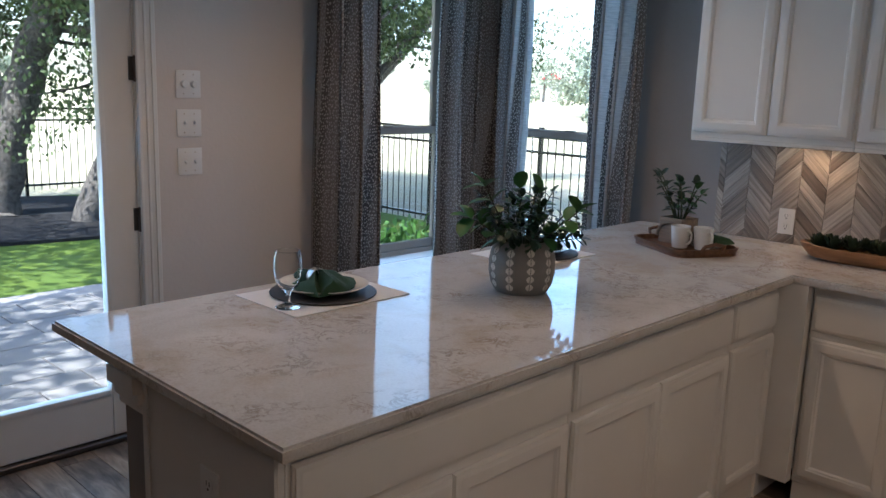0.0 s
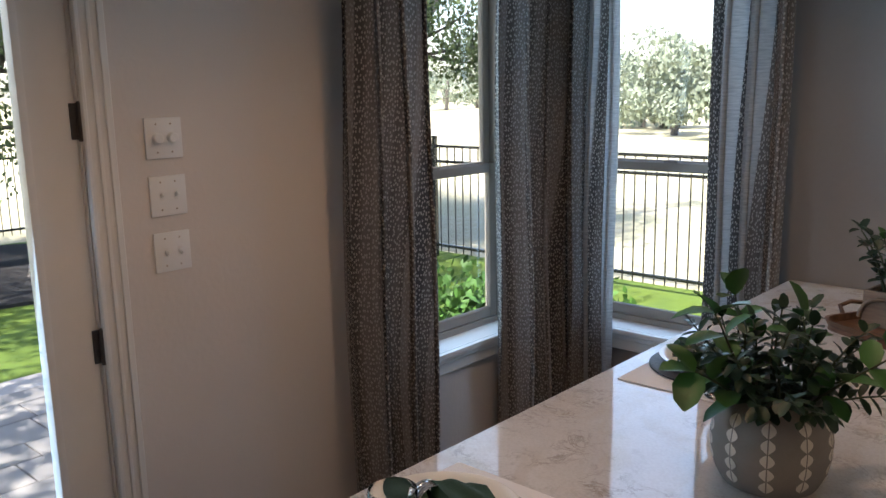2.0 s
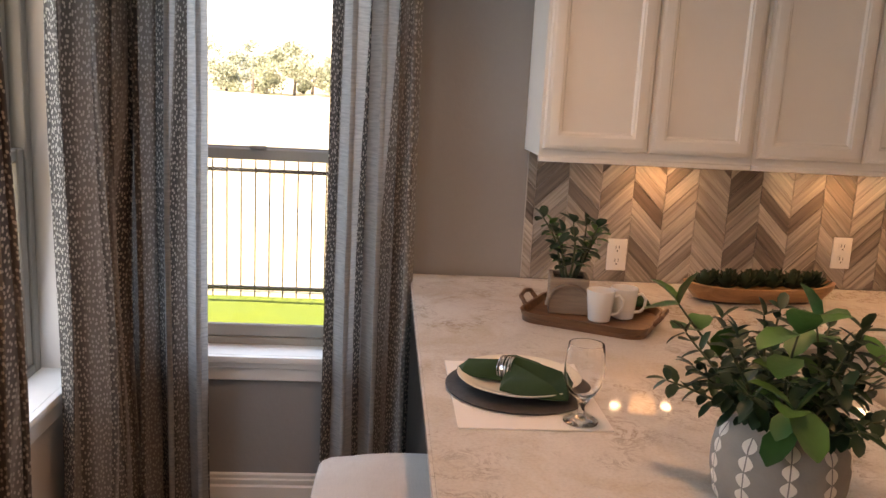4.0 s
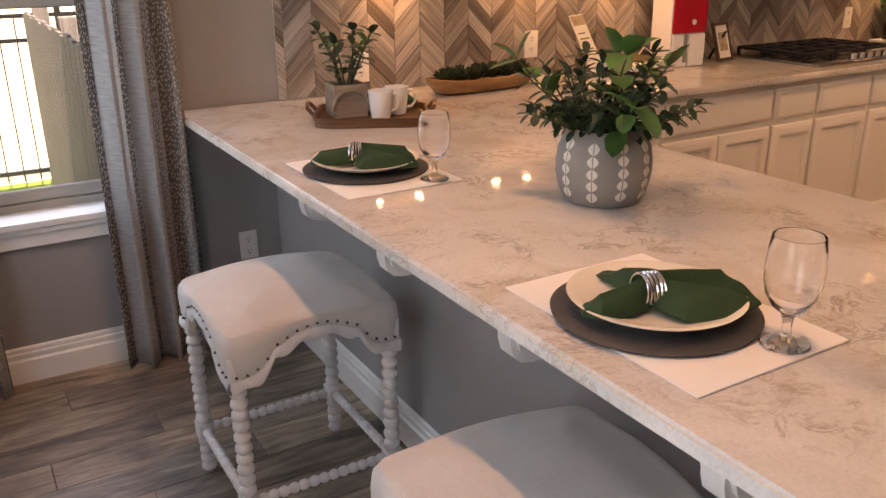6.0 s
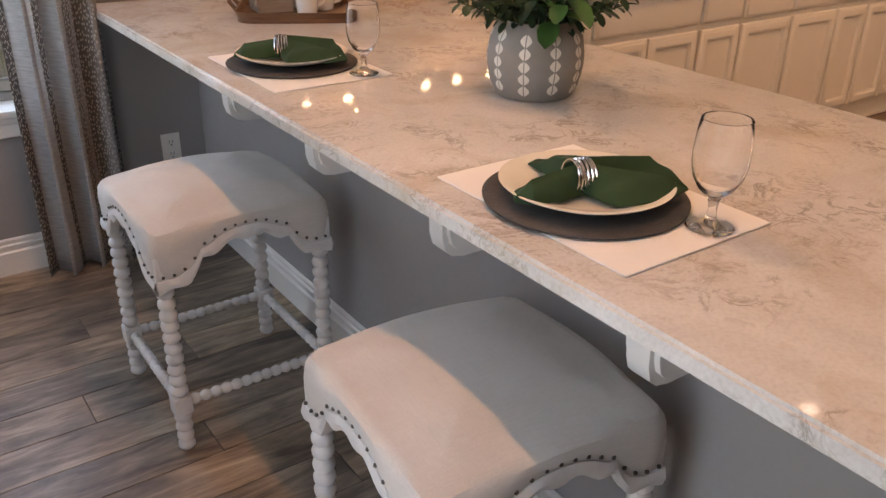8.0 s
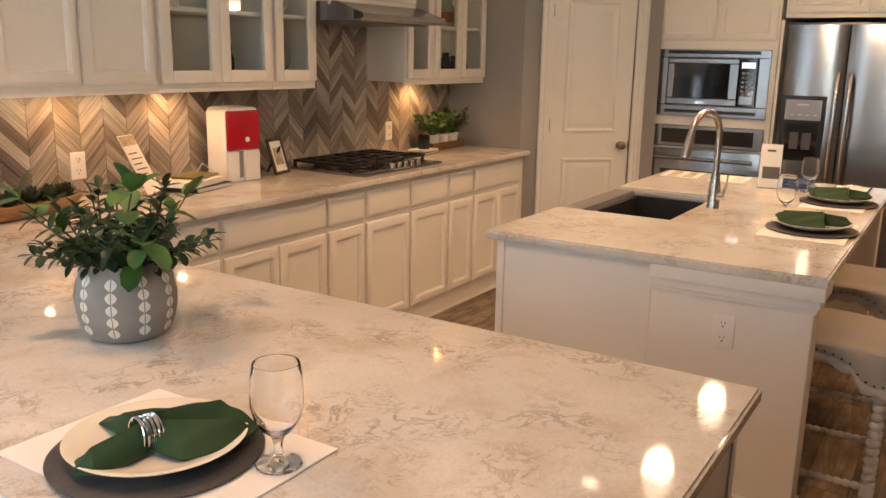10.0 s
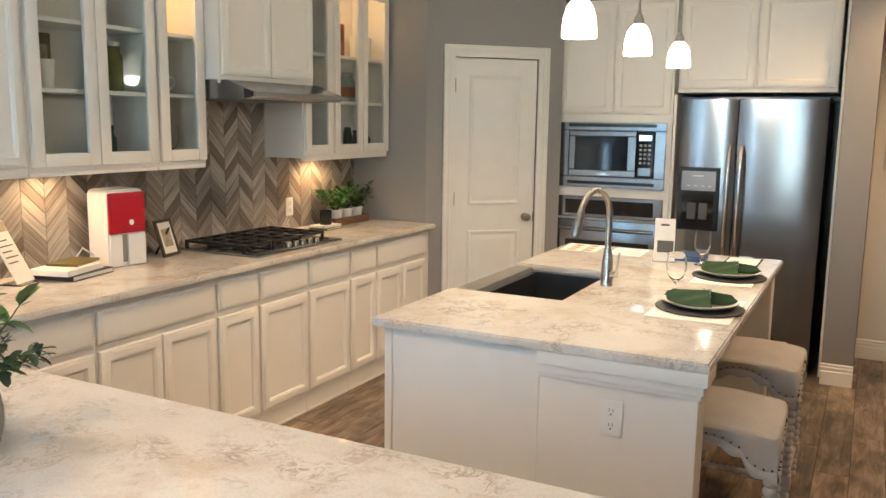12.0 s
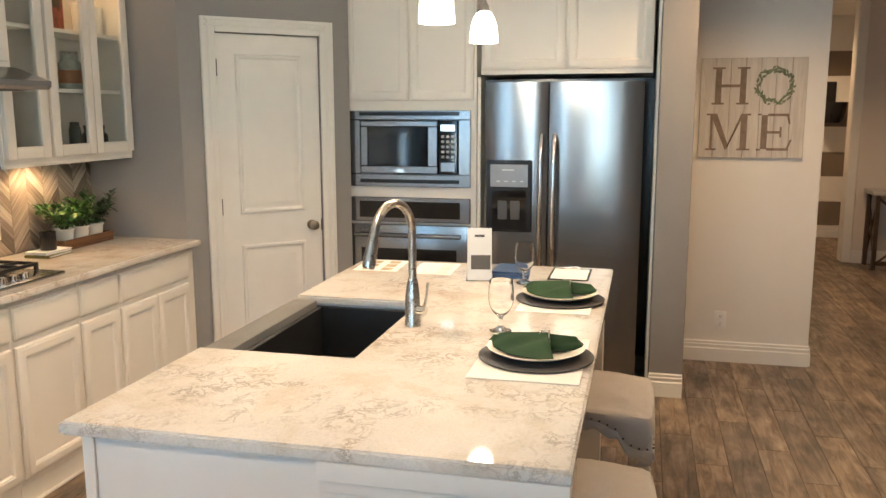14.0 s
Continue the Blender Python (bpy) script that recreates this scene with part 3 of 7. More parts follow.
def panel_relief(w, z0, z1):
    """A raised moulded panel field, front towards -y."""
    bm = bmesh.new()
    rows = [(0, 0.0), (0.005, -0.011), (0.016, -0.013), (0.021, -0.009), (0.026, -0.0008), (0.034, -0.0008), (0.040, -0.004), (0.066, -0.010), (0.070, -0.010)]
    loops = [[bm.verts.new(v) for v in ((-w / 2 + i, y, z0 + i), (w / 2 - i, y, z0 + i), (w / 2 - i, y, z1 - i), (-w / 2 + i, y, z1 - i))] for i, y in rows]
    for a, c in zip(loops, loops[1:]):
        for k in range(4):
            bm.faces.new((a[k], a[(k + 1) % 4], c[(k + 1) % 4], c[k]))
    bm.faces.new(loops[-1])
    bmesh.ops.recalc_face_normals(bm, faces=bm.faces)
    return bm


slab = part("slab", two_panel(0.604, 2.03), TRIM, d)
for z0, z1 in ((1.03, 1.92), (0.18, 0.85)):
    part("panel", turned(panel_relief(0.39, z0, z1), pose(0, 0.0119, 0)), TRIM, slab)
for z in (0.25, 1.03, 1.80):
    part("hinge", lathe([(0, 0), (0.007, 0), (0.007, 0.09), (0, 0.094)], 10, pose(-0.303, 0.004, z)), BRONZE, d)
knob = lathe([(0, 0), (0.028, 0), (0.028, 0.006), (0.012, 0.01), (0.010, 0.028), (0.022, 0.036), (0.028, 0.048), (0.026, 0.06), (0.016, 0.067), (0, 0.069)], 20, pose(0.235, 0.013, 0.94, 90))
part("knob", knob, plain("antique_nickel", (0.36, 0.31, 0.25), 0.3, 1.0, spread=0.1, bump=0.02), d)
part("strike", boxed(0.296, 0.006, 0.90, 0.3, 0.0118, 0.97), BRONZE, d)
b = bmesh.new()
for u0, u1, z0, z1 in ((-0.385, -0.306, 0, 2.115), (0.306, 0.385, 0, 2.115), (-0.306, 0.306, 2.035, 2.115)):
    box(b, u0, -0.015, z0, u1, 0.0, z1, bevel=0.003)
for u0, u1 in ((-0.385, -0.365), (-0.35, -0.335), (0.335, 0.35), (0.365, 0.385)):
    box(b, u0, -0.022, 0, u1, -0.0152, 2.115, bevel=0.003)
for z0, z1 in ((2.064, 2.079), (2.095, 2.115)):
    box(b, -0.365, -0.0218, z0, 0.365, -0.0152, z1, bevel=0.003)
c = structure("door_casing", b, TRIM, "white moulded casing round the pantry door", "casing")
c.matrix_basis = pm

# ---- cabinets ----


def base_unit(name, w, doors, label, drawer=True, depth=0.60):
    """A base cabinet, front at local y = 0 facing -y, from x = 0 to w."""
    t = thing(name, 0, 0, 0, label, "cabinet", "base cabinets")
    b = boxed(0.001, 0.022, 0.105, w - 0.001, depth, 0.8815, bevel=0.001)
    box(b, 0.001, 0.034, 0.0, w - 0.001, depth, 0.104)
    box(b, 0.001, 0.026, 0.0, w - 0.001, 0.034, 0.018, bevel=0.004)
    part("body", b, CABINET, t)
    top = 0.862
    if drawer:
        part("drawer_front", drawer_slab(w - 0.022, 0.137), CABINET, t, m=pose(w / 2, 0, 0.711))
        top = 0.684
    n = doors
    dw = (w - 0.022 - 0.004 * (n - 1)) / n
    for k in range(n):
        part("door", inset_panel(dw, top - 0.128), CABINET, t, m=pose(0.011 + dw / 2 + k * (dw + 0.004), 0, 0.128))
    return t


FRONT_N = 3.43
bases = ((-0.205, 0.478, 2), (0.478, 1.155, 2), (1.155, 1.456, 1), (1.456, 1.862, 1), (1.862, 2.268, 1), (2.268, 2.558, 1), (2.558, 3.188, 2))
for x0, x1, n in bases:
    u = base_unit("base_cabinet", x1 - x0, n, "white base cabinet with a drawer over %s" % ("two panelled doors" if n == 2 else "one panelled door"))
    u.matrix_basis = pose(x0, FRONT_N, 0)
structure("filler_panel", boxed(3.189, FRONT_N + 0.024, 0, PX - 0.001, FRONT_N + 0.06, 0.8815), CABINET, "white filler strip between cabinet and wall", "filler")
FRONT_P = -0.30
for y0, y1, n in ((1.185, 2.095, 2), (2.095, 3.03, 2), (3.03, 3.40, 1)):
    u = base_unit("base_cabinet", y1 - y0, n, "white peninsula cabinet with a drawer over %s" % ("two panelled doors" if n == 2 else "one panelled door"), depth=0.56)
    u.matrix_basis = pose(FRONT_P, y0, 0, 0, 0, 90)
structure("corner_filler", boxed(-0.86, 3.402, 0, FRONT_P - 0.024, N - 0.004, 0.8815), CABINET, "white cabinet body filling the corner", "filler")
b = boxed(-0.322, 3.402, 0.105, -0.207, 3.452, 0.8815)
structure("corner_post", b, CABINET, "white corner post between the cabinet runs", "filler")

# peninsula: knee wall, end panel, brackets
t = thing("peninsula_wall", -0.91, 2.6, 0, "grey painted knee wall under the peninsula overhang", "knee wall")
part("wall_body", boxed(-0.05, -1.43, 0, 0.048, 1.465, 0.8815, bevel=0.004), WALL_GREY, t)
part("end_panel", boxed(0.049, -1.43, 0.0, 0.586, -1.413, 0.8815, bevel=0.002), CABINET, t)
b = bmesh.new()
for y in (-1.436, ):
    box(b, 0.05, y, 0, 0.075, -1.4305, 0.8815, bevel=0.003)
    box(b, 0.562, y, 0, 0.586, -1.4305, 0.8815, bevel=0.003)
part("corner_strip", b, CABINET, t)
b = bmesh.new()
for z0, z1, o in ((0.79, 0.812, 0.010), (0.812, 0.84, 0.018), (0.84, 0.8815, 0.03)):
    box(b, -0.05 - o, -1.43 - o, z0, 0.056, -1.4303, z1, bevel=0.004, seg=2)
part("moulding", b, TRIM, t)
part("knee_baseboard", turned(baseboard([(-0.05, 1.465), (-0.05, -1.43), (0.05, -1.43)][::-1]), Matrix()), TRIM, t)


def bracket():
    bm = bmesh.new()
    out = [(0, 0.0), (0, -0.245), (-0.085, -0.245), (-0.115, -0.238), (-0.132, -0.222), (-0.14, -0.195), (-0.142, -0.15), (-0.142, 0)]
    for y0, y1, k in ((-0.024, 0.024, 1.0), (-0.036, -0.0242, 0.93), (0.0242, 0.036, 0.93)):
        s = prism([(x * k, z * k) for x, z in out], y0, y1)
        join(bm, s, Matrix(((1, 0, 0, 0), (0, 0, 1, 0), (0, 1, 0, 0), (0, 0, 0, 1))))
    for y in (-0.0382, 0.0362):
        s = prism([(x * 0.62 - 0.022, z * 0.66 - 0.022) for x, z in out], y, y + 0.002)
        join(bm, s, Matrix(((1, 0, 0, 0), (0, 0, 1, 0), (0, 1, 0, 0), (0, 0, 0, 1))))
    bmesh.ops.recalc_face_normals(bm, faces=bm.faces)
    return bm


br = mesh_of(bracket(), "bracket", TRIM)
for y in (1.73, 2.29, 2.86, 3.42):
    ob = new("bracket", br)
    ob.parent = t
    ob.matrix_basis = pose(-0.0503, y - 2.6, 0.8812)

# ---- worktops ----


def worktop(outline, label, bevel=0.006):
    bm = prism(outline, CT - 0.032, CT)
    bmesh.ops.bevel(bm, geom=[e for e in bm.edges if all(abs(v.co.z - CT) < 1e-4 or abs(v.co.z - CT + 0.032) < 1e-4 for v in e.verts) and abs(e.verts[0].co.z - e.verts[1].co.z) < 1e-4], offset=bevel, segments=2, affect="EDGES")
    return tagged(part("worktop", bm, QUARTZ), label, "worktop")


worktop([(-1.316, 1.14), (-0.264, 1.14), (-0.264, 3.398), (PX - 0.002, 3.398), (PX - 0.002, N - 0.012), (-0.92, N - 0.012), (-0.92, N - 0.002), (-1.316, N - 0.002)], "polished cream quartz worktop with brown veins over the peninsula")

# ---- island ----
IX0, IX1, IY0, IY1 = 0.725, 2.885, 1.16, 2.322
SK = (1.35, 2.07, 1.835)   # sink cut-out: x0, x1, back y
worktop([(IX0, IY0), (IX1, IY0), (IX1, IY1), (SK[1], IY1), (SK[1], SK[2]), (SK[0], SK[2]), (SK[0], IY1), (IX0, IY1)], "polished cream quartz island worktop with a sink cut-out")
t = thing("island", 1.8, 1.75, 0, "white panelled kitchen island with seating overhang", "island")
part("end_panel", boxed(-1.04, -0.05, 0, -1.02, 0.535, 0.8815, bevel=0.002), CABINET, t)
part("wing_wall", boxed(-1.045, -0.56, 0, -0.93, -0.052, 0.8815, bevel=0.003), CABINET, t)
part("wing_wall", boxed(0.95, -0.56, 0, 1.05, -0.052, 0.8815, bevel=0.003), CABINET, t)
part("knee_panel", boxed(-0.93, -0.20, 0, 0.95, -0.05, 0.8815), CABINET, t)
part("end_panel", boxed(1.02, -0.05, 0, 1.05, 0.535, 0.8815, bevel=0.002), CABINET, t)
part("corner_strip", boxed(-1.048, 0.505, 0, -1.0402, 0.535, 0.8815, bevel=0.002), CABINET, t)
b = bmesh.new()
for z0, z1, o in ((0.79, 0.808, 0.008), (0.808, 0.838, 0.016), (0.838, 0.8815, 0.028)):
    box(b, -1.045 - o, -0.56 - o, z0, -1.0453, -0.052, z1, bevel=0.004, seg=2)
    box(b, -1.0453, -0.56 - o, z0, -0.93, -0.5603, z1, bevel=0.004, seg=2)
part("moulding", b, CABINET, t)
part("wing_baseboard", baseboard([(-1.045, -0.05), (-1.045, -0.56), (-0.93, -0.56)][::-1]), CABINET, t)
for x0, x1, n, top in ((-1.02, -0.46, 2, 0.8815), (-0.46, 0.28, 2, 0.60), (0.28, 1.02, 2, 0.8815)):
    bd = part("body", boxed(x0 + 0.001, -0.049, 0.1, x1 - 0.001, 0.51, top), CABINET, t)
    dw = (x1 - x0 - 0.02) / n
    for k in range(n):
        part("door", turned(inset_panel(dw - 0.004, min(top, 0.862) - 0.13), pose(0, 0, 0, 0, 0, 180)), CABINET, t, m=pose(x0 + 0.01 + dw * (k + 0.5), 0.532, 0.125))
part("toe_kick", boxed(-1.015, -0.04, 0, 1.015, 0.45, 0.099), CABINET, t)

# sink and tap
t = thing("sink", 1.71, 2.06, CT, "black composite apron-front sink set into the island", "sink")
b = bmesh.new()
x0, x1, y0, y1, zb = -0.372, 0.372, -0.238, 0.268, -0.245
for a in ((x0, y0, zb, x1, y1, zb + 0.02), (x0, y0, zb + 0.02, x0 + 0.018, y1, -0.037), (x1 - 0.018, y0, zb + 0.02, x1, y1, -0.037), (x0 + 0.018, y0, zb + 0.02, x1 - 0.018, y0 + 0.018, -0.037)):
    box(b, *a, bevel=0.003)
part("basin", b, SINK, t)
part("basin_front", boxed(x0 + 0.018, 0.155, zb + 0.02, x1 - 0.018, 0.174, -0.037, bevel=0.003), SINK, t)
part("apron", boxed(-0.356, 0.175, zb + 0.021, 0.356, 0.27, -0.012, bevel=0.008, seg=2), plain("grey_sink_apron", (0.16, 0.155, 0.15), 0.5, spread=0.1, bump=0.1), t)
part("drain", lathe([(0, 0), (0.04, 0), (0.045, 0.004), (0.03, 0.005), (0, 0.003)], 20, pose(0, -0.02, zb + 0.0202)), STEEL, t)
t = thing("kitchen_tap", 1.735, 1.765, CT, "brushed nickel pull-down gooseneck kitchen tap", "tap")
part("base", lathe([(0, 0), (0.027, 0), (0.028, 0.006), (0.026, 0.012), (0.026, 0.07), (0.024, 0.1), (0.019, 0.14), (0.015, 0.16), (0, 0.16)], 24), NICKEL, t)
arc = [(0, 0, 0.155), (0, 0, 0.28)] + [(-0.105 + 0.105 * math.cos(a), 0.03 * (1 - math.cos(a)), 0.31 + 0.105 * math.sin(a)) for a in np.linspace(0, math.pi * 0.93, 14)]
part("spout", tube(arc, 0.0135, 14), NICKEL, t)
e = Vector(arc[-1])
dr = (Vector(arc[-1]) - Vector(arc[-2])).normalized()
part("spray_head", tube([e - dr * 0.005, e + dr * 0.02, e + dr * 0.09, e + dr * 0.105], [0.0145, 0.017, 0.021, 0.018], 16), NICKEL, t)
b = tube([(0, 0, 0.055), (-0.012, -0.045, 0.055)], 0.017, 14)
part("handle_hub", b, CHROME, t)
part("lever", tube([(-0.011, -0.04, 0.055), (-0.012, -0.05, 0.1), (-0.012, -0.055, 0.15)], [0.006, 0.005, 0.004], 8), NICKEL, t)

# ---- upper cabinets ----
UF, UZ, UT = 3.765, 1.375, 2.44


def glass_panel(w, h, t=0.02, rail=0.055):
    bm = bmesh.new()
    for a in ((-w / 2, 0, 0, -w / 2 + rail, t, h), (w / 2 - rail, 0, 0, w / 2, t, h), (-w / 2 + rail, 0, 0, w / 2 - rail, t, rail), (-w / 2 + rail, 0, h - rail, w / 2 - rail, t, h)):
        box(bm, *a, bevel=0.004, seg=2)
    return bm


def upper_unit(x0, x1, z0, n, front, label, glass=False, shelves=(1.70, 1.985)):
    w, dp, h = x1 - x0, N - 0.004 - front, UT - z0
    t = thing("upper_cabinet", x0, front, z0, label, "cabinet", "upper cabinets")
    b = bmesh.new()
    if glass:
        b.free()
        for nm, *a in (("side_panel", 0.001, 0.022, 0, 0.02, dp, h), ("side_panel", w - 0.02, 0.022, 0, w - 0.001, dp, h), ("bottom_panel", 0.02, 0.022, 0, w - 0.02, dp, 0.02), ("top_panel", 0.02, 0.022, h - 0.02, w - 0.02, dp, h), ("back_panel", 0.02, dp - 0.012, 0.02, w - 0.02, dp, h - 0.02),
                       ("stile", 0.02, 0.0222, 0.02, 0.045, 0.04, h - 0.02), ("stile", w - 0.045, 0.0222, 0.02, w - 0.02, 0.04, h - 0.02)):
            part(nm, boxed(*a), CABINET, t)
    else:
        part("body", box(b, 0.001, 0.022, 0, w - 0.001, dp, h), CABINET, t)
    if glass:
        for z in shelves:
            part("shelf", boxed(0.021, 0.045, z - z0, w - 0.021, dp - 0.013, z - z0 + 0.019, bevel=0.002), CABINET, t)
    dw = (w - 0.022 - 0.004 * (n - 1)) / n
    for k in range(n):
        m = pose(0.011 + dw / 2 + k * (dw + 0.004), 0, 0.022)
        dr = part("door", glass_panel(dw, h - 0.03) if glass else inset_panel(dw, h - 0.03), CABINET, t, m=m)
        if glass:
            g = part("pane", boxed(-dw / 2 + 0.052, 0.008, 0.052, dw / 2 - 0.052, 0.012, h - 0.082), PANE, dr)
            g.visible_shadow = False
    lip = boxed(0.001, 0.021, -0.018, w - 0.001, 0.04, -0.0003, bevel=0.003)
    part("light_rail", lip, CABINET, t)
    return t


upper_unit(-0.935, -0.24, UZ, 2, UF, "white upper cabinet with two panelled doors")
upper_unit(-0.24, 0.483, UZ, 2, UF, "white upper cabinet with two panelled doors")
upper_unit(0.483, 1.166, UZ, 2, UF, "white upper cabinet with two glass doors, half-full shelves", True)
upper_unit(1.166, 1.482, UZ, 1, UF, "narrow white upper cabinet with one glass door", True)
upper_unit(1.482, 2.25, 1.795, 2, 3.66, "short white cabinet with two doors over the hood")
upper_unit(2.29, 2.592, UZ, 1, UF, "narrow white upper cabinet with one glass door", True)
upper_unit(2.592, PX - 0.003, UZ, 2, UF, "white upper cabinet with two glass doors, half-full shelves", True)

# hood
t = thing("range_hood", 1.866, 3.86, 1.70, "stainless steel slanted under-cabinet range hood", "range hood")
prof = [(0.19, 0.0), (-0.37, 0.0), (-0.385, 0.012), (-0.385, 0.035), (-0.22, 0.093), (0.19, 0.093)]
b = bmesh.new()
join(b, prism(prof, -0.379, 0.379), Matrix(((0, 0, 1, 0), (1, 0, 0, 0), (0, 1, 0, 0), (0, 0, 0, 1))))
bmesh.ops.recalc_face_normals(b, faces=b.faces)
part("shell", b, STEEL, t)
part("filter", boxed(-0.33, -0.3, -0.006, 0.33, 0.1, -0.0005, bevel=0.002), plain("filter_mesh", (0.2, 0.2, 0.2), 0.5, 0.8, bump=0.4, fine=300), t)
b = prism([(-0.33, 0.003), (-0.384, 0.013), (-0.384, 0.034), (-0.33, 0.05)], -0.3835, -0.3795)
part("side_cap", turned(b, Matrix(((0, 0, 1, 0), (1, 0, 0, 0), (0, 1, 0, 0), (0, 0, 0, 1)))), BLACK, t)

# ---- tall oven cabinet and fridge ----
TF = 4.0
t = thing("oven_cabinet", TF, 2.42, 0, "tall white cabinet with built-in microwave and oven", "cabinet")
b = boxed(0.022, -0.41, 0.1, 0.70, 0.42, UT)
part("body", b, CABINET, t)
part("toe_kick", boxed(0.08, -0.41, 0, 0.70, 0.42, 0.099), CABINET, t)
mside = pose(0, 0, 0, 0, 0, -90)
for yy in (-0.2, 0.2):
    part("door", turned(inset_panel(0.392, UT - 1.665 - 0.03), mside), CABINET, t, m=pose(0, yy, 1.668))
part("drawer_front", turned(drawer_slab(0.79, 0.2), mside), CABINET, t, m=pose(0, 0, 0.13))

t = thing("microwave", TF, 2.42, 1.155, "stainless built-in microwave with trim kit", "microwave")
b = bmesh.new()
for a in ((0.002, -0.378, 0, 0.0215, 0.378, 0.075), (0.002, -0.378, 0.40, 0.0215, 0.378, 0.455), (0.002, -0.378, 0.075, 0.0215, -0.305, 0.40), (0.002, 0.305, 0.075, 0.0215, 0.378, 0.40)):
    box(b, *a, bevel=0.003)
part("trim_kit", b, STEEL, t)
for z in (0.022, 0.425):
    part("vent", boxed(-0.001, -0.31, z, 0.0018, 0.31, z + 0.022), BLACK, t)
part("body", boxed(0.012, -0.304, 0.076, 0.0214, 0.304, 0.399), BLACK, t)
b = bmesh.new()
for a in ((-0.012, -0.18, 0.08, 0.011, 0.3, 0.125), (-0.012, -0.18, 0.36, 0.011, 0.3, 0.395), (-0.012, 0.255, 0.125, 0.011, 0.3, 0.36), (-0.012, -0.18, 0.125, 0.011, -0.12, 0.36)):
    box(b, *a, bevel=0.004)
dr = part("door", b, STEEL, t)
part("window", boxed(-0.008, -0.119, 0.126, 0.0, 0.254, 0.359), DARK_GLASS, dr)
part("badge", boxed(-0.0145, 0.03, 0.09, -0.0125, 0.09, 0.105), CHROME, dr)
cp = part("control_panel", boxed(-0.01, -0.3, 0.08, 0.011, -0.185, 0.395, bevel=0.003), DARK_GLASS, t)
part("display", boxed(-0.0115, -0.285, 0.335, -0.0102, -0.2, 0.372), glow("blue_display", (0.5, 0.75, 1.0), 0.25), cp)
for i in range(5):
    for j in range(3):
        part("key", boxed(-0.0115, -0.282 + j * 0.03, 0.175 + i * 0.03, -0.0102, -0.264 + j * 0.03, 0.19 + i * 0.03), plain("key_print", (0.35, 0.36, 0.38), 0.5) if not (i or j) else bpy.data.materials["key_print"], cp)
part("button", boxed(-0.013, -0.285, 0.095, -0.0102, -0.2, 0.15, bevel=0.002), STEEL, cp)

t = thing("oven", TF, 2.42, 0.36, "stainless built-in wall oven with black glass door", "oven")
cp = part("control_panel", boxed(-0.002, -0.378, 0.58, 0.0215, 0.378, 0.73, bevel=0.004), STEEL, t)
part("control_glass", boxed(-0.005, -0.315, 0.605, -0.0022, 0.315, 0.705), DARK_GLASS, cp)
dr = part("door", boxed(-0.025, -0.378, 0.0, 0.0215, 0.378, 0.565, bevel=0.006, seg=2), STEEL, t)
part("window", boxed(-0.028, -0.3, 0.06, -0.0252, 0.3, 0.42), DARK_GLASS, dr)
b = tube([(-0.065, -0.33, 0.505), (-0.065, 0.33, 0.505)], 0.013, 12)
for yy in (-0.29, 0.29):
    tube([(-0.02, yy, 0.505), (-0.065, yy, 0.505)], 0.009, 8, b)
part("handle", b, STEEL, dr)

# fridge and what surrounds it
b = boxed(TF + 0.02, 1.985, 0, 4.7, 2.004, 1.80)
box(b, TF + 0.02, 0.978, 0, 4.7, 0.994, UT)
structure("fridge_panel", b, CABINET, "white cabinet panels on both sides of the fridge", "panel")
t = thing("fridge_top_cabinet", TF, 1.495, 1.815, "white cabinet with two doors above the fridge", "cabinet")
part("body", boxed(0.022, -0.48, 0, 0.69, 0.488, UT - 1.815), CABINET, t)
for yy in (-0.242, 0.242):
    part("door", turned(inset_panel(0.475, UT - 1.815 - 0.045), mside), CABINET, t, m=pose(0, yy, 0.025))
# added black sheet that gives the gap round the fridge its shade
structure("fridge_recess", boxed(4.66, 0.996, 0, 4.70, 1.983, 1.81), BLACK, "black sheet standing in for shade behind the fridge", "recess")
t = thing("fridge", TF, 1.505, 0, "stainless side-by-side fridge with a water dispenser", "fridge")
part("body", boxed(0.05, -0.448, 0.02, 0.64, 0.45, 1.745, bevel=0.004), plain("dark_fridge_side", (0.03, 0.03, 0.032), 0.5), t)
part("top_grille", boxed(0.03, -0.448, 1.75, 0.62, 0.45, 1.785), BLACK, t)
part("base_grille", boxed(0.0, -0.448, 0.0, 0.049, 0.45, 0.075), BLACK, t)


def fridge_door(y0, y1):
    bm = bmesh.new()
    pts = [(0.048, y0), (0.048, y1)]
    arc_ = [(-0.018 - 0.012 * math.sin(math.pi * k / 8), y1 + (y0 - y1) * k / 8) for k in range(9)]
    arc_[0], arc_[-1] = (-0.010, y1), (-0.010, y0)
    prism(pts + arc_, 0.085, 1.77, bm)
    return bm


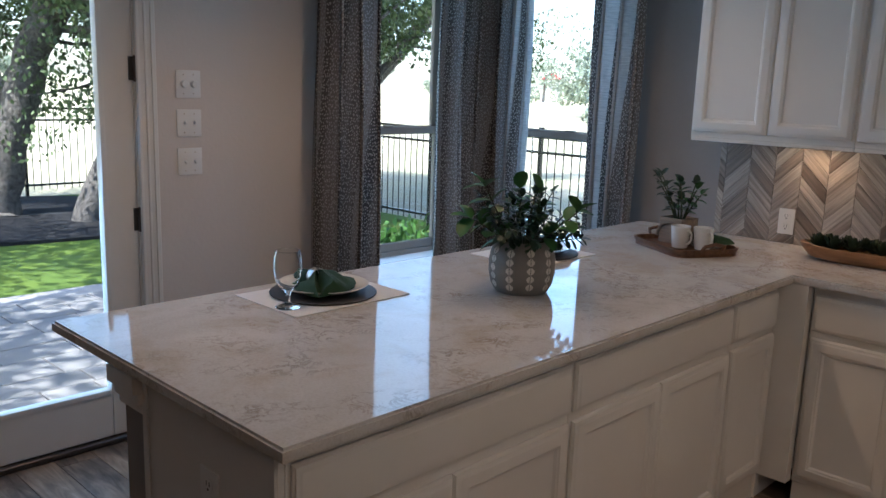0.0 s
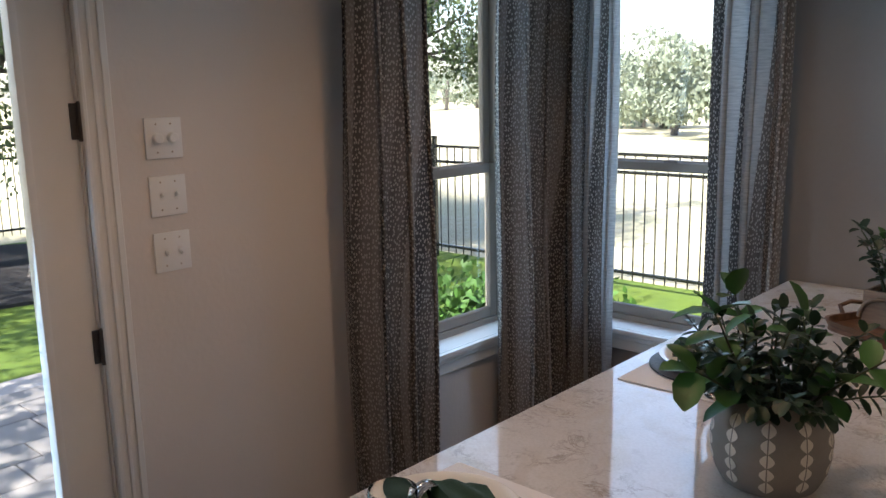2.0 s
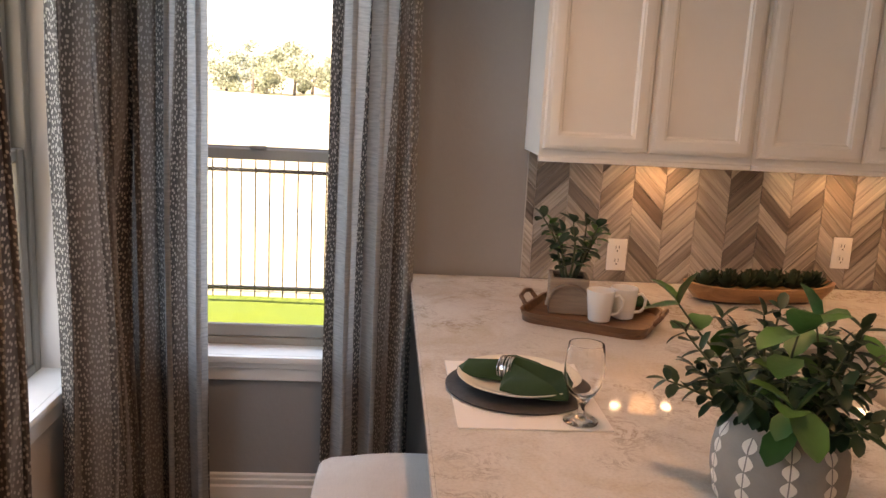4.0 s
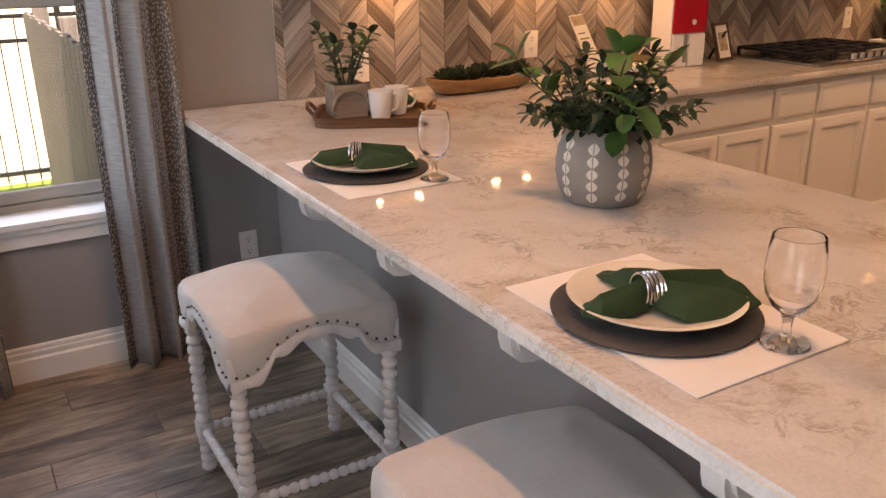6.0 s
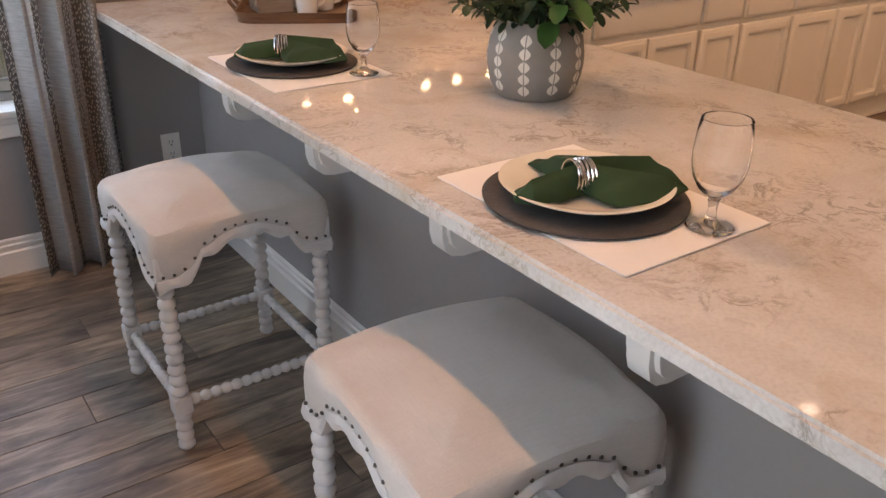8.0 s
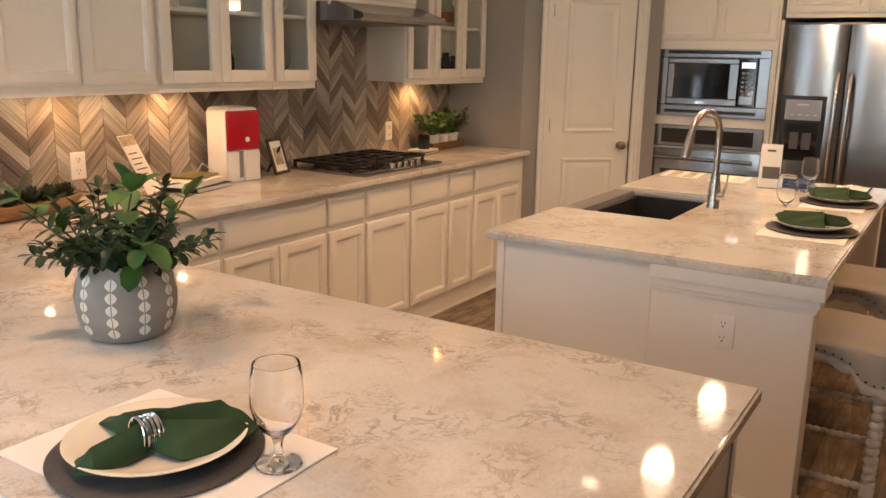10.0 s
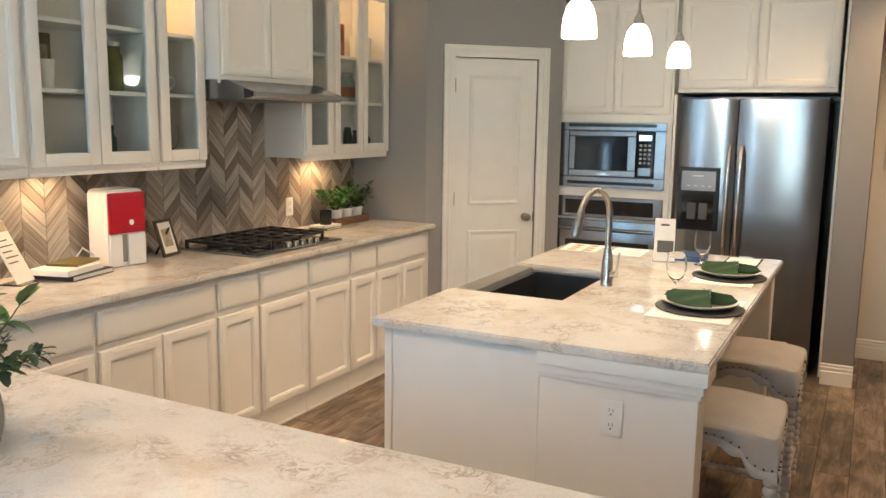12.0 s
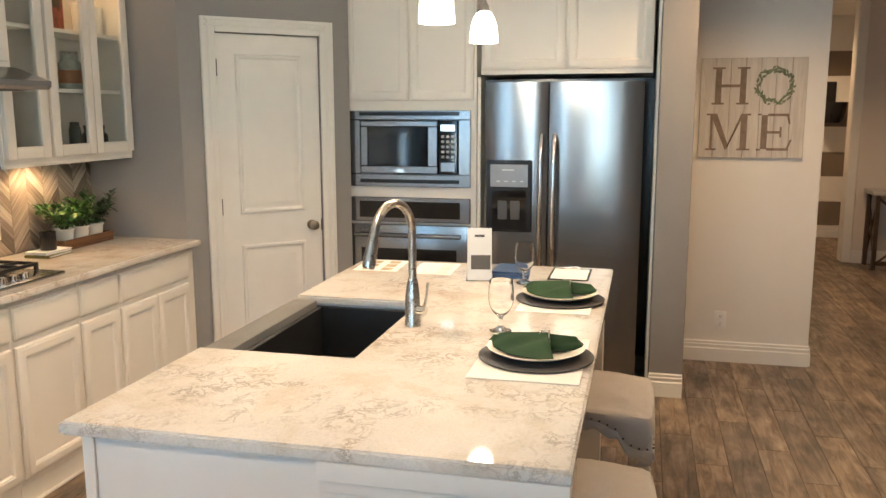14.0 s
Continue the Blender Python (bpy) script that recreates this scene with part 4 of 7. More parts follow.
for nm, y0, y1, hy in (("freezer_door", 0.082, 0.45, 0.115), ("fridge_door", -0.45, 0.074, 0.04)):
    dr = part(nm, fridge_door(y0, y1), STEEL, t)
    hb = [(-0.02, hy, 0.70), (-0.06, hy, 0.74), (-0.075, hy, 0.9), (-0.08, hy, 1.1), (-0.075, hy, 1.3), (-0.06, hy, 1.43), (-0.02, hy, 1.47)]
    part("handle", tube(hb, 0.0135, 12), CHROME, dr)
    if nm == "freezer_door":
        fr = part("dispenser", boxed(-0.036, 0.165, 0.905, -0.020, 0.435, 1.325, bevel=0.006), BLACK, dr)
        part("dispenser_panel", boxed(-0.039, 0.19, 1.17, -0.0362, 0.41, 1.30, bevel=0.001), plain("dispenser_grey", (0.30, 0.30, 0.31), 0.35, 0.5), fr)
        b = boxed(-0.038, 0.2, 0.925, -0.0362, 0.4, 1.15)
        part("dispenser_well", b, DARK_GLASS, fr)
        b = boxed(-0.044, 0.235, 0.98, -0.0382, 0.29, 1.09, bevel=0.004)
        box(b, -0.044, 0.31, 0.98, -0.0382, 0.365, 1.09, bevel=0.004)
        part("paddle", b, plain("dark_grey_plastic", (0.09, 0.09, 0.095), 0.4), fr)
        PALE_PRINT = plain("pale_print", (0.6, 0.6, 0.6), 0.5)
        for k in range(4):
            part("button_mark", boxed(-0.0405, 0.215 + k * 0.046, 1.2, -0.0392, 0.235 + k * 0.046, 1.206), PALE_PRINT, fr)
        part("name_bar", boxed(-0.0405, 0.27, 1.265, -0.0392, 0.34, 1.273), PALE_PRINT, fr)

# ---- stools ----


def bobbin(bm, a, b, r, n):
    """A turned spindle of n beads between two points."""
    a, b = Vector(a), Vector(b)
    d = b - a
    rows = []
    for k in range(n):
        for u in (0.0, 0.25, 0.5, 0.75):
            rr = r * (0.62 + 0.38 * math.sin(math.pi * u) ** 0.7) if u else r * 0.60
            rows.append((rr, (k + u) / n * d.length))
    rows.append((r * 0.6, d.length))
    lathe([(0, 0)] + rows + [(0, d.length)], 12, Matrix.Translation(a) @ d.to_track_quat("Z", "Y").to_matrix().to_4x4(), bm)
    return bm


ARCH = [(0.0, 0.0), (0.10, 0.0), (0.17, 0.012), (0.22, 0.035), (0.25, 0.06), (0.29, 0.064), (0.32, 0.072), (0.36, 0.082), (0.43, 0.090), (0.5, 0.092)]


def arch(u):
    """Height of the skirt's lower edge over the corner, u from 0 to 1 along a side."""
    u = min(u, 1 - u)
    for (a, za), (b, zb) in zip(ARCH, ARCH[1:]):
        if u <= b:
            return za + (zb - za) * (u - a) / (b - a)
    return ARCH[-1][1]


NAIL = bmesh.new()
bmesh.ops.create_icosphere(NAIL, subdivisions=1, radius=0.0044)
NAIL = mesh_of(NAIL, "nailhead", BRONZE)


def stool():
    t = thing("counter_stool", 0, 0, 0, "cream linen stool with nailheads and whitewashed bobbin legs", "stool", "counter stools")
    h, lo = 0.226, 0.497
    # upholstered seat: a grid over the top that runs down the four sides
    bm = bmesh.new()
    n = 22
    ring = []
    for side in range(4):
        for k in range(n):
            u = k / n
            p = {0: (-h + 2 * h * u, -h), 1: (h, -h + 2 * h * u), 2: (h - 2 * h * u, h), 3: (-h, h - 2 * h * u)}[side]
            ring.append((p, arch(u)))
    rows = []
    for j, (inset, z) in enumerate(((0.0, 0), (-0.004, 0.25), (-0.006, 0.55), (-0.003, 0.8), (0.006, 0.93), (0.022, 0.985), (0.05, 1.0))):
        row = []
        for (x, y), a in ring:
            k = 1 - inset / h
            xx, yy = x * k, y * k
            rnd = 0.03 if j < 5 else 0.04
            m_ = max(abs(xx), abs(yy))
            lim = h * k - rnd
            if abs(xx) > lim and abs(yy) > lim:
                cx, cy = math.copysign(lim, xx), math.copysign(lim, yy)
                dv = Vector((xx - cx, yy - cy))
                dv = dv.normalized() * rnd if dv.length else dv
                xx, yy = cx + dv.x, cy + dv.y
            zt = 0.618 + 0.012 * (1 - (2 * min(abs(x), abs(y)) / (2 * h)) ** 2)
            zz = (lo + a) + (zt - lo - a) * z
            row.append(bm.verts.new((xx, yy, zz)))
        rows.append(row)
    for s in (0.62, 0.36, 0.12):
        row = []
        for (x, y), a in ring:
            zt = 0.63 + 0.022 * (1 - (max(abs(x), abs(y)) * s / h) ** 2)
            row.append(bm.verts.new((x * s, y * s, zt)))
        rows.append(row)
    m = len(ring)
    for a, c in zip(rows, rows[1:]):
        for k in range(m):
            bm.faces.new((a[k], a[(k + 1) % m], c[(k + 1) % m], c[k]))
    bm.faces.new(rows[-1])
    bmesh.ops.recalc_face_normals(bm, faces=bm.faces)
    seat = part("seat", bm, LINEN, t)
    # carved apron under each side
    for side in range(4):
        bm = bmesh.new()
        outer, inner = [], []
        steps = 40
        top, bot = [], []
        for k in range(steps + 1):
            u = k / steps
            x = -h + 2 * h * u
            z = lo + arch(u) + 0.004
            wv = 0.030 + 0.006 * math.cos(u * math.pi * 12)
            top.append((x, z))
            bot.append((x, z - wv))
        v = [[bm.verts.new((x, yy, z)) for x, z in row] for row, yy in ((top, -h - 0.004), (bot, -h - 0.004), (top, -h + 0.018), (bot, -h + 0.018))]
        vm = [bm.verts.new((x, -h - 0.009, (z + bot[i][1]) / 2)) for i, (x, z) in enumerate(top)]
        for k in range(steps):
            for a, c in ((v[0], vm), (vm, v[1]), (v[1], v[3]), (v[3], v[2]), (v[2], v[0])):
                bm.faces.new((a[k], a[k + 1], c[k + 1], c[k]))
        bmesh.ops.recalc_face_normals(bm, faces=bm.faces)
        ap = part("apron", bm, STOOL_WOOD, t, m=pose(0, 0, 0, 0, 0, 90 * side))
        for k in range(17):
            u = (k + 0.6) / 17.2
            ob = new("nailhead", NAIL)
            ob.parent, ob.matrix_basis = ap, Matrix.Translation((-h + 2 * h * u, -h - 0.004, lo + arch(u) + 0.013))
    q = h - 0.022
    for sx in (-1, 1):
        for sy in (-1, 1):
            x, y = sx * q, sy * q
            bm = bobbin(bmesh.new(), (x, y, 0), (x, y, 0.115), 0.0225, 4)
            box(bm, x - 0.023, y - 0.023, 0.115, x + 0.023, y + 0.023, 0.165, bevel=0.003)
            bobbin(bm, (x, y, 0.165), (x, y, 0.475), 0.0225, 10)
            box(bm, x - 0.022, y - 0.022, 0.474, x + 0.022, y + 0.022, 0.56, bevel=0.003)
            part("leg", bm, STOOL_WOOD, t)
    for a, c in (((-q, -q), (q, -q)), ((q, -q), (q, q)), ((q, q), (-q, q)), ((-q, q), (-q, -q))):
        d = Vector((c[0] - a[0], c[1] - a[1], 0)).normalized() * 0.022
        part("stretcher", bobbin(bmesh.new(), (a[0] + d.x, a[1] + d.y, 0.14), (c[0] - d.x, c[1] - d.y, 0.14), 0.0145, 13), STOOL_WOOD, t)
    return t


st = stool()
st.matrix_basis = pose(-1.33, 2.985, 0, 0, 0, 0)
copy_thing(st, pose(-1.275, 1.915, 0, 0, 0, -5))
copy_thing(st, pose(1.24, 1.21, 0, 0, 0, 2))
copy_thing(st, pose(2.08, 1.21, 0, 0, 0, 0))

# ---- curtains ----


def curtain(a, b, folds, amp, seed, cloth=None, base=0.012, top=2.44, pinch=0.017):
    """A pleated floor-length panel between two (x, y) points, with a pressed-together top and falling folds."""
    rnd = random.Random(seed)
    a, b = Vector((*a, 0)), Vector((*b, 0))
    d = (b - a)
    w = d.length
    d.normalize()
    nrm = Vector((-d.y, d.x, 0))
    n, rowsn = folds * 20, 26
    ph = [rnd.uniform(-0.5, 0.5) for _ in range(folds + 2)]
    am = [rnd.uniform(0.7, 1.25) for _ in range(folds + 2)]
    bm = bmesh.new()
    uv = bm.loops.layers.uv.new("UVMap")
    grid = []
    for j in range(rowsn + 1):
        z = base + (top - base) * j / rowsn
        row, length, last = [], 0.0, None
        for i in range(n + 1):
            u = i / n
            f = u * folds
            k = int(min(f, folds - 1))
            s = math.sin(2 * math.pi * f + ph[k] * 0.5 * (1 - j / rowsn))
            drift = 0.012 * math.sin(3.1 * z + ph[0] * 5 + u * 4)
            wide = 0.02 * (u - 0.5) * (1 - j / rowsn)
            depth = amp * (am[k] * (1 - (f - k)) + am[k + 1] * (f - k)) * (0.85 + 0.15 * math.sin(2.0 * z + k))
            p = a + d * (u * w + wide + pinch * math.sin(4 * math.pi * f)) + nrm * (depth * math.copysign(abs(s) ** 0.8, s) + drift)
            p.z = z + (0.006 * math.sin(f * 5) if j == 0 else 0)
            if last is not None:
                length += (Vector((p.x, p.y, 0)) - Vector((last.x, last.y, 0))).length
            last = p
            row.append((bm.verts.new(p), length))
        grid.append(row)
    for j in range(rowsn):
        for i in range(n):
            q_ = (grid[j][i], grid[j][i + 1], grid[j + 1][i + 1], grid[j + 1][i])
            fc = bm.faces.new([v for v, _ in q_])
            for loop, (v, ln) in zip(fc.loops, q_):
                loop[uv].uv = (ln, v.co.z)
    ob = part("curtain", bm, cloth or CURTAIN)
    so = ob.modifiers.new("thick", "SOLIDIFY")
    so.thickness = 0.003
    return tagged(ob, "grey-brown dotted floor-length curtain panel in soft pleats", "curtain", "window curtains")


curtain((W + 0.115, 2.755), (W + 0.115, 3.135), 3, 0.068, 1)
curtain((W + 0.115, 3.585), (W + 0.125, 3.985), 3, 0.066, 2)
curtain((W + 0.13, N - 0.10), (-2.005, N - 0.115), 3, 0.04, 3, CURTAIN_A)
curtain((-1.60, N - 0.115), (-1.315, N - 0.115), 3, 0.045, 4, CURTAIN_B)
for nm, p0, p1 in (("curtain_rod", (W + 0.115, 2.62, 2.46), (W + 0.115, 4.0, 2.46)), ("curtain_rod", (W + 0.1, N - 0.115, 2.46), (-1.2, N - 0.115, 2.46))):
    t = thing(nm, *p0, "dark metal curtain rod above the window", "curtain rod")
    d = Vector(p1) - Vector(p0)
    part("pole", tube([(0, 0, 0), d], 0.012, 10), BRONZE, t)
    for k in (0.12, 0.9):
        c = d * k
        back = Vector((-0.115, 0, 0)) if abs(d.y) > 0.1 else Vector((0, 0.115, 0))
        part("wall_bracket", tube([c, c + back], 0.007, 8), BRONZE, t)

# ---- outdoors ----
GRASS = ground_mat("lawn", (0.06, 0.11, 0.02), (0.20, 0.28, 0.05), 60, 0.8, mid=(0.12, 0.19, 0.04))
FIELD = ground_mat("dry_field", (0.36, 0.32, 0.20), (0.58, 0.54, 0.40), 8, 0.4, mid=(0.46, 0.43, 0.27))
MULCH = ground_mat("mulch", (0.006, 0.006, 0.007), (0.06, 0.057, 0.057), 30, 1.0)
PAVER = plain("patio_stone", (0.30, 0.285, 0.27), 0.8, spread=0.15, scale=4, bump=0.3, fine=60, vary=13)
BARK = ground_mat("oak_bark", (0.05, 0.044, 0.038), (0.24, 0.215, 0.19), 26, 1.0)
OAK_LEAF = plain("oak_leaf", (0.11, 0.15, 0.055), 0.6, spread=0.5, scale=3, bump=0.1)
HEDGE_LEAF = plain("hedge_leaf", (0.06, 0.15, 0.025), 0.5, spread=0.5, scale=12, bump=0.1)
# distance haze is mixed into this pale foliage colour
HAZED_FAR_LEAF = plain("hazed_far_foliage", (0.25, 0.29, 0.21), 0.8, spread=0.45, scale=2, bump=0.1)
# weathered grey wood, darkened to carry the shade on the fence
WEATHERED_SHADED = wood("weathered_shaded_fence_wood", (0.045, 0.043, 0.042), (0.13, 0.125, 0.12), 0.8, stretch=(9, 9, 1))
GZ = -0.14
b = bmesh.new()
bmesh.ops.create_grid(b, x_segments=60, y_segments=60, size=160)
for v in b.verts:
    r = max(0, math.hypot(v.co.x + 5, v.co.y - 3) - 16)
    v.co.z = GZ - 0.06 + min(1.4, r * 0.012) + 0.15 * noise.noise(v.co * 0.05) * min(1, r / 10)
structure("ground", b, FIELD, "dry pale grass field reaching the horizon", "ground")
b = bmesh.new()
bmesh.ops.create_grid(b, x_segments=40, y_segments=40, size=1)
for v in b.verts:
    v.co = Vector((-4.4 + v.co.x * 6.6, 2.75 + v.co.y * 4.9, GZ + 0.012 * noise.noise(v.co * 9)))
bmesh.ops.delete(b, geom=[f for f in b.faces if f.calc_center_median().x > W - 0.25 and f.calc_center_median().y < N + 0.25], context="FACES")
structure("lawn", b, GRASS, "sunlit mown green lawn", "lawn")
for cx, cy, rx, ry in ((-9.25, 3.5, 1.6, 2.6), (-3.55, 4.6, 1.0, 0.9)):
    b = bmesh.new()
    pts = [(cx + rx * (1 + 0.08 * math.sin(5 * a)) * math.cos(a), cy + ry * (1 + 0.06 * math.cos(4 * a)) * math.sin(a)) for a in np.linspace(0, 2 * math.pi, 40, endpoint=False)]
    prism(pts, GZ - 0.03, GZ + 0.035, b)
    structure("mulch_bed", b, MULCH, "dark mulch bed around the planting", "mulch bed")
structure("patio_base", boxed(-5.62, -1.6, GZ - 0.04, W - DEEP - 0.005, 3.3, GZ + 0.03), GREY_TILE_GROUT, "sandy base under the patio stones", "patio")


def leaf_cloud(bm, centres, count, spread, size, seed, flat=1.0):
    """Many small leaf quads scattered round the centres, with gaps between the clumps."""
    rnd = random.Random(seed)
    verts, faces = [], []
    for _ in range(count):
        c, r = centres[rnd.randrange(len(centres))]
        while True:
            o = Vector((rnd.uniform(-1, 1), rnd.uniform(-1, 1), rnd.uniform(-1, 1)))
            if 0.15 < o.length < 1:
                break
        p = Vector(c) + Vector((o.x, o.y, o.z * flat)) * r * spread
        e = Euler((rnd.uniform(0, 6.3), rnd.uniform(0, 6.3), rnd.uniform(0, 6.3))).to_matrix()
        s = size * rnd.uniform(0.6, 1.4)
        k = len(verts)
        verts += [p + e @ Vector(v) * s for v in ((-0.5, 0, 0), (0, -0.3, 0.06), (0.5, 0, 0), (0, 0.3, 0.06))]
        faces.append((k, k + 1, k + 2, k + 3))
    me = bpy.data.meshes.new("leaves")
    me.from_pydata(verts, [], faces)
    bm.from_mesh(me)
    bpy.data.meshes.remove(me)
    return bm


def tree(x, y, limbs, leaves, seed, size=0.09, wob=0.26, label="gnarled live oak with a broad leafy crown", mat=None, low=0, bole=None):
    rnd = random.Random(seed)
    t = thing("oak_tree", x, y, GZ, label, "tree")
    b = bmesh.new()
    ends = []

    def limb(p, d, length, r, depth):
        pts, rs = [p], [r]
        way = 0.08 if depth == 2 else wob
        for k in range(5):
            d = (d + Vector((rnd.uniform(-1, 1), rnd.uniform(-1, 1), rnd.uniform(-0.4, 0.7))) * way).normalized()
            p = p + d * length / 5
            pts.append(p)
            rs.append(r * (1 - 0.13 * (k + 1)))
        tube(pts, rs, 9 if r > 0.05 else 5, b)
        if depth:
            for k in range(3 if depth > 1 else 4):
                q_ = pts[rnd.randrange(2, 6)]
                nd = (d + Vector((rnd.uniform(-1, 1), rnd.uniform(-1, 1), rnd.uniform(-0.3, 0.6))) * 0.9).normalized()
                limb(q_, nd, length * rnd.uniform(0.55, 0.8), r * 0.5, depth - 1)
        else:
            ends.append((pts[-1], rnd.uniform(0.5, 0.85)))
            ends.append((pts[3], rnd.uniform(0.4, 0.6)))

    top = Vector((0, 0, -0.05))
    if bole:
        # knotty trunk: a bent line of points with radii, flared at the foot
        pts, rs = [], []
        for (p0, r0), (p1, r1) in zip(bole, bole[1:]):
            for k in range(5):
                u = k / 5
                jog = Vector((rnd.uniform(-1, 1), rnd.uniform(-1, 1), 0)) * 0.02
                pts.append(Vector(p0).lerp(Vector(p1), u) + jog)
                rs.append((r0 + (r1 - r0) * u) * rnd.uniform(0.94, 1.07))
        top = Vector(bole[-1][0])
        tube(pts + [top], rs + [bole[-1][1]], 14, b)
    for d, length, r in limbs:
        limb(top, Vector(d).normalized(), length, r, 2)
    for k in range(low):
        a = 2 * math.pi * (k + rnd.uniform(0, 0.6)) / low
        limb(Vector((top.x, top.y, max(2.2, top.z) + rnd.uniform(-0.3, 0.5))) if bole else Vector((0.3, 0.36, 1.75 + rnd.uniform(0, 0.6))), Vector((math.cos(a), math.sin(a), 0.05)).normalized(), rnd.uniform(1.6, 2.6), 0.055, 1)
    part("trunk", b, BARK, t)
    part("crown", leaf_cloud(bmesh.new(), ends, leaves, 1.0, size, seed), mat or OAK_LEAF, t)
    return t


tree(-9.55, 3.58, [((0.1, 0.9, 0.42), 3.2, 0.12), ((0.9, -0.5, 0.55), 3.8, 0.14), ((0.95, -1.0, 0.75), 4.2, 0.13), ((0.6, 0.15, 0.9), 3.2, 0.13), ((-0.5, -0.7, 0.8), 3.0, 0.12), ((0.05, -0.9, 0.8), 3.0, 0.12), ((-0.4, 0.6, 0.9), 2.8, 0.12)],
     80000, 5, 0.07, low=4, bole=[((0, -0.02, -0.06), 0.30), ((0, 0.03, 0.22), 0.225), ((0, 0.29, 1.22), 0.20), ((0, 0.53, 1.98), 0.195), ((0, 0.80, 2.5), 0.21)])
tree(-8.65, 4.23, [((0.1, 0.5, 1.0), 2.2, 0.10), ((0.3, 0.7, 0.6), 2.4, 0.09)], 22000, 8, 0.07, bole=[((0, 0, -0.06), 0.19), ((0.02, 0.42, 1.0), 0.13), ((0.05, 0.8, 1.7), 0.12)])
tree(-10.5, 2.9, [((0.1, 0.5, 1.0), 2.6, 0.11), ((-0.5, -0.3, 0.9), 2.4, 0.10)], 26000, 15, 0.07, bole=[((0, 0, -0.06), 0.20), ((0.1, 0.85, 1.0), 0.15), ((0.2, 1.7, 2.2), 0.13)])
tree(-6.8, -2.9, [((0.9, 0.5, 0.7), 3.4, 0.13), ((0.5, 0.9, 0.8), 3.2, 0.12), ((0.2, 0.4, 1.0), 3.0, 0.12), ((-0.5, 0.5, 0.9), 3.0, 0.12), ((1.0, -0.1, 0.8), 3.2, 0.12)], 17000, 23, 0.10, bole=[((0, 0, -0.06), 0.28), ((0.1, 0.1, 1.2), 0.2), ((0.3, 0.3, 2.6), 0.19)])
tree(-8.9, 6.5, [((0.25, 0.9, 0.75), 4.0, 0.17), ((-0.2, 0.5, 1), 3.6, 0.15), ((0.5, 0.25, 1), 3.2, 0.12)], 70000, 11, 0.065, low=8)
# fence
def fence(name, a, b, top=1.08, gap=0.105, posts=1.9):
    a, b = Vector((*a, 0)), Vector((*b, 0))
    d = b - a
    n = int(d.length / gap)
    t = thing(name, a.x, a.y, GZ, "black wrought iron picket fence round the yard", "fence")
    d.normalize()
    me = mesh_of(boxed(-0.005, -0.005, 0.06, 0.005, 0.005, top - GZ - 0.02), "picket", BLACK, False)
    for k in range(n + 1):
        ob = new("picket", me)
        ob.parent, ob.location = t, d * (k * gap)
    L = (b - a).length
    ang = math.degrees(math.atan2(d.y, d.x))
    for z in (0.13, top - GZ - 0.19, top - GZ - 0.03):
        part("rail", boxed(0, -0.016, z - 0.014, L, 0.016, z + 0.014), BLACK, t, m=pose(0, 0, 0, 0, 0, ang))
    pm_ = mesh_of(box(boxed(-0.02, -0.02, -0.1, 0.02, 0.02, top - GZ + 0.05), -0.025, -0.025, top - GZ + 0.0502, 0.025, 0.025, top - GZ + 0.075, bevel=0.006), "post", BLACK, False)
    k = 0.0
    while k <= L + 0.01:
        ob = new("post", pm_)
        ob.parent, ob.location = t, d * k
        k += posts
    return t


fence("iron_fence", (-11.25, -4.0), (-11.25, 7.42), posts=1.703)
fence("iron_fence", (-11.2, 7.42), (-1.0, 7.42), posts=1.656)
t = thing("wooden_fence", -1.50, 4.5, GZ, "weathered wooden privacy fence running away from the house", "fence")
me = mesh_of(boxed(-0.009, 0.004, 0.04, 0.009, 0.136, 1.24, bevel=0.002), "board", WEATHERED_SHADED, False)
for k in range(18):
    ob = new("board", me)
    ob.parent, ob.matrix_basis = t, pose(0, k * 0.142, 0.012 * math.sin(k * 2.1))
for z in (0.3, 1.05):
    part("rail", boxed(0.0095, 0, z, 0.05, 2.55, z + 0.09), WEATHERED_SHADED, t)
for y in (0.05, 1.3, 2.55):
    part("post", boxed(0.0505, y - 0.045, -0.1, 0.14, y + 0.045, 1.28, bevel=0.004), WEATHERED_SHADED, t)

# hedge of glossy shrubs below the west window
for k, (x, y, r) in enumerate(((-3.5, 4.2, 0.42), (-3.7, 4.95, 0.45), (-3.2, 5.2, 0.4), (-4.2, 4.5, 0.4))):
    t = thing("shrub", x, y, GZ, "dense bright green leafy shrub in mulch", "shrub", "shrubs by the window")
    c = [(Vector((0.25 * math.cos(a), 0.25 * math.sin(a), 0.32 + 0.1 * math.sin(a * 3))), r * 0.75) for a in np.linspace(0, 6.28, 9)]
    part("foliage", leaf_cloud(bmesh.new(), c, 1500, 1.0, 0.07, k + 40, 0.8), HEDGE_LEAF, t)
    b = bmesh.new()
    for a in np.linspace(0, 6.28, 7)[:-1]:
        tube([(0, 0, 0.03), (0.16 * math.cos(a), 0.16 * math.sin(a), 0.35)], [0.012, 0.006], 5, b)
    part("stems", b, STEM, t)

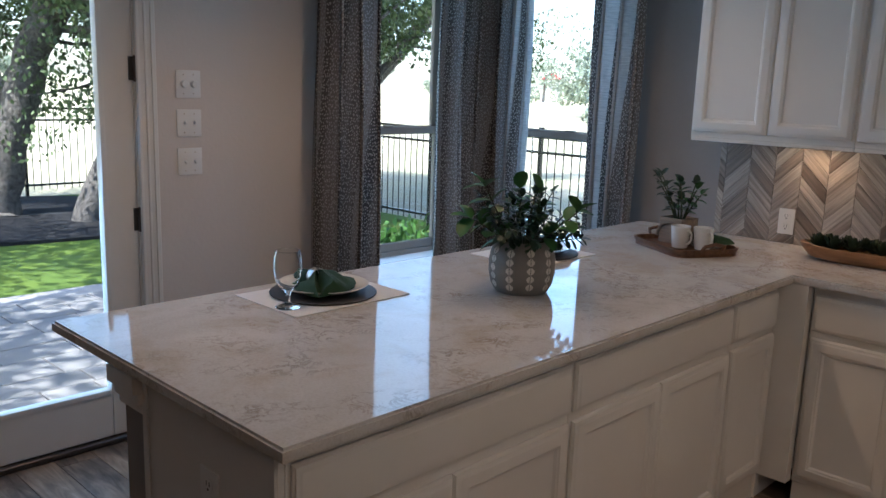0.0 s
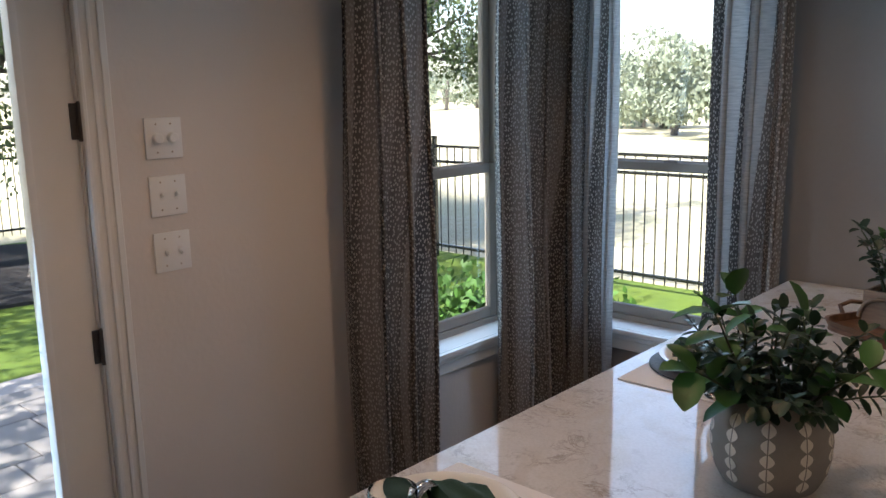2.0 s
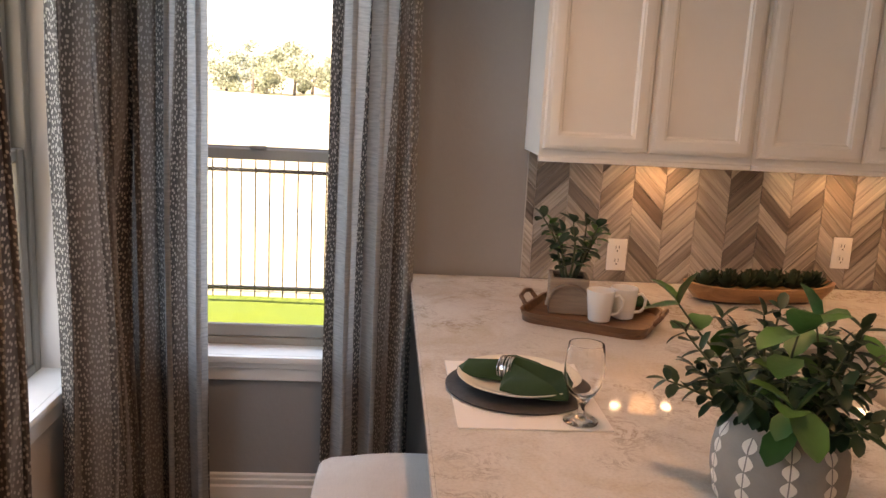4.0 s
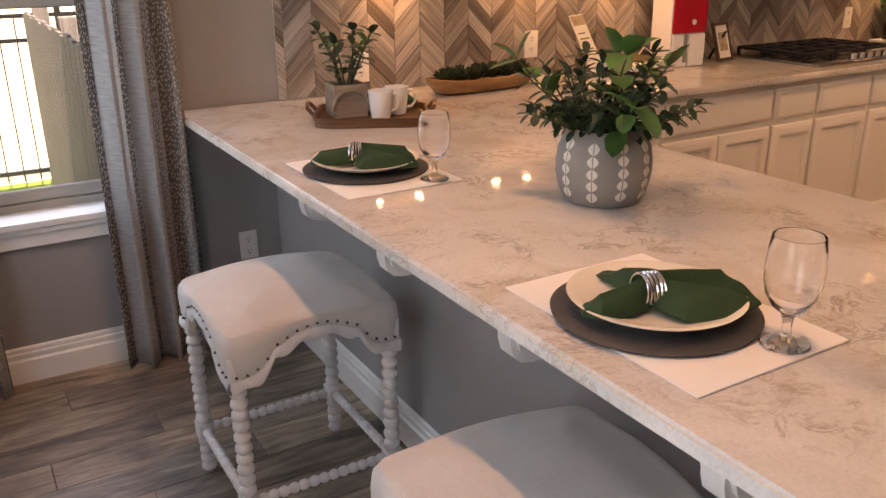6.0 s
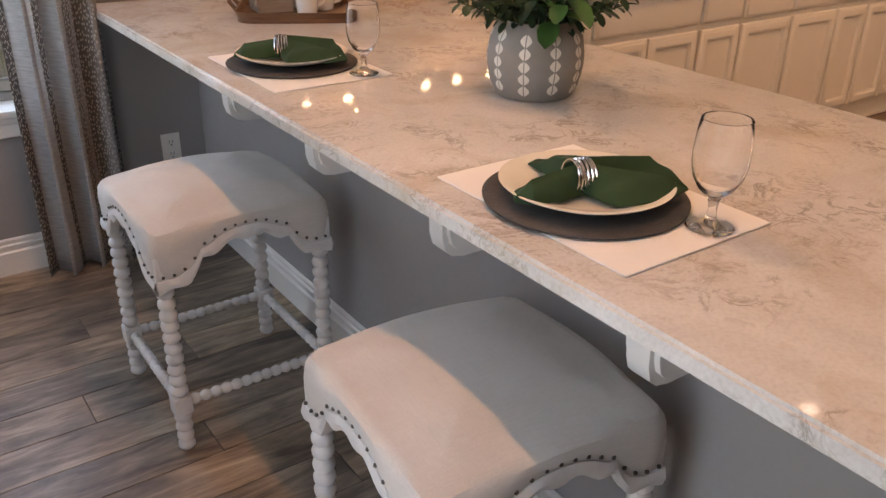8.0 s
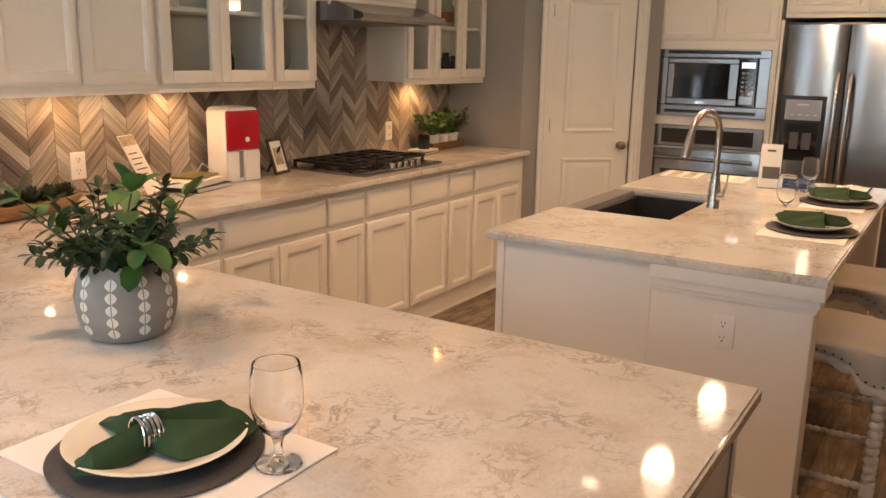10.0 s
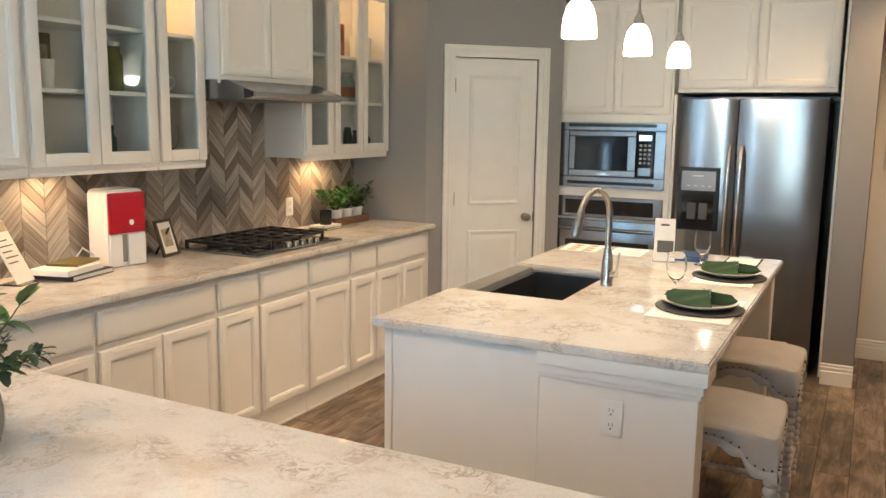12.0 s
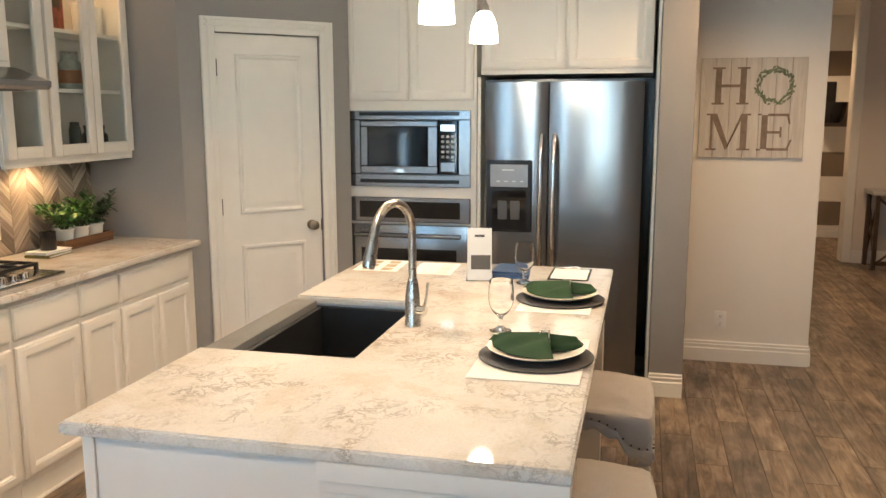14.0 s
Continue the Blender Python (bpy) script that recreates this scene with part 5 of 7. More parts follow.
# far trees as scattered crowns beyond the field
rnd = random.Random(77)
b, tr = bmesh.new(), bmesh.new()
cs = []
stand = []
for k in range(36):
    a, r = rnd.uniform(0.5, 2.6), rnd.uniform(36, 75)
    stand.append((-6 - r * math.sin(a) * 0.9, 4 + r * math.cos(a), rnd.uniform(3.2, 6.0)))
for k in range(11):      # clump at the edge of the field
    stand.append((-10 - 1.5 * k + rnd.uniform(-0.6, 0.6), 26 + 1.1 * k + rnd.uniform(-1, 1), rnd.uniform(2.6, 3.7)))
for k in range(26):      # long low belt behind the field
    stand.append((8 - 1.5 * k + rnd.uniform(-0.8, 0.8), 62 + rnd.uniform(-5, 7), rnd.uniform(3.0, 4.8)))
for x, y, h in stand:
    gz = 0.05 if y < 40 else 0.3
    tube([(x, y, gz - 0.5), (x + 0.2, y, gz + h * 0.4)], [0.16, 0.08], 6, tr)
    for _ in range(9):
        cs.append((Vector((x + rnd.gauss(0, h * 0.30), y + rnd.gauss(0, h * 0.3), gz + h * rnd.uniform(0.10, 0.85))), h * rnd.uniform(0.13, 0.30)))
leaf_cloud(b, cs, 150000, 1.0, 0.20, 3, 0.75)
t = thing("far_woods", -20, 40, 0, "scattered far scrub oaks beyond the dry field", "trees")
t["kind"] = "stuff"
me = part("crowns", turned(b, Matrix.Translation((20, -40, 0))), HAZED_FAR_LEAF, t)
part("trunks", turned(tr, Matrix.Translation((20, -40, 0))), BARK, t)

t = thing("garden_umbrella", -52, 70, 0.5, "open red garden umbrella far beyond the field", "umbrella")
part("canopy", lathe([(0, 2.65), (0.5, 2.42), (1.15, 1.95), (1.13, 1.93), (0.5, 2.38), (0, 2.6)], 10), plain("red_canvas", (0.55, 0.03, 0.03), 0.8), t)
part("pole", tube([(0, 0, -0.3), (0, 0, 2.62)], 0.03, 6), WEATHERED_SHADED, t)

# ---- place settings ----


def cloth_wing(outline, ridge, peak, foot, m, round_=0.62):
    """A folded flap of cloth: an outline of (x, y) round a raised crease that runs along ridge, from height peak to foot."""
    bm = bmesh.new()
    (rx0, ry0), (rx1, ry1) = ridge
    n, rows = len(outline), 9
    rim = []
    for (xa, ya), (xb, yb) in zip(outline, outline[1:] + outline[:1]):
        for k in range(8):
            u = k / 8
            rim.append((xa + (xb - xa) * u, ya + (yb - ya) * u))
    grid = []
    for j in range(rows + 1):
        v = j / rows
        row = []
        for x, y in rim:
            along = max(0.0, min(1.0, ((x - rx0) * (rx1 - rx0) + (y - ry0) * (ry1 - ry0)) / ((rx1 - rx0) ** 2 + (ry1 - ry0) ** 2)))
            cx, cy = rx0 + (rx1 - rx0) * along, ry0 + (ry1 - ry0) * along
            top = peak + (foot - peak) * along
            px_, py_ = x + (cx - x) * v, y + (cy - y) * v
            fold = 0.0045 * math.sin(85 * (py_ - px_ * 0.35) + 3) * math.sin(math.pi * v)
            z = 0.003 + top * (v ** round_) + fold
            row.append(bm.verts.new(m @ Vector((px_, py_, z))))
        grid.append(row)
    base = [bm.verts.new(m @ Vector((x, y, 0))) for x, y in rim]
    count = len(rim)
    for a, c in zip([base] + grid, grid):
        for k in range(count):
            bm.faces.new((a[k], a[(k + 1) % count], c[(k + 1) % count], c[k]))
    bm.faces.new(base[::-1])
    bmesh.ops.remove_doubles(bm, verts=bm.verts, dist=1e-5)
    bmesh.ops.recalc_face_normals(bm, faces=bm.faces)
    return bm


def napkin_parts(t):
    """A cloth drawn through a ring: a blunt rolled tail to -x, two wide folded wings to +x."""
    flaps = (("tail", [(-0.028, -0.036), (-0.07, -0.050), (-0.118, -0.050), (-0.140, -0.030), (-0.132, -0.008), (-0.075, 0.010), (-0.028, 0.008)], ((-0.015, -0.013), (-0.112, -0.028)), 0.042, 0.030, 0.001),
             ("wing", [(-0.03, -0.008), (-0.042, 0.05), (-0.050, 0.105), (-0.030, 0.118), (0.022, 0.100), (0.075, 0.068), (0.122, 0.008), (0.140, -0.072), (0.075, -0.044), (0.005, -0.026)], ((-0.03, 0.0), (0.104, -0.014)), 0.045, 0.036, 0.003),
             ("wing", [(-0.028, -0.010), (0.005, -0.018), (0.075, -0.040), (0.139, -0.076), (0.098, -0.096), (0.055, -0.106), (-0.006, -0.098), (-0.022, -0.050)], ((-0.03, -0.016), (0.085, -0.066)), 0.043, 0.026, 0.002))
    for nm, outline, ridge, peak, foot, z in flaps:
        part(nm, cloth_wing(outline, ridge, peak, foot, pose(0, 0, z), 0.6 if nm == "tail" else 0.95), NAPKIN, t)


def goblet():
    t = thing("water_goblet", 0, 0, 0, "clear glass footed water goblet, empty", "glass", "water goblets")
    out = [(0.0, 0.0), (0.034, 0.0), (0.036, 0.002), (0.034, 0.005), (0.016, 0.010), (0.008, 0.016), (0.0065, 0.03), (0.008, 0.042), (0.012, 0.05), (0.026, 0.062), (0.036, 0.08), (0.0405, 0.10), (0.041, 0.12), (0.039, 0.145), (0.036, 0.166),
           (0.0352, 0.167), (0.0345, 0.166), (0.0372, 0.145), (0.0392, 0.12), (0.0387, 0.10), (0.0342, 0.081), (0.024, 0.0645), (0.010, 0.056), (0.0, 0.054)]
    part("glass", lathe(out, 32), CLEAR, t)
    return t


def napkin_set(x, y, z, turn, first=[]):
    if not first:
        t = thing("napkin", x, y, z, "dark green cloth napkin gathered in a wire ring", "napkin", "napkins")
        napkin_parts(t)
        turns = np.linspace(0, 9, 9 * 24)
        b = tube([(-0.038 + 0.0036 * k + 0.0012 * math.sin(k * 9), -0.014 + 0.0265 * math.cos(2 * math.pi * k), 0.0255 + 0.0255 * math.sin(2 * math.pi * k)) for k in turns], 0.0018, 6)
        part("napkin_ring", b, CHROME, t, "ring of twisted silver wire")
        first.append(t)
        t.matrix_basis = pose(x, y, z, 0, 0, turn)
        return t
    return copy_thing(first[0], pose(x, y, z, 0, 0, turn))


def setting(cx, cy, mw, mh, mat_turn, px, py, gx, gy, nap, glass_first=[], parts_first={}):
    z = CT
    b = boxed(-mw / 2, -mh / 2, 0, mw / 2, mh / 2, 0.0035, bevel=0.0012)
    m = tagged(part("placemat", b, MAT_CLOTH), "white woven rectangular cloth placemat", "placemat", "placemats")
    m.matrix_basis = pose(cx, cy, z + 0.0003, 0, 0, mat_turn)
    if not parts_first:
        ch = lathe([(0, 0), (0.158, 0), (0.163, 0.002), (0.164, 0.006), (0.158, 0.008), (0, 0.008)], 56)
        parts_first["c"] = tagged(part("charger", ch, SLATE), "round dark slate charger plate", "charger", "chargers")
        pl = lathe([(0, 0), (0.07, 0), (0.085, 0.003), (0.12, 0.014), (0.137, 0.022), (0.139, 0.0245), (0.136, 0.025), (0.115, 0.0175), (0.08, 0.007), (0, 0.0055)], 56)
        parts_first["p"] = tagged(part("plate", pl, CERAMIC), "cream glazed dinner plate with a thin rim", "plate", "dinner plates")
        parts_first["c"].matrix_basis, parts_first["p"].matrix_basis = pose(px, py, z + 0.004), pose(px, py, z + 0.0123)
    else:
        copy_thing(parts_first["c"], pose(px, py, z + 0.004))
        copy_thing(parts_first["p"], pose(px, py, z + 0.0123))
    napkin_set(px, py, z + 0.026, nap)
    if not glass_first:
        glass_first.append(goblet())
        glass_first[0].matrix_basis = pose(gx, gy, z + 0.0042)
    else:
        copy_thing(glass_first[0], pose(gx, gy, z + 0.0042))


setting(-1.091, 1.866, 0.313, 0.432, 0, -1.105, 1.875, -1.03, 1.69, -14)
setting(-1.096, 2.906, 0.315, 0.405, 0, -1.10, 2.93, -1.0, 2.745, -30)
setting(1.465, 1.335, 0.44, 0.30, 0, 1.465, 1.325, 1.72, 1.47, 96)
setting(2.21, 1.337, 0.42, 0.26, 0, 2.21, 1.33, 2.47, 1.5, 94)

# ---- plants ----


def leaf_shape(bm, base, d, up, length, width, droop=0.25):
    """One pointed, folded leaf."""
    d = d.normalized()
    side = d.cross(up)
    side = side.normalized() if side.length > 1e-3 else d.orthogonal().normalized()
    nrm = side.cross(d)
    mid, rim = [], ([], [])
    for u, w in ((0, 0.05), (0.22, 0.78), (0.55, 1.0), (0.86, 0.72), (1.0, 0.10)):
        p = base + d * length * u - nrm * droop * length * u * u
        mid.append(bm.verts.new(p))
        for s, row in ((-1, rim[0]), (1, rim[1])):
            row.append(bm.verts.new(p + side * s * w * width / 2 + nrm * 0.16 * w * width))
    for k in range(4):
        bm.faces.new((mid[k], mid[k + 1], rim[1][k + 1], rim[1][k]))
        bm.faces.new((rim[0][k], rim[0][k + 1], mid[k + 1], mid[k]))


def sprig(parent, start, d, length, rnd, leaf, width, pairs, mat, bend=0.5):
    pts, p, d = [Vector(start)], Vector(start), Vector(d).normalized()
    n = 8
    for k in range(n):
        d = (d + Vector((rnd.uniform(-1, 1), rnd.uniform(-1, 1), rnd.uniform(-1.2, 0.4))) * bend * 0.22).normalized()
        p = p + d * length / n
        pts.append(p)
    st_ = part("sprig", tube(pts, [0.0032 - 0.0002 * k for k in range(n + 1)], 6), STEM, parent)
    b = bmesh.new()
    for k in range(pairs):
        u = 0.28 + 0.72 * k / max(1, pairs - 1)
        i = min(n - 1, int(u * n))
        q_ = pts[i].lerp(pts[i + 1], u * n - i) if i < n else pts[-1]
        t_ = (pts[i + 1] - pts[i]).normalized()
        o = t_.orthogonal().normalized()
        a0 = rnd.uniform(0, 6.3) if rnd.random() < 0.4 else (k % 2) * 1.57
        for s in (1, -1):
            o2 = Matrix.Rotation(a0, 3, t_) @ o * s
            leaf_shape(b, q_, (t_ * 0.55 + o2).normalized(), Vector((0, 0, 1)), leaf * rnd.uniform(0.7, 1.2), width * rnd.uniform(0.75, 1.15), rnd.uniform(0, 0.4))
    leaf_shape(b, pts[-1], d, Vector((0.2, 0.1, 1)), leaf, width)
    part("leaves", b, mat, st_)


PX0, PY0 = -0.754, 2.405
t = thing("potted_plant", PX0, PY0, CT, "leafy green plant in a patterned grey stoneware pot", "plant")
prof = [(0, 0), (0.078, 0), (0.086, 0.004), (0.100, 0.030), (0.107, 0.065), (0.108, 0.095), (0.102, 0.132), (0.088, 0.158), (0.0815, 0.168), (0.075, 0.168), (0.073, 0.16), (0.090, 0.13), (0.094, 0.1), (0.09, 0.06), (0, 0.05)]
pot = part("pot", lathe(prof, 48), POT_GREY, t)
part("soil", lathe([(0, 0.135), (0.082, 0.135), (0.06, 0.143), (0, 0.146)], 20), SOIL, t)


def pot_r(z):
    rows = prof[:9]
    for (ra, za), (rb, zb) in zip(rows[1:], rows[2:]):
        if za <= z <= zb:
            return ra + (rb - ra) * (z - za) / (zb - za)
    return 0.1


for c in range(10):
    for k in range(5):
        b = bmesh.new()
        zc = 0.028 + k * 0.027 + (0.004 if c % 2 else 0)
        for s in (-1, 1):
            rows = []
            for i in range(7):
                v = i / 6
                zz = zc + (v - 0.5) * 0.0255
                wv = 0.0128 * math.sin(math.pi * v) ** 0.8
                row = []
                for w0 in (0.0012, max(0.0014, wv)):
                    r = pot_r(zz) + 0.0012
                    ang = 2 * math.pi * c / 10 + s * w0 / r
                    row.append(b.verts.new((r * math.cos(ang), r * math.sin(ang), zz)))
                rows.append(row)
            for p0, p1 in zip(rows, rows[1:]):
                b.faces.new((p0[0], p0[1], p1[1], p1[0]))
        part("petal_motif", b, POT_WHITE, pot)
rnd = random.Random(21)
for k in range(34):
    a = k * 2.4
    tilt = 0.10 + 0.72 * (k % 6) / 5
    d = (math.cos(a) * tilt, math.sin(a) * tilt, 1.0 - 0.55 * tilt)
    big = k % 7 == 0
    sprig(t, (0.045 * math.cos(a), 0.045 * math.sin(a), 0.14), d, rnd.uniform(0.12, 0.20) if not big else rnd.uniform(0.17, 0.25), rnd, 0.066 if big else 0.034, 0.050 if big else 0.020, 4 if big else 8, LEAF_LIGHT if big else LEAF)

# wooden tray with mugs, planter box and folded cloth
TX, TY, TA = -0.785, 3.535, -28
t = thing("serving_tray", TX, TY, CT, "dark brown wooden serving tray with end handles", "tray")
b = bmesh.new()
out = []
for sx, sy, a0 in ((1, 1, 0), (-1, 1, 90), (-1, -1, 180), (1, -1, 270)):
    for k in range(6):
        a = radians(a0 + k * 18)
        out.append((sx * 0.128 + 0.055 * math.cos(a), sy * 0.095 + 0.055 * math.sin(a)))
prism(out, 0, 0.012, b)
part("base", b, WOOD_TRAY, t)
b = bmesh.new()
o2, i2 = out, [(x * 0.955, y * 0.94) for x, y in out]
n_ = len(out)
ra = [b.verts.new((x * 1.0, y * 1.0, 0.0122)) for x, y in o2]
rb = [b.verts.new((x * 1.04, y * 1.05, 0.032)) for x, y in o2]
rc = [b.verts.new((x * 1.04, y * 1.05, 0.032)) for x, y in i2]
rd = [b.verts.new((x, y, 0.0122)) for x, y in i2]
for k in range(n_):
    j = (k + 1) % n_
    for p0, p1 in ((ra, rb), (rb, rc), (rc, rd)):
        b.faces.new((p0[k], p0[j], p1[j], p1[k]))
bmesh.ops.recalc_face_normals(b, faces=b.faces)
part("rim", b, WOOD_TRAY, t)
for s in (-1, 1):
    part("handle", tube([(s * 0.190, -0.05, 0.025), (s * 0.210, -0.045, 0.05), (s * 0.214, 0, 0.058), (s * 0.210, 0.045, 0.05), (s * 0.190, 0.05, 0.025)], 0.007, 8), WOOD_TRAY, t)
t.matrix_basis = pose(TX, TY, CT + 0.0005, 0, 0, TA)
TRAY = t.matrix_basis.copy()


def on_tray(x, y, z=0.0126, turn=0):
    return TRAY @ pose(x, y, z, 0, 0, turn)


t = thing("planter_box", 0, 0, 0, "small grey wooden planter box with a leafy plant", "planter")
b = bmesh.new()
for a in ((-0.045, -0.045, 0, 0.045, -0.036, 0.085), (-0.045, 0.036, 0, 0.045, 0.045, 0.085), (-0.045, -0.036, 0, -0.036, 0.036, 0.085), (0.036, -0.036, 0, 0.045, 0.036, 0.085), (-0.036, -0.036, 0, 0.036, 0.036, 0.01)):
    box(b, *a, bevel=0.0015)
part("box", b, WOOD_BOX, t)
part("soil", boxed(-0.0355, -0.0355, 0.0102, 0.0355, 0.0355, 0.075), SOIL, t)
part("rope_handle", tube([(-0.05 * math.cos(a), -0.047, 0.02 + 0.05 * math.sin(a)) for a in np.linspace(0, math.pi, 11)], 0.005, 7), WOOD_BOX, t)
for k in range(9):
    a = k * 2.4
    sprig(t, (0.015 * math.cos(a), 0.015 * math.sin(a), 0.075), (0.35 * math.cos(a), 0.35 * math.sin(a), 1), rnd.uniform(0.10, 0.19), rnd, 0.034, 0.024, 4, LEAF if k % 3 else LEAF_LIGHT)
t.matrix_basis = on_tray(-0.085, 0.02, turn=20) @ Matrix.Scale(1.28, 4)


def mug():
    t = thing("mug", 0, 0, 0, "plain white porcelain coffee mug", "mug", "mugs")
    part("cup", lathe([(0, 0), (0.028, 0), (0.032, 0.003), (0.041, 0.085), (0.0415, 0.092), (0.0395, 0.093), (0.0385, 0.085), (0.029, 0.006), (0, 0.005)], 32), PORCELAIN, t)
    part("handle", tube([(0.036, 0, 0.075), (0.052, 0, 0.08), (0.064, 0, 0.066), (0.062, 0, 0.042), (0.05, 0, 0.026), (0.033, 0, 0.022)], 0.0048, 8), PORCELAIN, t)
    return t


mg = mug()
mg.matrix_basis = on_tray(0.032, -0.045, turn=10)
copy_thing(mg, on_tray(0.085, 0.028, turn=0))
t = thing("small_plates", 0, 0, 0, "stack of small white plates under a green cloth", "plates")
for k in range(4):
    part("plate", lathe([(0, 0), (0.045, 0), (0.066, 0.006), (0.067, 0.008), (0.045, 0.004), (0, 0.003)], 28, pose(0, 0, k * 0.007)), PORCELAIN, t)
t.matrix_basis = on_tray(0.03, 0.085)
b = cloth_wing([(-0.10, -0.04), (0.02, -0.06), (0.13, -0.03), (0.12, 0.03), (0.0, 0.05), (-0.11, 0.03)], ((-0.07, 0), (0.08, 0)), 0.03, 0.022, Matrix())
o = tagged(part("folded_cloth", b, NAPKIN), "dark green folded cloth lying over small plates", "cloth")
o.matrix_basis = on_tray(0.025, 0.095, 0.042, 10)

# dough bowl with artificial succulents
t = thing("dough_bowl", -0.135, 3.84, CT, "long honey-coloured wooden dough bowl", "bowl")
b = bmesh.new()
rows = []
for s, z in ((0.62, 0.0), (0.85, 0.012), (0.98, 0.04), (1.0, 0.058), (0.955, 0.06), (0.9, 0.04), (0.6, 0.014)):
    row = []
    for k in range(40):
        a = 2 * math.pi * k / 40
        x, y = math.copysign(abs(math.cos(a)) ** 0.75, math.cos(a)), math.copysign(abs(math.sin(a)) ** 0.8, math.sin(a))
        row.append(b.verts.new((0.29 * s * x, 0.088 * s * y, z + (0.014 * abs(x) ** 3 if z > 0.03 else 0))))
    rows.append(row)
for p0, p1 in zip(rows, rows[1:]):
    for k in range(40):
        b.faces.new((p0[k], p0[(k + 1) % 40], p1[(k + 1) % 40], p1[k]))
b.faces.new(rows[0][::-1])
b.faces.new(rows[-1])
bmesh.ops.recalc_face_normals(b, faces=b.faces)
part("bowl", b, WOOD_BOWL, t)
t.matrix_basis = pose(-0.135, 3.84, CT + 0.0003, 0, 0, 7) @ Matrix.Scale(0.95, 4)
for k in range(13):
    s = thing("succulent", -0.135 - 0.204 + 0.034 * k, 3.84 + 0.026 * math.sin(k * 2.6) + 0.0042 * (k - 6), CT + 0.046, "dull green artificial succulent rosette in the bowl", "succulent", "succulents")
    b = bmesh.new()
    for j in range(30):
        el = 0.15 + 1.3 * j / 30
        az = j * 2.4
        d = Vector((math.cos(az) * math.cos(el), math.sin(az) * math.cos(el), math.sin(el)))
        leaf_shape(b, d * 0.008, d, Vector((0, 0, 1)), 0.046 + 0.010 * rnd.random(), 0.022, -0.2)
    part("rosette", b, LEAF_DULL, s)

# ---- back worktop ----
t = thing("gas_cooktop", 1.86, 3.735, CT, "stainless five-burner gas cooktop with black grates", "cooktop")
part("tray", boxed(-0.375, -0.265, 0.0003, 0.375, 0.265, 0.016, bevel=0.006, seg=2), STEEL, t)
for gx in (-0.235, 0.0, 0.235):
    b = bmesh.new()
    for yy in (-0.15, 0.24):
        box(b, gx - 0.112, yy - 0.006, 0.04, gx + 0.112, yy + 0.006, 0.054, bevel=0.002)
    for xx in (-0.106, 0.106):
        box(b, gx + xx - 0.006, -0.144, 0.04, gx + xx + 0.006, 0.234, 0.054, bevel=0.002)
    for yy in (-0.06, 0.045, 0.15):
        box(b, gx - 0.1, yy - 0.005, 0.041, gx + 0.1, yy + 0.005, 0.056, bevel=0.002)
    box(b, gx - 0.005, -0.144, 0.0415, gx + 0.005, 0.234, 0.0565, bevel=0.002)
    for xx in (-0.104, 0.104):
        for yy in (-0.148, 0.238):
            box(b, gx + xx - 0.007, yy - 0.007, 0.0165, gx + xx + 0.007, yy + 0.007, 0.05)
    part("grate", b, IRON, t)
for bx, by, r in ((-0.235, -0.04, 0.045), (-0.235, 0.15, 0.035), (0, 0.05, 0.055), (0.235, -0.04, 0.035), (0.235, 0.15, 0.045)):
    part("burner", lathe([(0, 0.0163), (r, 0.0163), (r, 0.026), (r * 0.8, 0.034), (r * 0.3, 0.036), (0, 0.036)], 24, pose(bx, by, 0)), IRON, t)
for k in range(5):
    part("knob", lathe([(0, 0.0163), (0.019, 0.0163), (0.018, 0.038), (0.014, 0.042), (0, 0.042)], 18, pose(-0.06 + 0.062 * k, -0.215, 0)), CHROME, t)

t = thing("soap_dispenser_machine", 1.06, 3.93, CT, "white countertop appliance with a red front panel", "appliance")
prof2 = [(-0.082, 0), (0.082, 0), (0.082, 0.335), (0.074, 0.352), (0.058, 0.36), (-0.058, 0.36), (-0.074, 0.352), (-0.082, 0.335)]
b = bmesh.new()
join(b, prism([(x * 1.2, z) for x, z in prof2], -0.06, 0.085), Matrix(((1, 0, 0, 0), (0, 0, 1, 0), (0, 1, 0, 0), (0, 0, 0, 1))))
bmesh.ops.recalc_face_normals(b, faces=b.faces)
part("housing", b, PLASTIC_W, t)
fr = part("front_panel", boxed(-0.096, -0.0745, 0.155, 0.096, -0.0603, 0.345, bevel=0.006, seg=2), RED, t)
part("emblem", lathe([(0, 0), (0.013, 0), (0.013, 0.001), (0, 0.001)], 16, pose(0.02, -0.0747, 0.205, 90)), PLASTIC_W, fr)
b = boxed(-0.096, -0.0745, 0.002, -0.03, -0.0603, 0.15, bevel=0.004)
box(b, 0.0, -0.0745, 0.002, 0.096, -0.0603, 0.15, bevel=0.004)
part("lower_panel", b, PLASTIC_W, t)
part("niche", boxed(-0.0295, -0.0625, 0.02, -0.0005, -0.0604, 0.15), plain("niche_grey", (0.25, 0.24, 0.23), 0.5), t)
part("cord", tube([(-0.098, 0.05, 0.05), (-0.15, 0.06, 0.09), (-0.17, 0.08, 0.05), (-0.16, 0.09, 0.006), (-0.1, 0.1, 0.006)], 0.004, 7), PLASTIC_W, t)
t.matrix_basis = pose(1.03, 3.92, CT, 0, 0, -6)


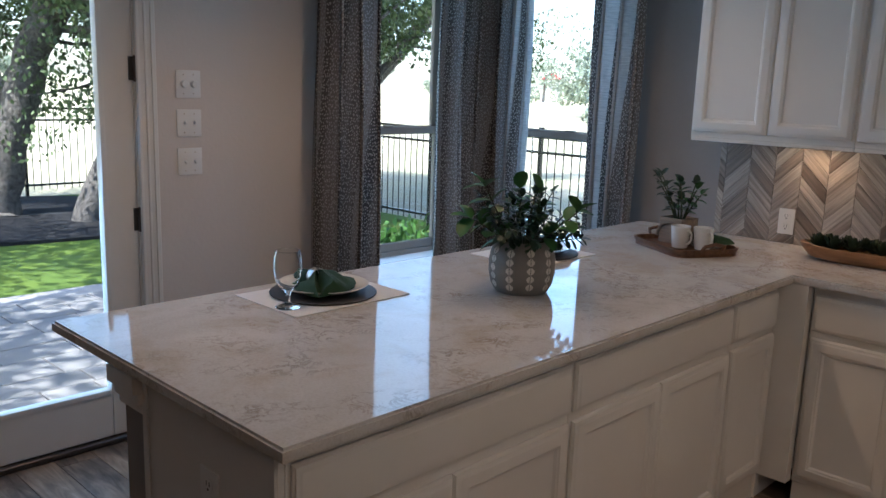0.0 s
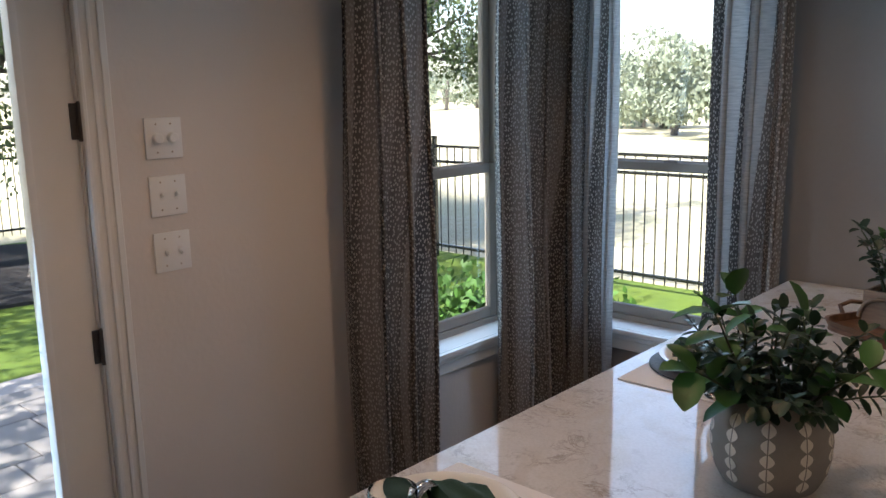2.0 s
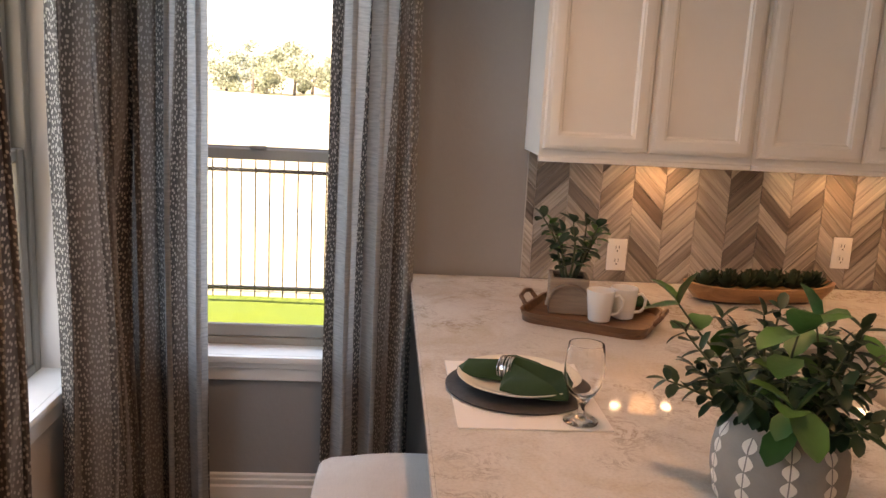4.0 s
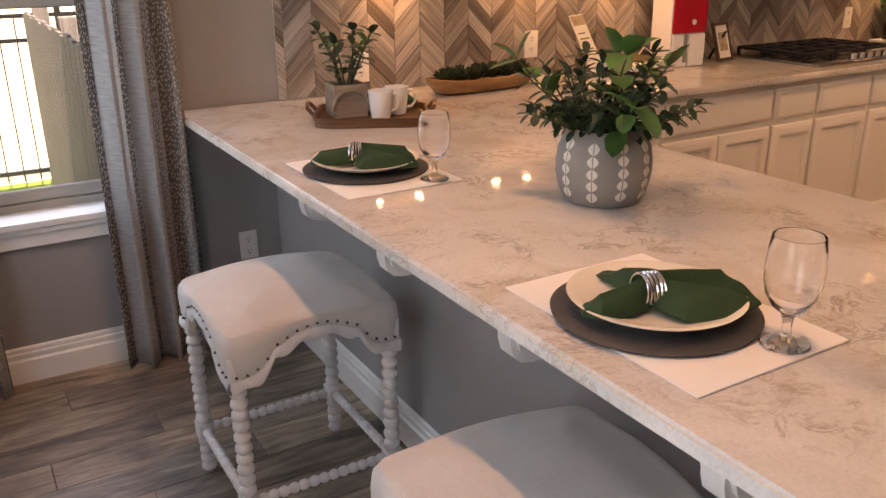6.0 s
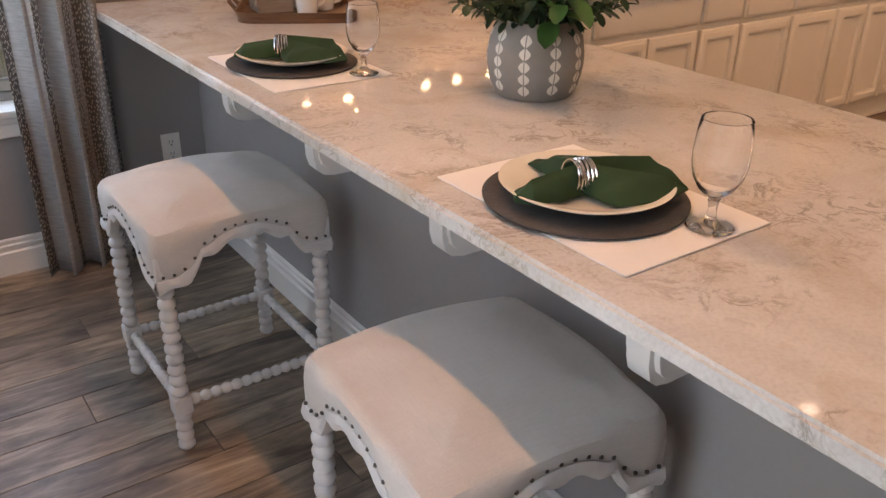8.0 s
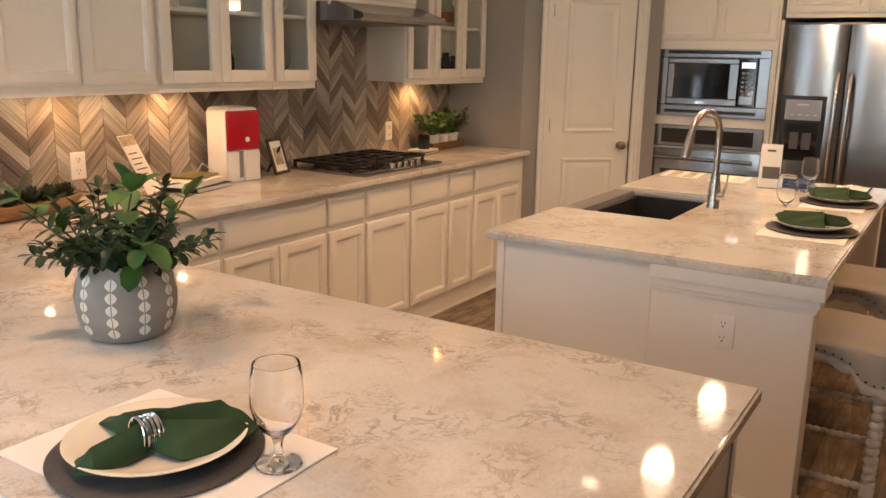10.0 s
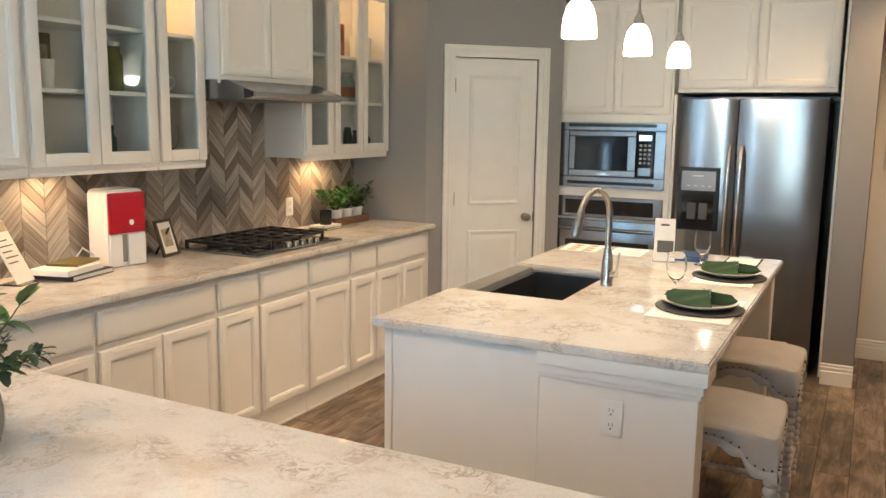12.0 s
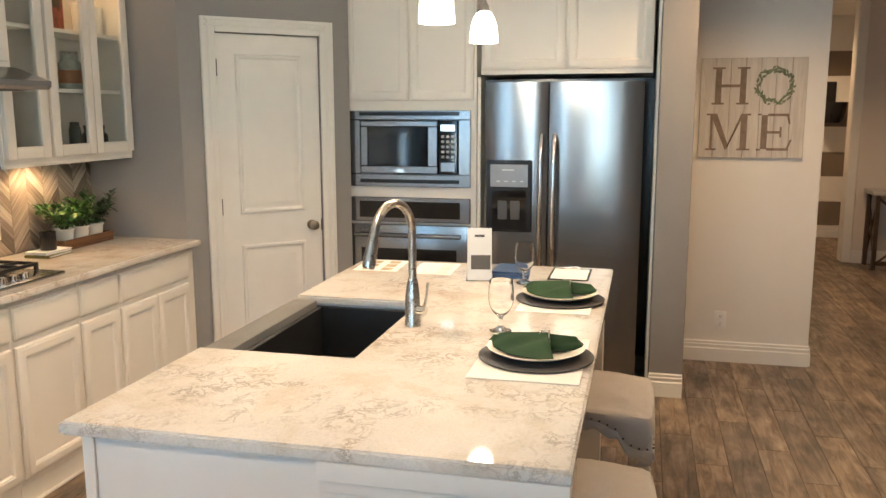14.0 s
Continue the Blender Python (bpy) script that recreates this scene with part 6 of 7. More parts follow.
def picture_frame(x, y, turn, w=0.14, h=0.19, lean=-17):
    t = thing("picture_frame", x, y, CT, "small dark framed print leaning on an easel back", "picture frame")
    b = bmesh.new()
    for a in ((-w / 2, 0, 0, -w / 2 + 0.016, 0.014, h), (w / 2 - 0.016, 0, 0, w / 2, 0.014, h), (-w / 2 + 0.016, 0, 0, w / 2 - 0.016, 0.014, 0.016), (-w / 2 + 0.016, 0, h - 0.016, w / 2 - 0.016, 0.014, h)):
        box(b, *a, bevel=0.002)
    m_ = pose(0, 0, 0.003, lean)
    fr_ = part("frame", b, FRAME_WOOD, t, m=m_)
    part("mount", boxed(-w / 2 + 0.015, 0.004, 0.015, w / 2 - 0.015, 0.009, h - 0.015), PAPER, fr_)
    part("print", boxed(-w / 4, 0.0025, 0.05, w / 4, 0.0038, h - 0.05), INK_TAN, fr_)
    part("easel_leg", tube([(0, 0.02, h * 0.75), (0, 0.1, 0.004)], 0.006, 6), BLACK, t)
    t.matrix_basis = pose(x, y, CT + 0.0005, 0, 0, turn)


picture_frame(1.33, 3.88, 12)


def book(x, y, z, w, d, h, cover, turn, label):
    t = thing("book", x, y, z, label, "book")
    b = boxed(-w / 2, -d / 2, 0, w / 2, d / 2, 0.003, bevel=0.001)
    box(b, -w / 2, -d / 2, h - 0.003, w / 2, d / 2, h, bevel=0.001)
    box(b, -w / 2, -d / 2, 0.003, -w / 2 + 0.004, d / 2, h - 0.003)
    part("cover", b, cover, t)
    part("pages", boxed(-w / 2 + 0.0042, -d / 2 + 0.005, 0.0032, w / 2 - 0.005, d / 2 - 0.005, h - 0.0032), PAPER, t)
    t.matrix_basis = pose(x, y, z, 0, 0, turn)
    return t


book(0.73, 3.86, CT + 0.0004, 0.27, 0.20, 0.022, BOOK_BLACK, 12, "thick black hardback book lying on the worktop")
book(0.70, 3.87, CT + 0.023, 0.26, 0.19, 0.024, PAPER, 16, "white cookbook lying on a black book")
book(0.76, 3.90, CT + 0.0475, 0.20, 0.14, 0.010, BOOK_OLIVE, 22, "thin olive booklet on a white cookbook")
t = thing("sign_holder", 0.50, 3.86, CT, "slanted acrylic holder with a printed card", "sign holder")
c = part("card", boxed(-0.06, 0, 0.01, 0.06, 0.004, 0.29), PAPER, t, m=pose(0, 0, 0, -28))
part("card_header", boxed(-0.055, -0.002, 0.24, 0.055, -0.0004, 0.285), INK_TAN, c)
for k in range(5):
    part("print_line", boxed(-0.045, -0.0018, 0.20 - k * 0.025, 0.02 + 0.02 * (k % 2), -0.0004, 0.205 - k * 0.025), INK, c)
part("foot", boxed(-0.06, -0.01, 0, 0.06, 0.09, 0.004, bevel=0.001), ACRYLIC, t)
t.matrix_basis = pose(0.50, 3.86, CT + 0.0004, 0, 0, 22)

# trio of potted herbs, candle, booklets
t = thing("herb_tray", 2.95, 3.93, CT, "reddish brown wooden tray holding potted herbs", "tray")
b = boxed(-0.2, -0.06, 0, 0.2, 0.06, 0.012, bevel=0.002)
for a in ((-0.2, -0.06, 0.0122, 0.2, -0.05, 0.05), (-0.2, 0.05, 0.0122, 0.2, 0.06, 0.05), (-0.2, -0.05, 0.0122, -0.19, 0.05, 0.05), (0.19, -0.05, 0.0122, 0.2, 0.05, 0.05)):
    box(b, *a, bevel=0.002)
part("crate", b, WOOD_TRAY, t)
for k, xx in enumerate((-0.12, 0.0, 0.12)):
    s = thing("herb_pot", 2.95 + xx, 3.93, CT + 0.0128, "green herb in a small white pot with a label", "plant", "herb pots")
    part("pot", lathe([(0, 0), (0.038, 0), (0.046, 0.075), (0.05, 0.08), (0.05, 0.09), (0.046, 0.09), (0.042, 0.08), (0, 0.07)], 26), PORCELAIN, s)
    part("soil", lathe([(0, 0.076), (0.041, 0.076), (0, 0.084)], 14), SOIL, s)
    for j in range(15):
        a = j * 2.4
        sprig(s, (0.012 * math.cos(a), 0.012 * math.sin(a), 0.08), (0.55 * math.cos(a), 0.55 * math.sin(a), 1), rnd.uniform(0.10, 0.19), rnd, 0.044 if k else 0.042, 0.013 if k == 1 else 0.026, 5, LEAF_LIGHT if k < 2 else LEAF)
    part("label_stick", box(boxed(0.018, -0.043, 0.07, 0.021, -0.041, 0.15), 0.0, -0.0445, 0.13, 0.04, -0.0412, 0.158), BLACK, s) if k else None
t = thing("candle_jar", 2.62, 3.86, CT + 0.0285, "black glass candle jar on booklets", "candle")
part("jar", lathe([(0, 0), (0.036, 0), (0.038, 0.004), (0.038, 0.088), (0.036, 0.09), (0.034, 0.088), (0.034, 0.06), (0, 0.06)], 24), BLACK, t)
book(2.62, 3.86, CT + 0.0004, 0.19, 0.13, 0.014, BOOK_OLIVE, 4, "patterned booklet lying on the worktop")
book(2.63, 3.865, CT + 0.0148, 0.18, 0.12, 0.013, PAPER, -3, "pale booklet under a candle jar")

# ---- outlets and switches ----


def outlet(m, label="white duplex outlet with cover plate"):
    t = thing("outlet", 0, 0, 0, label, "outlet", "outlets")
    part("cover", boxed(-0.036, -0.006, -0.058, 0.036, -0.0004, 0.058, bevel=0.003, seg=2), PLASTIC_W, t)
    for z in (-0.024, 0.024):
        s = part("socket", lathe([(0, 0), (0.0165, 0), (0.0165, 0.0018), (0, 0.0018)], 20, pose(0, -0.0061, z, 90)), PLASTIC_W, t)
        for xx in (-0.006, 0.006):
            part("slot", boxed(xx - 0.001, -0.0088, z - 0.002, xx + 0.001, -0.0081, z + 0.009), INK, s)
        part("slot", boxed(-0.0025, -0.0088, z - 0.012, 0.0025, -0.0081, z - 0.007), INK, s)
    t.matrix_basis = m
    return t


ot = outlet(pose(-0.575, N - 0.0115, 1.013))
for m in (pose(0.26, N - 0.0115, 1.05), pose(2.50, N - 0.0115, 1.055), pose(-1.09, N, 0.36), pose(-0.565, 1.187 - 0.001 - 0.016, 0.70), pose(0.755, 1.452, 0.69, 0, 0, -90), pose(E_HOME, 0.53, 0.275, 0, 0, -90)):
    copy_thing(ot, m)
for z0, kind in ((1.526, "dimmer"), (1.361, "toggle"), (1.197, "toggle")):
    t = thing("light_switch", W, 2.155, z0, "white double %s switch plate on the wall" % kind, "switch", "light switches")
    part("cover", boxed(0.0004, -0.0575, -0.058, 0.0065, 0.0575, 0.058, bevel=0.003, seg=2), PLASTIC_W, t)
    for yy in (-0.023, 0.023):
        if kind == "dimmer":
            part("dimmer_knob", lathe([(0, 0.0066), (0.0155, 0.0066), (0.0145, 0.022), (0.012, 0.024), (0, 0.024)], 18, pose(0, yy, 0, 0, 90)), PLASTIC_W, t)
        else:
            part("toggle", turned(boxed(-0.002, -0.0045, -0.006, 0.016, 0.0045, 0.006, bevel=0.002), pose(0.006, yy, 0.0, 0, -25 if z0 > 1.2 else 25)), PLASTIC_W, t)
            part("toggle_slot", boxed(0.0066, yy - 0.006, -0.013, 0.0072, yy + 0.006, 0.013), TRIM, t)
        for zz in (-0.04, 0.04):
            part("screw", lathe([(0, 0.0066), (0.0028, 0.0066), (0.002, 0.0076), (0, 0.0078)], 8, pose(0, yy, zz, 0, 90)), INK_TAN, t)

# ---- wooden wall sign ----
SY0, SZ0, SW, SH = 0.722, 1.318, 0.615, 0.605
t = thing("wall_sign", E_HOME, SY0, SZ0, "whitewashed plank sign with brown letters and wreath", "sign")
for k in range(7):
    w_ = SW / 7
    part("sign_board", boxed(-0.022, -(k + 1) * w_ + 0.001, 0, -0.003, -k * w_ - 0.001, SH, bevel=0.0015), SIGN_WOOD, t)


def strokes(name, polys, u0, z0, s):
    """A flat letter built from outlines in a unit box, u to the right."""
    b = bmesh.new()
    for k, poly in enumerate(polys):
        prism([(u0 + u * s, z0 + z * s) for u, z in poly], 0.0222, 0.0236 + 0.0003 * k, b)
    turned(b, Matrix(((0, 0, -1, 0), (-1, 0, 0, 0), (0, 1, 0, 0), (0, 0, 0, 1))))
    bmesh.ops.recalc_face_normals(b, faces=b.faces)
    part(name, b, LETTER, t)


def bar(u0, z0, u1, z1):
    return [(u0, z0), (u1, z0), (u1, z1), (u0, z1)]


LH = 0.225
strokes("letter_h", [bar(0.08, 0.04, 0.24, 0.96), bar(0.72, 0.04, 0.88, 0.96), bar(0.24, 0.46, 0.72, 0.54), bar(0, 0, 0.32, 0.05), bar(0, 0.95, 0.32, 1), bar(0.64, 0, 0.96, 0.05), bar(0.64, 0.95, 0.96, 1)], 0.07, 0.325, LH)
strokes("letter_m", [bar(0.10, 0.04, 0.17, 0.96), bar(0.90, 0.04, 1.07, 0.96), [(0.10, 0.98), (0.28, 0.98), (0.60, 0.12), (0.52, 0.0)], [(0.52, 0.0), (0.58, 0.1), (0.90, 0.98), (0.98, 0.98)], bar(0, 0, 0.28, 0.05), bar(0, 0.95, 0.28, 1), bar(0.82, 0, 1.16, 0.05), bar(0.92, 0.95, 1.16, 1)], 0.045, 0.045, LH)
strokes("letter_e", [bar(0.10, 0.04, 0.26, 0.96), bar(0.26, 0.93, 0.80, 1), bar(0.26, 0, 0.82, 0.07), bar(0.26, 0.46, 0.62, 0.53), bar(0.58, 0.36, 0.63, 0.64), [(0.74, 0.93), (0.80, 0.93), (0.84, 0.72), (0.80, 0.72)], [(0.76, 0.07), (0.82, 0.07), (0.90, 0.3), (0.85, 0.3)], bar(0, 0, 0.1, 0.05), bar(0, 0.95, 0.1, 1)], 0.345, 0.045, LH)
rnd2 = random.Random(9)
SAGE = plain("painted_sage", (0.15, 0.18, 0.11), 0.75, spread=0.4, scale=30)
b = bmesh.new()
for k in range(120):
    a = 2 * math.pi * k / 120
    r = 0.098 + rnd2.uniform(-0.015, 0.015)
    c = Vector((0.433 + r * math.cos(a), 0.437 + r * math.sin(a)))
    th = a + math.pi / 2 + rnd2.choice((-0.7, 0.7, 0.2))
    dx, dz = math.cos(th), math.sin(th)
    L_, w_ = rnd2.uniform(0.024, 0.040), 0.0066
    prism([(c.x - dx * L_ / 2, c.y - dz * L_ / 2), (c.x + dz * w_, c.y - dx * w_), (c.x + dx * L_ / 2, c.y + dz * L_ / 2), (c.x - dz * w_, c.y + dx * w_)], 0.0222, 0.0228 + 0.00012 * (k % 7), b)
turned(b, Matrix(((0, 0, -1, 0), (-1, 0, 0, 0), (0, 1, 0, 0), (0, 0, 0, 1))))
bmesh.ops.recalc_face_normals(b, faces=b.faces)
part("wreath", b, SAGE, t, "painted sage green leaf wreath")

# ---- lamps as seen ----
for x, y in PENDANTS:
    t = thing("pendant_light", x, y, 1.905, "lit opal glass pendant on a nickel rod", "pendant light", "island pendants")
    s = part("shade", lathe([(0.062, 0.0), (0.0625, 0.02), (0.058, 0.07), (0.047, 0.105), (0.034, 0.125), (0.022, 0.132), (0.021, 0.128), (0.032, 0.12), (0.045, 0.1), (0.055, 0.068), (0.0592, 0.02), (0.0588, 0.0), (0.062, 0.0)], 32), SHADE, t)
    s.visible_shadow = False
    part("socket_cap", lathe([(0, 0.133), (0.024, 0.133), (0.022, 0.155), (0.012, 0.175), (0.007, 0.19), (0, 0.19)], 20), NICKEL, t)
    part("rod", tube([(0, 0, 0.188), (0, 0, TOP - 1.905 - 0.025)], 0.006, 10), NICKEL, t)
    part("canopy", lathe([(0, TOP - 1.93), (0.06, TOP - 1.925), (0.06, TOP - 1.906), (0, TOP - 1.906)], 24), NICKEL, t)
# fittings for the real cans and for the four added fill lights
for x, y in CANS_AND_FILL:
    t = thing("recessed_light", x, y, TOP, "white round recessed ceiling light, lit; some are added fill", "ceiling light", "recessed lights")
    part("trim_ring", lathe([(0.0425, -0.0004), (0.092, -0.0004), (0.09, -0.006), (0.046, -0.009), (0.0425, -0.0004)], 28), PLASTIC_W, t)
    part("lens", lathe([(0, -0.003), (0.042, -0.003), (0.042, -0.0006), (0, -0.0006)], 24), CAN_LED, t)
for x in PUCKS:
    t = thing("under_cabinet_light", x, 3.985, UZ, "small warm puck light under the cabinet, lit", "under-cabinet light", "under-cabinet lights")
    part("housing", lathe([(0, -0.0003), (0.032, -0.0003), (0.032, -0.012), (0.024, -0.014), (0, -0.014)], 20), PLASTIC_W, t)
    part("lens", lathe([(0, -0.0142), (0.018, -0.0142), (0.014, -0.0165), (0, -0.0168)], 16), LED, t)

# ---- island worktop things ----
for x, y, w, d, a, lab in ((2.73, 2.19, 0.26, 0.20, 3, "printed white sheet with tan drawings"), (2.71, 1.93, 0.26, 0.18, 2, "white printed sheet lying on the island")):
    t = thing("paper_sheet", x, y, CT + 0.0006, lab, "paper")
    part("sheet", boxed(-w / 2, -d / 2, 0, w / 2, d / 2, 0.0012), PAPER, t)
    for k in range(6 if w > 0.2 and y > 2 else 3):
        u, v = -0.08 + 0.08 * (k % 3), -0.045 + 0.085 * (k // 3)
        part("print_block", boxed(u - 0.03, v - 0.025, 0.0013, u + 0.03, v + 0.025, 0.0017), INK_TAN if y > 2 else PALE_PRINT, t)
    t.matrix_basis = pose(x, y, CT + 0.0006, 0, 0, a)
t = thing("brochure_holder", 2.49, 1.69, CT + 0.0006, "clear acrylic stand with an upright brochure", "brochure stand")
hold = part("stand", box(boxed(-0.055, -0.004, 0.0, 0.055, -0.001, 0.225), -0.055, -0.001, 0, 0.055, 0.07, 0.003), ACRYLIC, t)
c = part("brochure", boxed(-0.05, -0.0072, 0.004, 0.05, -0.0044, 0.222), PAPER, t)
part("photo", boxed(-0.035, -0.0084, 0.05, 0.045, -0.0074, 0.11), INK, c)
part("heading", boxed(-0.02, -0.0084, 0.185, 0.02, -0.0074, 0.195), INK, c)
t.matrix_basis = pose(2.49, 1.69, CT + 0.0006, 0, 0, -78)
book(2.66, 1.58, CT + 0.0004, 0.20, 0.15, 0.018, BOOK_BLUE, 5, "blue patterned paperback on the island")
book(2.66, 1.585, CT + 0.019, 0.19, 0.14, 0.010, BOOK_BLUE, -4, "blue and red paperback on top of another")
t = thing("clipboard", 2.71, 1.335, CT + 0.0006, "dark clipboard with a blank white sheet", "clipboard")
part("board", boxed(-0.13, -0.085, 0, 0.13, 0.085, 0.004, bevel=0.001), BLACK, t)
part("sheet", boxed(-0.12, -0.075, 0.0042, 0.10, 0.075, 0.0052), PAPER, t)
part("clip", boxed(0.095, -0.035, 0.0053, 0.128, 0.035, 0.013, bevel=0.003), CHROME, t)

# ---- things on the glass cabinet shelves ----
def jar(x, y, z, r, h, mat, label, lid=None):
    t = thing("jar", x, y, z, label, "jar")
    part("body", lathe([(0, 0), (r * 0.9, 0), (r, 0.006), (r, h * 0.75), (r * 0.75, h * 0.88), (r * 0.75, h), (0, h)], 22), mat, t)
    if lid:
        part("lid", lathe([(0, h + 0.0003), (r * 0.8, h + 0.0003), (r * 0.8, h + 0.02), (0, h + 0.022)], 20), lid, t)
    return t


JAR_GREEN = plain("olive_preserve", (0.10, 0.11, 0.02), 0.15, spread=0.4, scale=30)
JAR_GLASS = plain("pebbled_jar", (0.42, 0.39, 0.33), 0.2, spread=0.4, scale=60, bump=0.4)
TEAL = plain("dark_green_glaze", (0.012, 0.035, 0.03), 0.15)
s0, s1, s2 = UZ + 0.0205, 1.7195, 2.0045
jar(0.60, 3.93, s0, 0.045, 0.17, JAR_GLASS, "pebbled clear glass jar on a shelf", NICKEL)
jar(0.98, 3.92, s0, 0.05, 0.15, TEAL, "dark green glazed canister on a shelf", TEAL)
jar(1.02, 3.91, s1, 0.055, 0.20, JAR_GREEN, "jar of olive green preserves on a shelf", NICKEL)
for x, y, z in ((0.575, 3.90, s1), (0.68, 3.92, s1)):
    t = thing("tumbler", x, y, z, "white ceramic tumbler on a cabinet shelf", "tumbler", "tumblers")
    part("cup", lathe([(0, 0), (0.038, 0), (0.045, 0.12), (0.043, 0.121), (0.036, 0.005), (0, 0.004)], 24), PORCELAIN, t)
for x, c, h in ((0.56, BOOK_OLIVE, 0.22), (0.72, BOOK_OLIVE, 0.24)):
    t = thing("cookbook", x, 4.01, s1, "cookbook standing upright at the back of a shelf", "book")
    part("cover", boxed(-0.07, 0, 0, 0.07, 0.022, h, bevel=0.002), c, t)
    part("cover_print", boxed(-0.05, -0.0015, 0.06, 0.05, -0.0002, h - 0.05), INK_TAN, t)
copy_thing(mg, pose(1.31, 3.90, s1, 0, 0, -30))
for x in (1.27, 1.36):
    gl = copy_thing(bpy.data.objects["water_goblet"], pose(x, 3.90, s0))
jar(2.75, 3.90, s0, 0.045, 0.13, TEAL, "dark glazed canister on a shelf", TEAL)
jar(3.10, 3.91, s0, 0.068, 0.12, BLACK, "black lidded canister on a shelf", BLACK)
jar(2.93, 3.90, s0, 0.03, 0.16, TEAL, "slender dark green bottle on a shelf", None)
t = jar(2.94, 3.91, s1, 0.055, 0.17, plain("pale_green_glass", (0.40, 0.43, 0.36), 0.15, spread=0.3, scale=40, bump=0.3), "pale green glass jar with an orange label", NICKEL)
part("jar_label", lathe([(0.0552, 0.03), (0.0562, 0.031), (0.0562, 0.095), (0.0552, 0.096)], 22), plain("orange_label", (0.36, 0.13, 0.04), 0.5, spread=0.6, scale=45), t)
jar(2.70, 3.90, s1, 0.04, 0.14, JAR_GLASS, "pebbled glass jar on a shelf", NICKEL)
jar(2.40, 3.90, s0, 0.035, 0.09, BRONZE, "small bronze canister on a shelf", None)
for x in (2.70, 3.08, 3.19):
    t = thing("tumbler", x, 3.93, s2, "white ceramic tumbler on a cabinet shelf", "tumbler", "tumblers")
    part("cup", lathe([(0, 0), (0.038, 0), (0.045, 0.15), (0.043, 0.151), (0.036, 0.005), (0, 0.004)], 24), PORCELAIN, t)
t = thing("cookbook", 2.90, 3.95, s2, "red and brown cookbook standing on a shelf", "book")
part("cover", boxed(-0.075, 0, 0, 0.075, 0.02, 0.22, bevel=0.002), plain("printed_cover", (0.26, 0.06, 0.03), 0.35, spread=0.8, scale=38), t)
part("cover_print", boxed(-0.05, -0.0015, 0.12, 0.05, -0.0002, 0.19), FRAME_WOOD, t)

# ---- hallway ----
t = thing("console_table", 8.42, -1.55, 0, "dark console table with crossed side bars and stone top", "table")
part("tabletop", boxed(-0.2, -0.55, 0.76, 0.2, 0.35, 0.80, bevel=0.004), plain("pale_stone_top", (0.5, 0.5, 0.5), 0.3), t)
for xx in (-0.17, 0.17):
    for yy in (-0.5, 0.3):
        part("leg", boxed(xx - 0.02, yy - 0.02, 0, xx + 0.02, yy + 0.02, 0.76), FRAME_WOOD, t)
for a, c in (((-0.17, 0.3, 0.05), (0.17, 0.3, 0.74)), ((0.17, 0.3, 0.05), (-0.17, 0.3, 0.74)), ((-0.17, -0.5, 0.05), (-0.17, 0.3, 0.74)), ((-0.17, 0.3, 0.05), (-0.17, -0.5, 0.74))):
    part("cross_bar", tube([a, c], 0.012, 6), FRAME_WOOD, t)
part("lower_rail", boxed(-0.19, -0.5, 0.05, -0.15, 0.3, 0.09), FRAME_WOOD, t)
t = thing("wall_planter", E_FAR - 0.006, -1.18, 1.45, "black metal wall planter on the striped wall", "planter")
part("pocket", lathe([(0, 0), (0.10, 0.0), (0.15, 0.12), (0.16, 0.25), (0.14, 0.25), (0, 0.2)], 20, pose(-0.165, 0, 0)), BLACK, t)
part("back_plate", boxed(-0.006, -0.06, 0, -0.001, 0.06, 0.5), BLACK, t)

# ---- patio stones ----
patio = bpy.data.objects["patio_base"]
cache = {}
rnd3 = random.Random(4)
ry, x = 0, W - DEEP - 0.01
sizes = (0.22, 0.33, 0.27)
while x > -5.58:
    w_ = sizes[ry % 3]
    y = -1.55 + 0.11 * (ry % 3)
    k = ry
    while y < 3.28:
        l_ = (0.33, 0.45, 0.28, 0.52)[k % 4]
        l_ = min(l_, 3.29 - y)
        if l_ > 0.06 and x - w_ > -5.62:
            key = (round(w_, 3), round(l_, 3))
            if key not in cache:
                cache[key] = mesh_of(boxed(0.004, 0.004, 0, w_ - 0.004, l_ - 0.004, 0.022, bevel=0.004), "paving_stone", PAVER, False)
            ob = new("paving_stone", cache[key])
            ob.parent, ob.matrix_basis = patio, pose(x - w_, y, GZ + 0.0302 + rnd3.uniform(0, 0.003))
        y += l_
        k += 1
    x -= w_
    ry += 1

# ---- floor planks ----
structure("floor", boxed(W - 0.001, S, -0.1, E_FAR, N, -0.004), FLOOR_GROUT, "grouted bed of the wood-look tile floor", "floor")
floor = bpy.data.objects["floor"]
PW, PL, GAP = 0.15, 0.92, 0.0025


def plank_mesh(length):
    return mesh_of(boxed(0, GAP / 2, -0.004, length - GAP, PW - GAP / 2, 0.0, bevel=0.0012), "plank", PLANK, False)


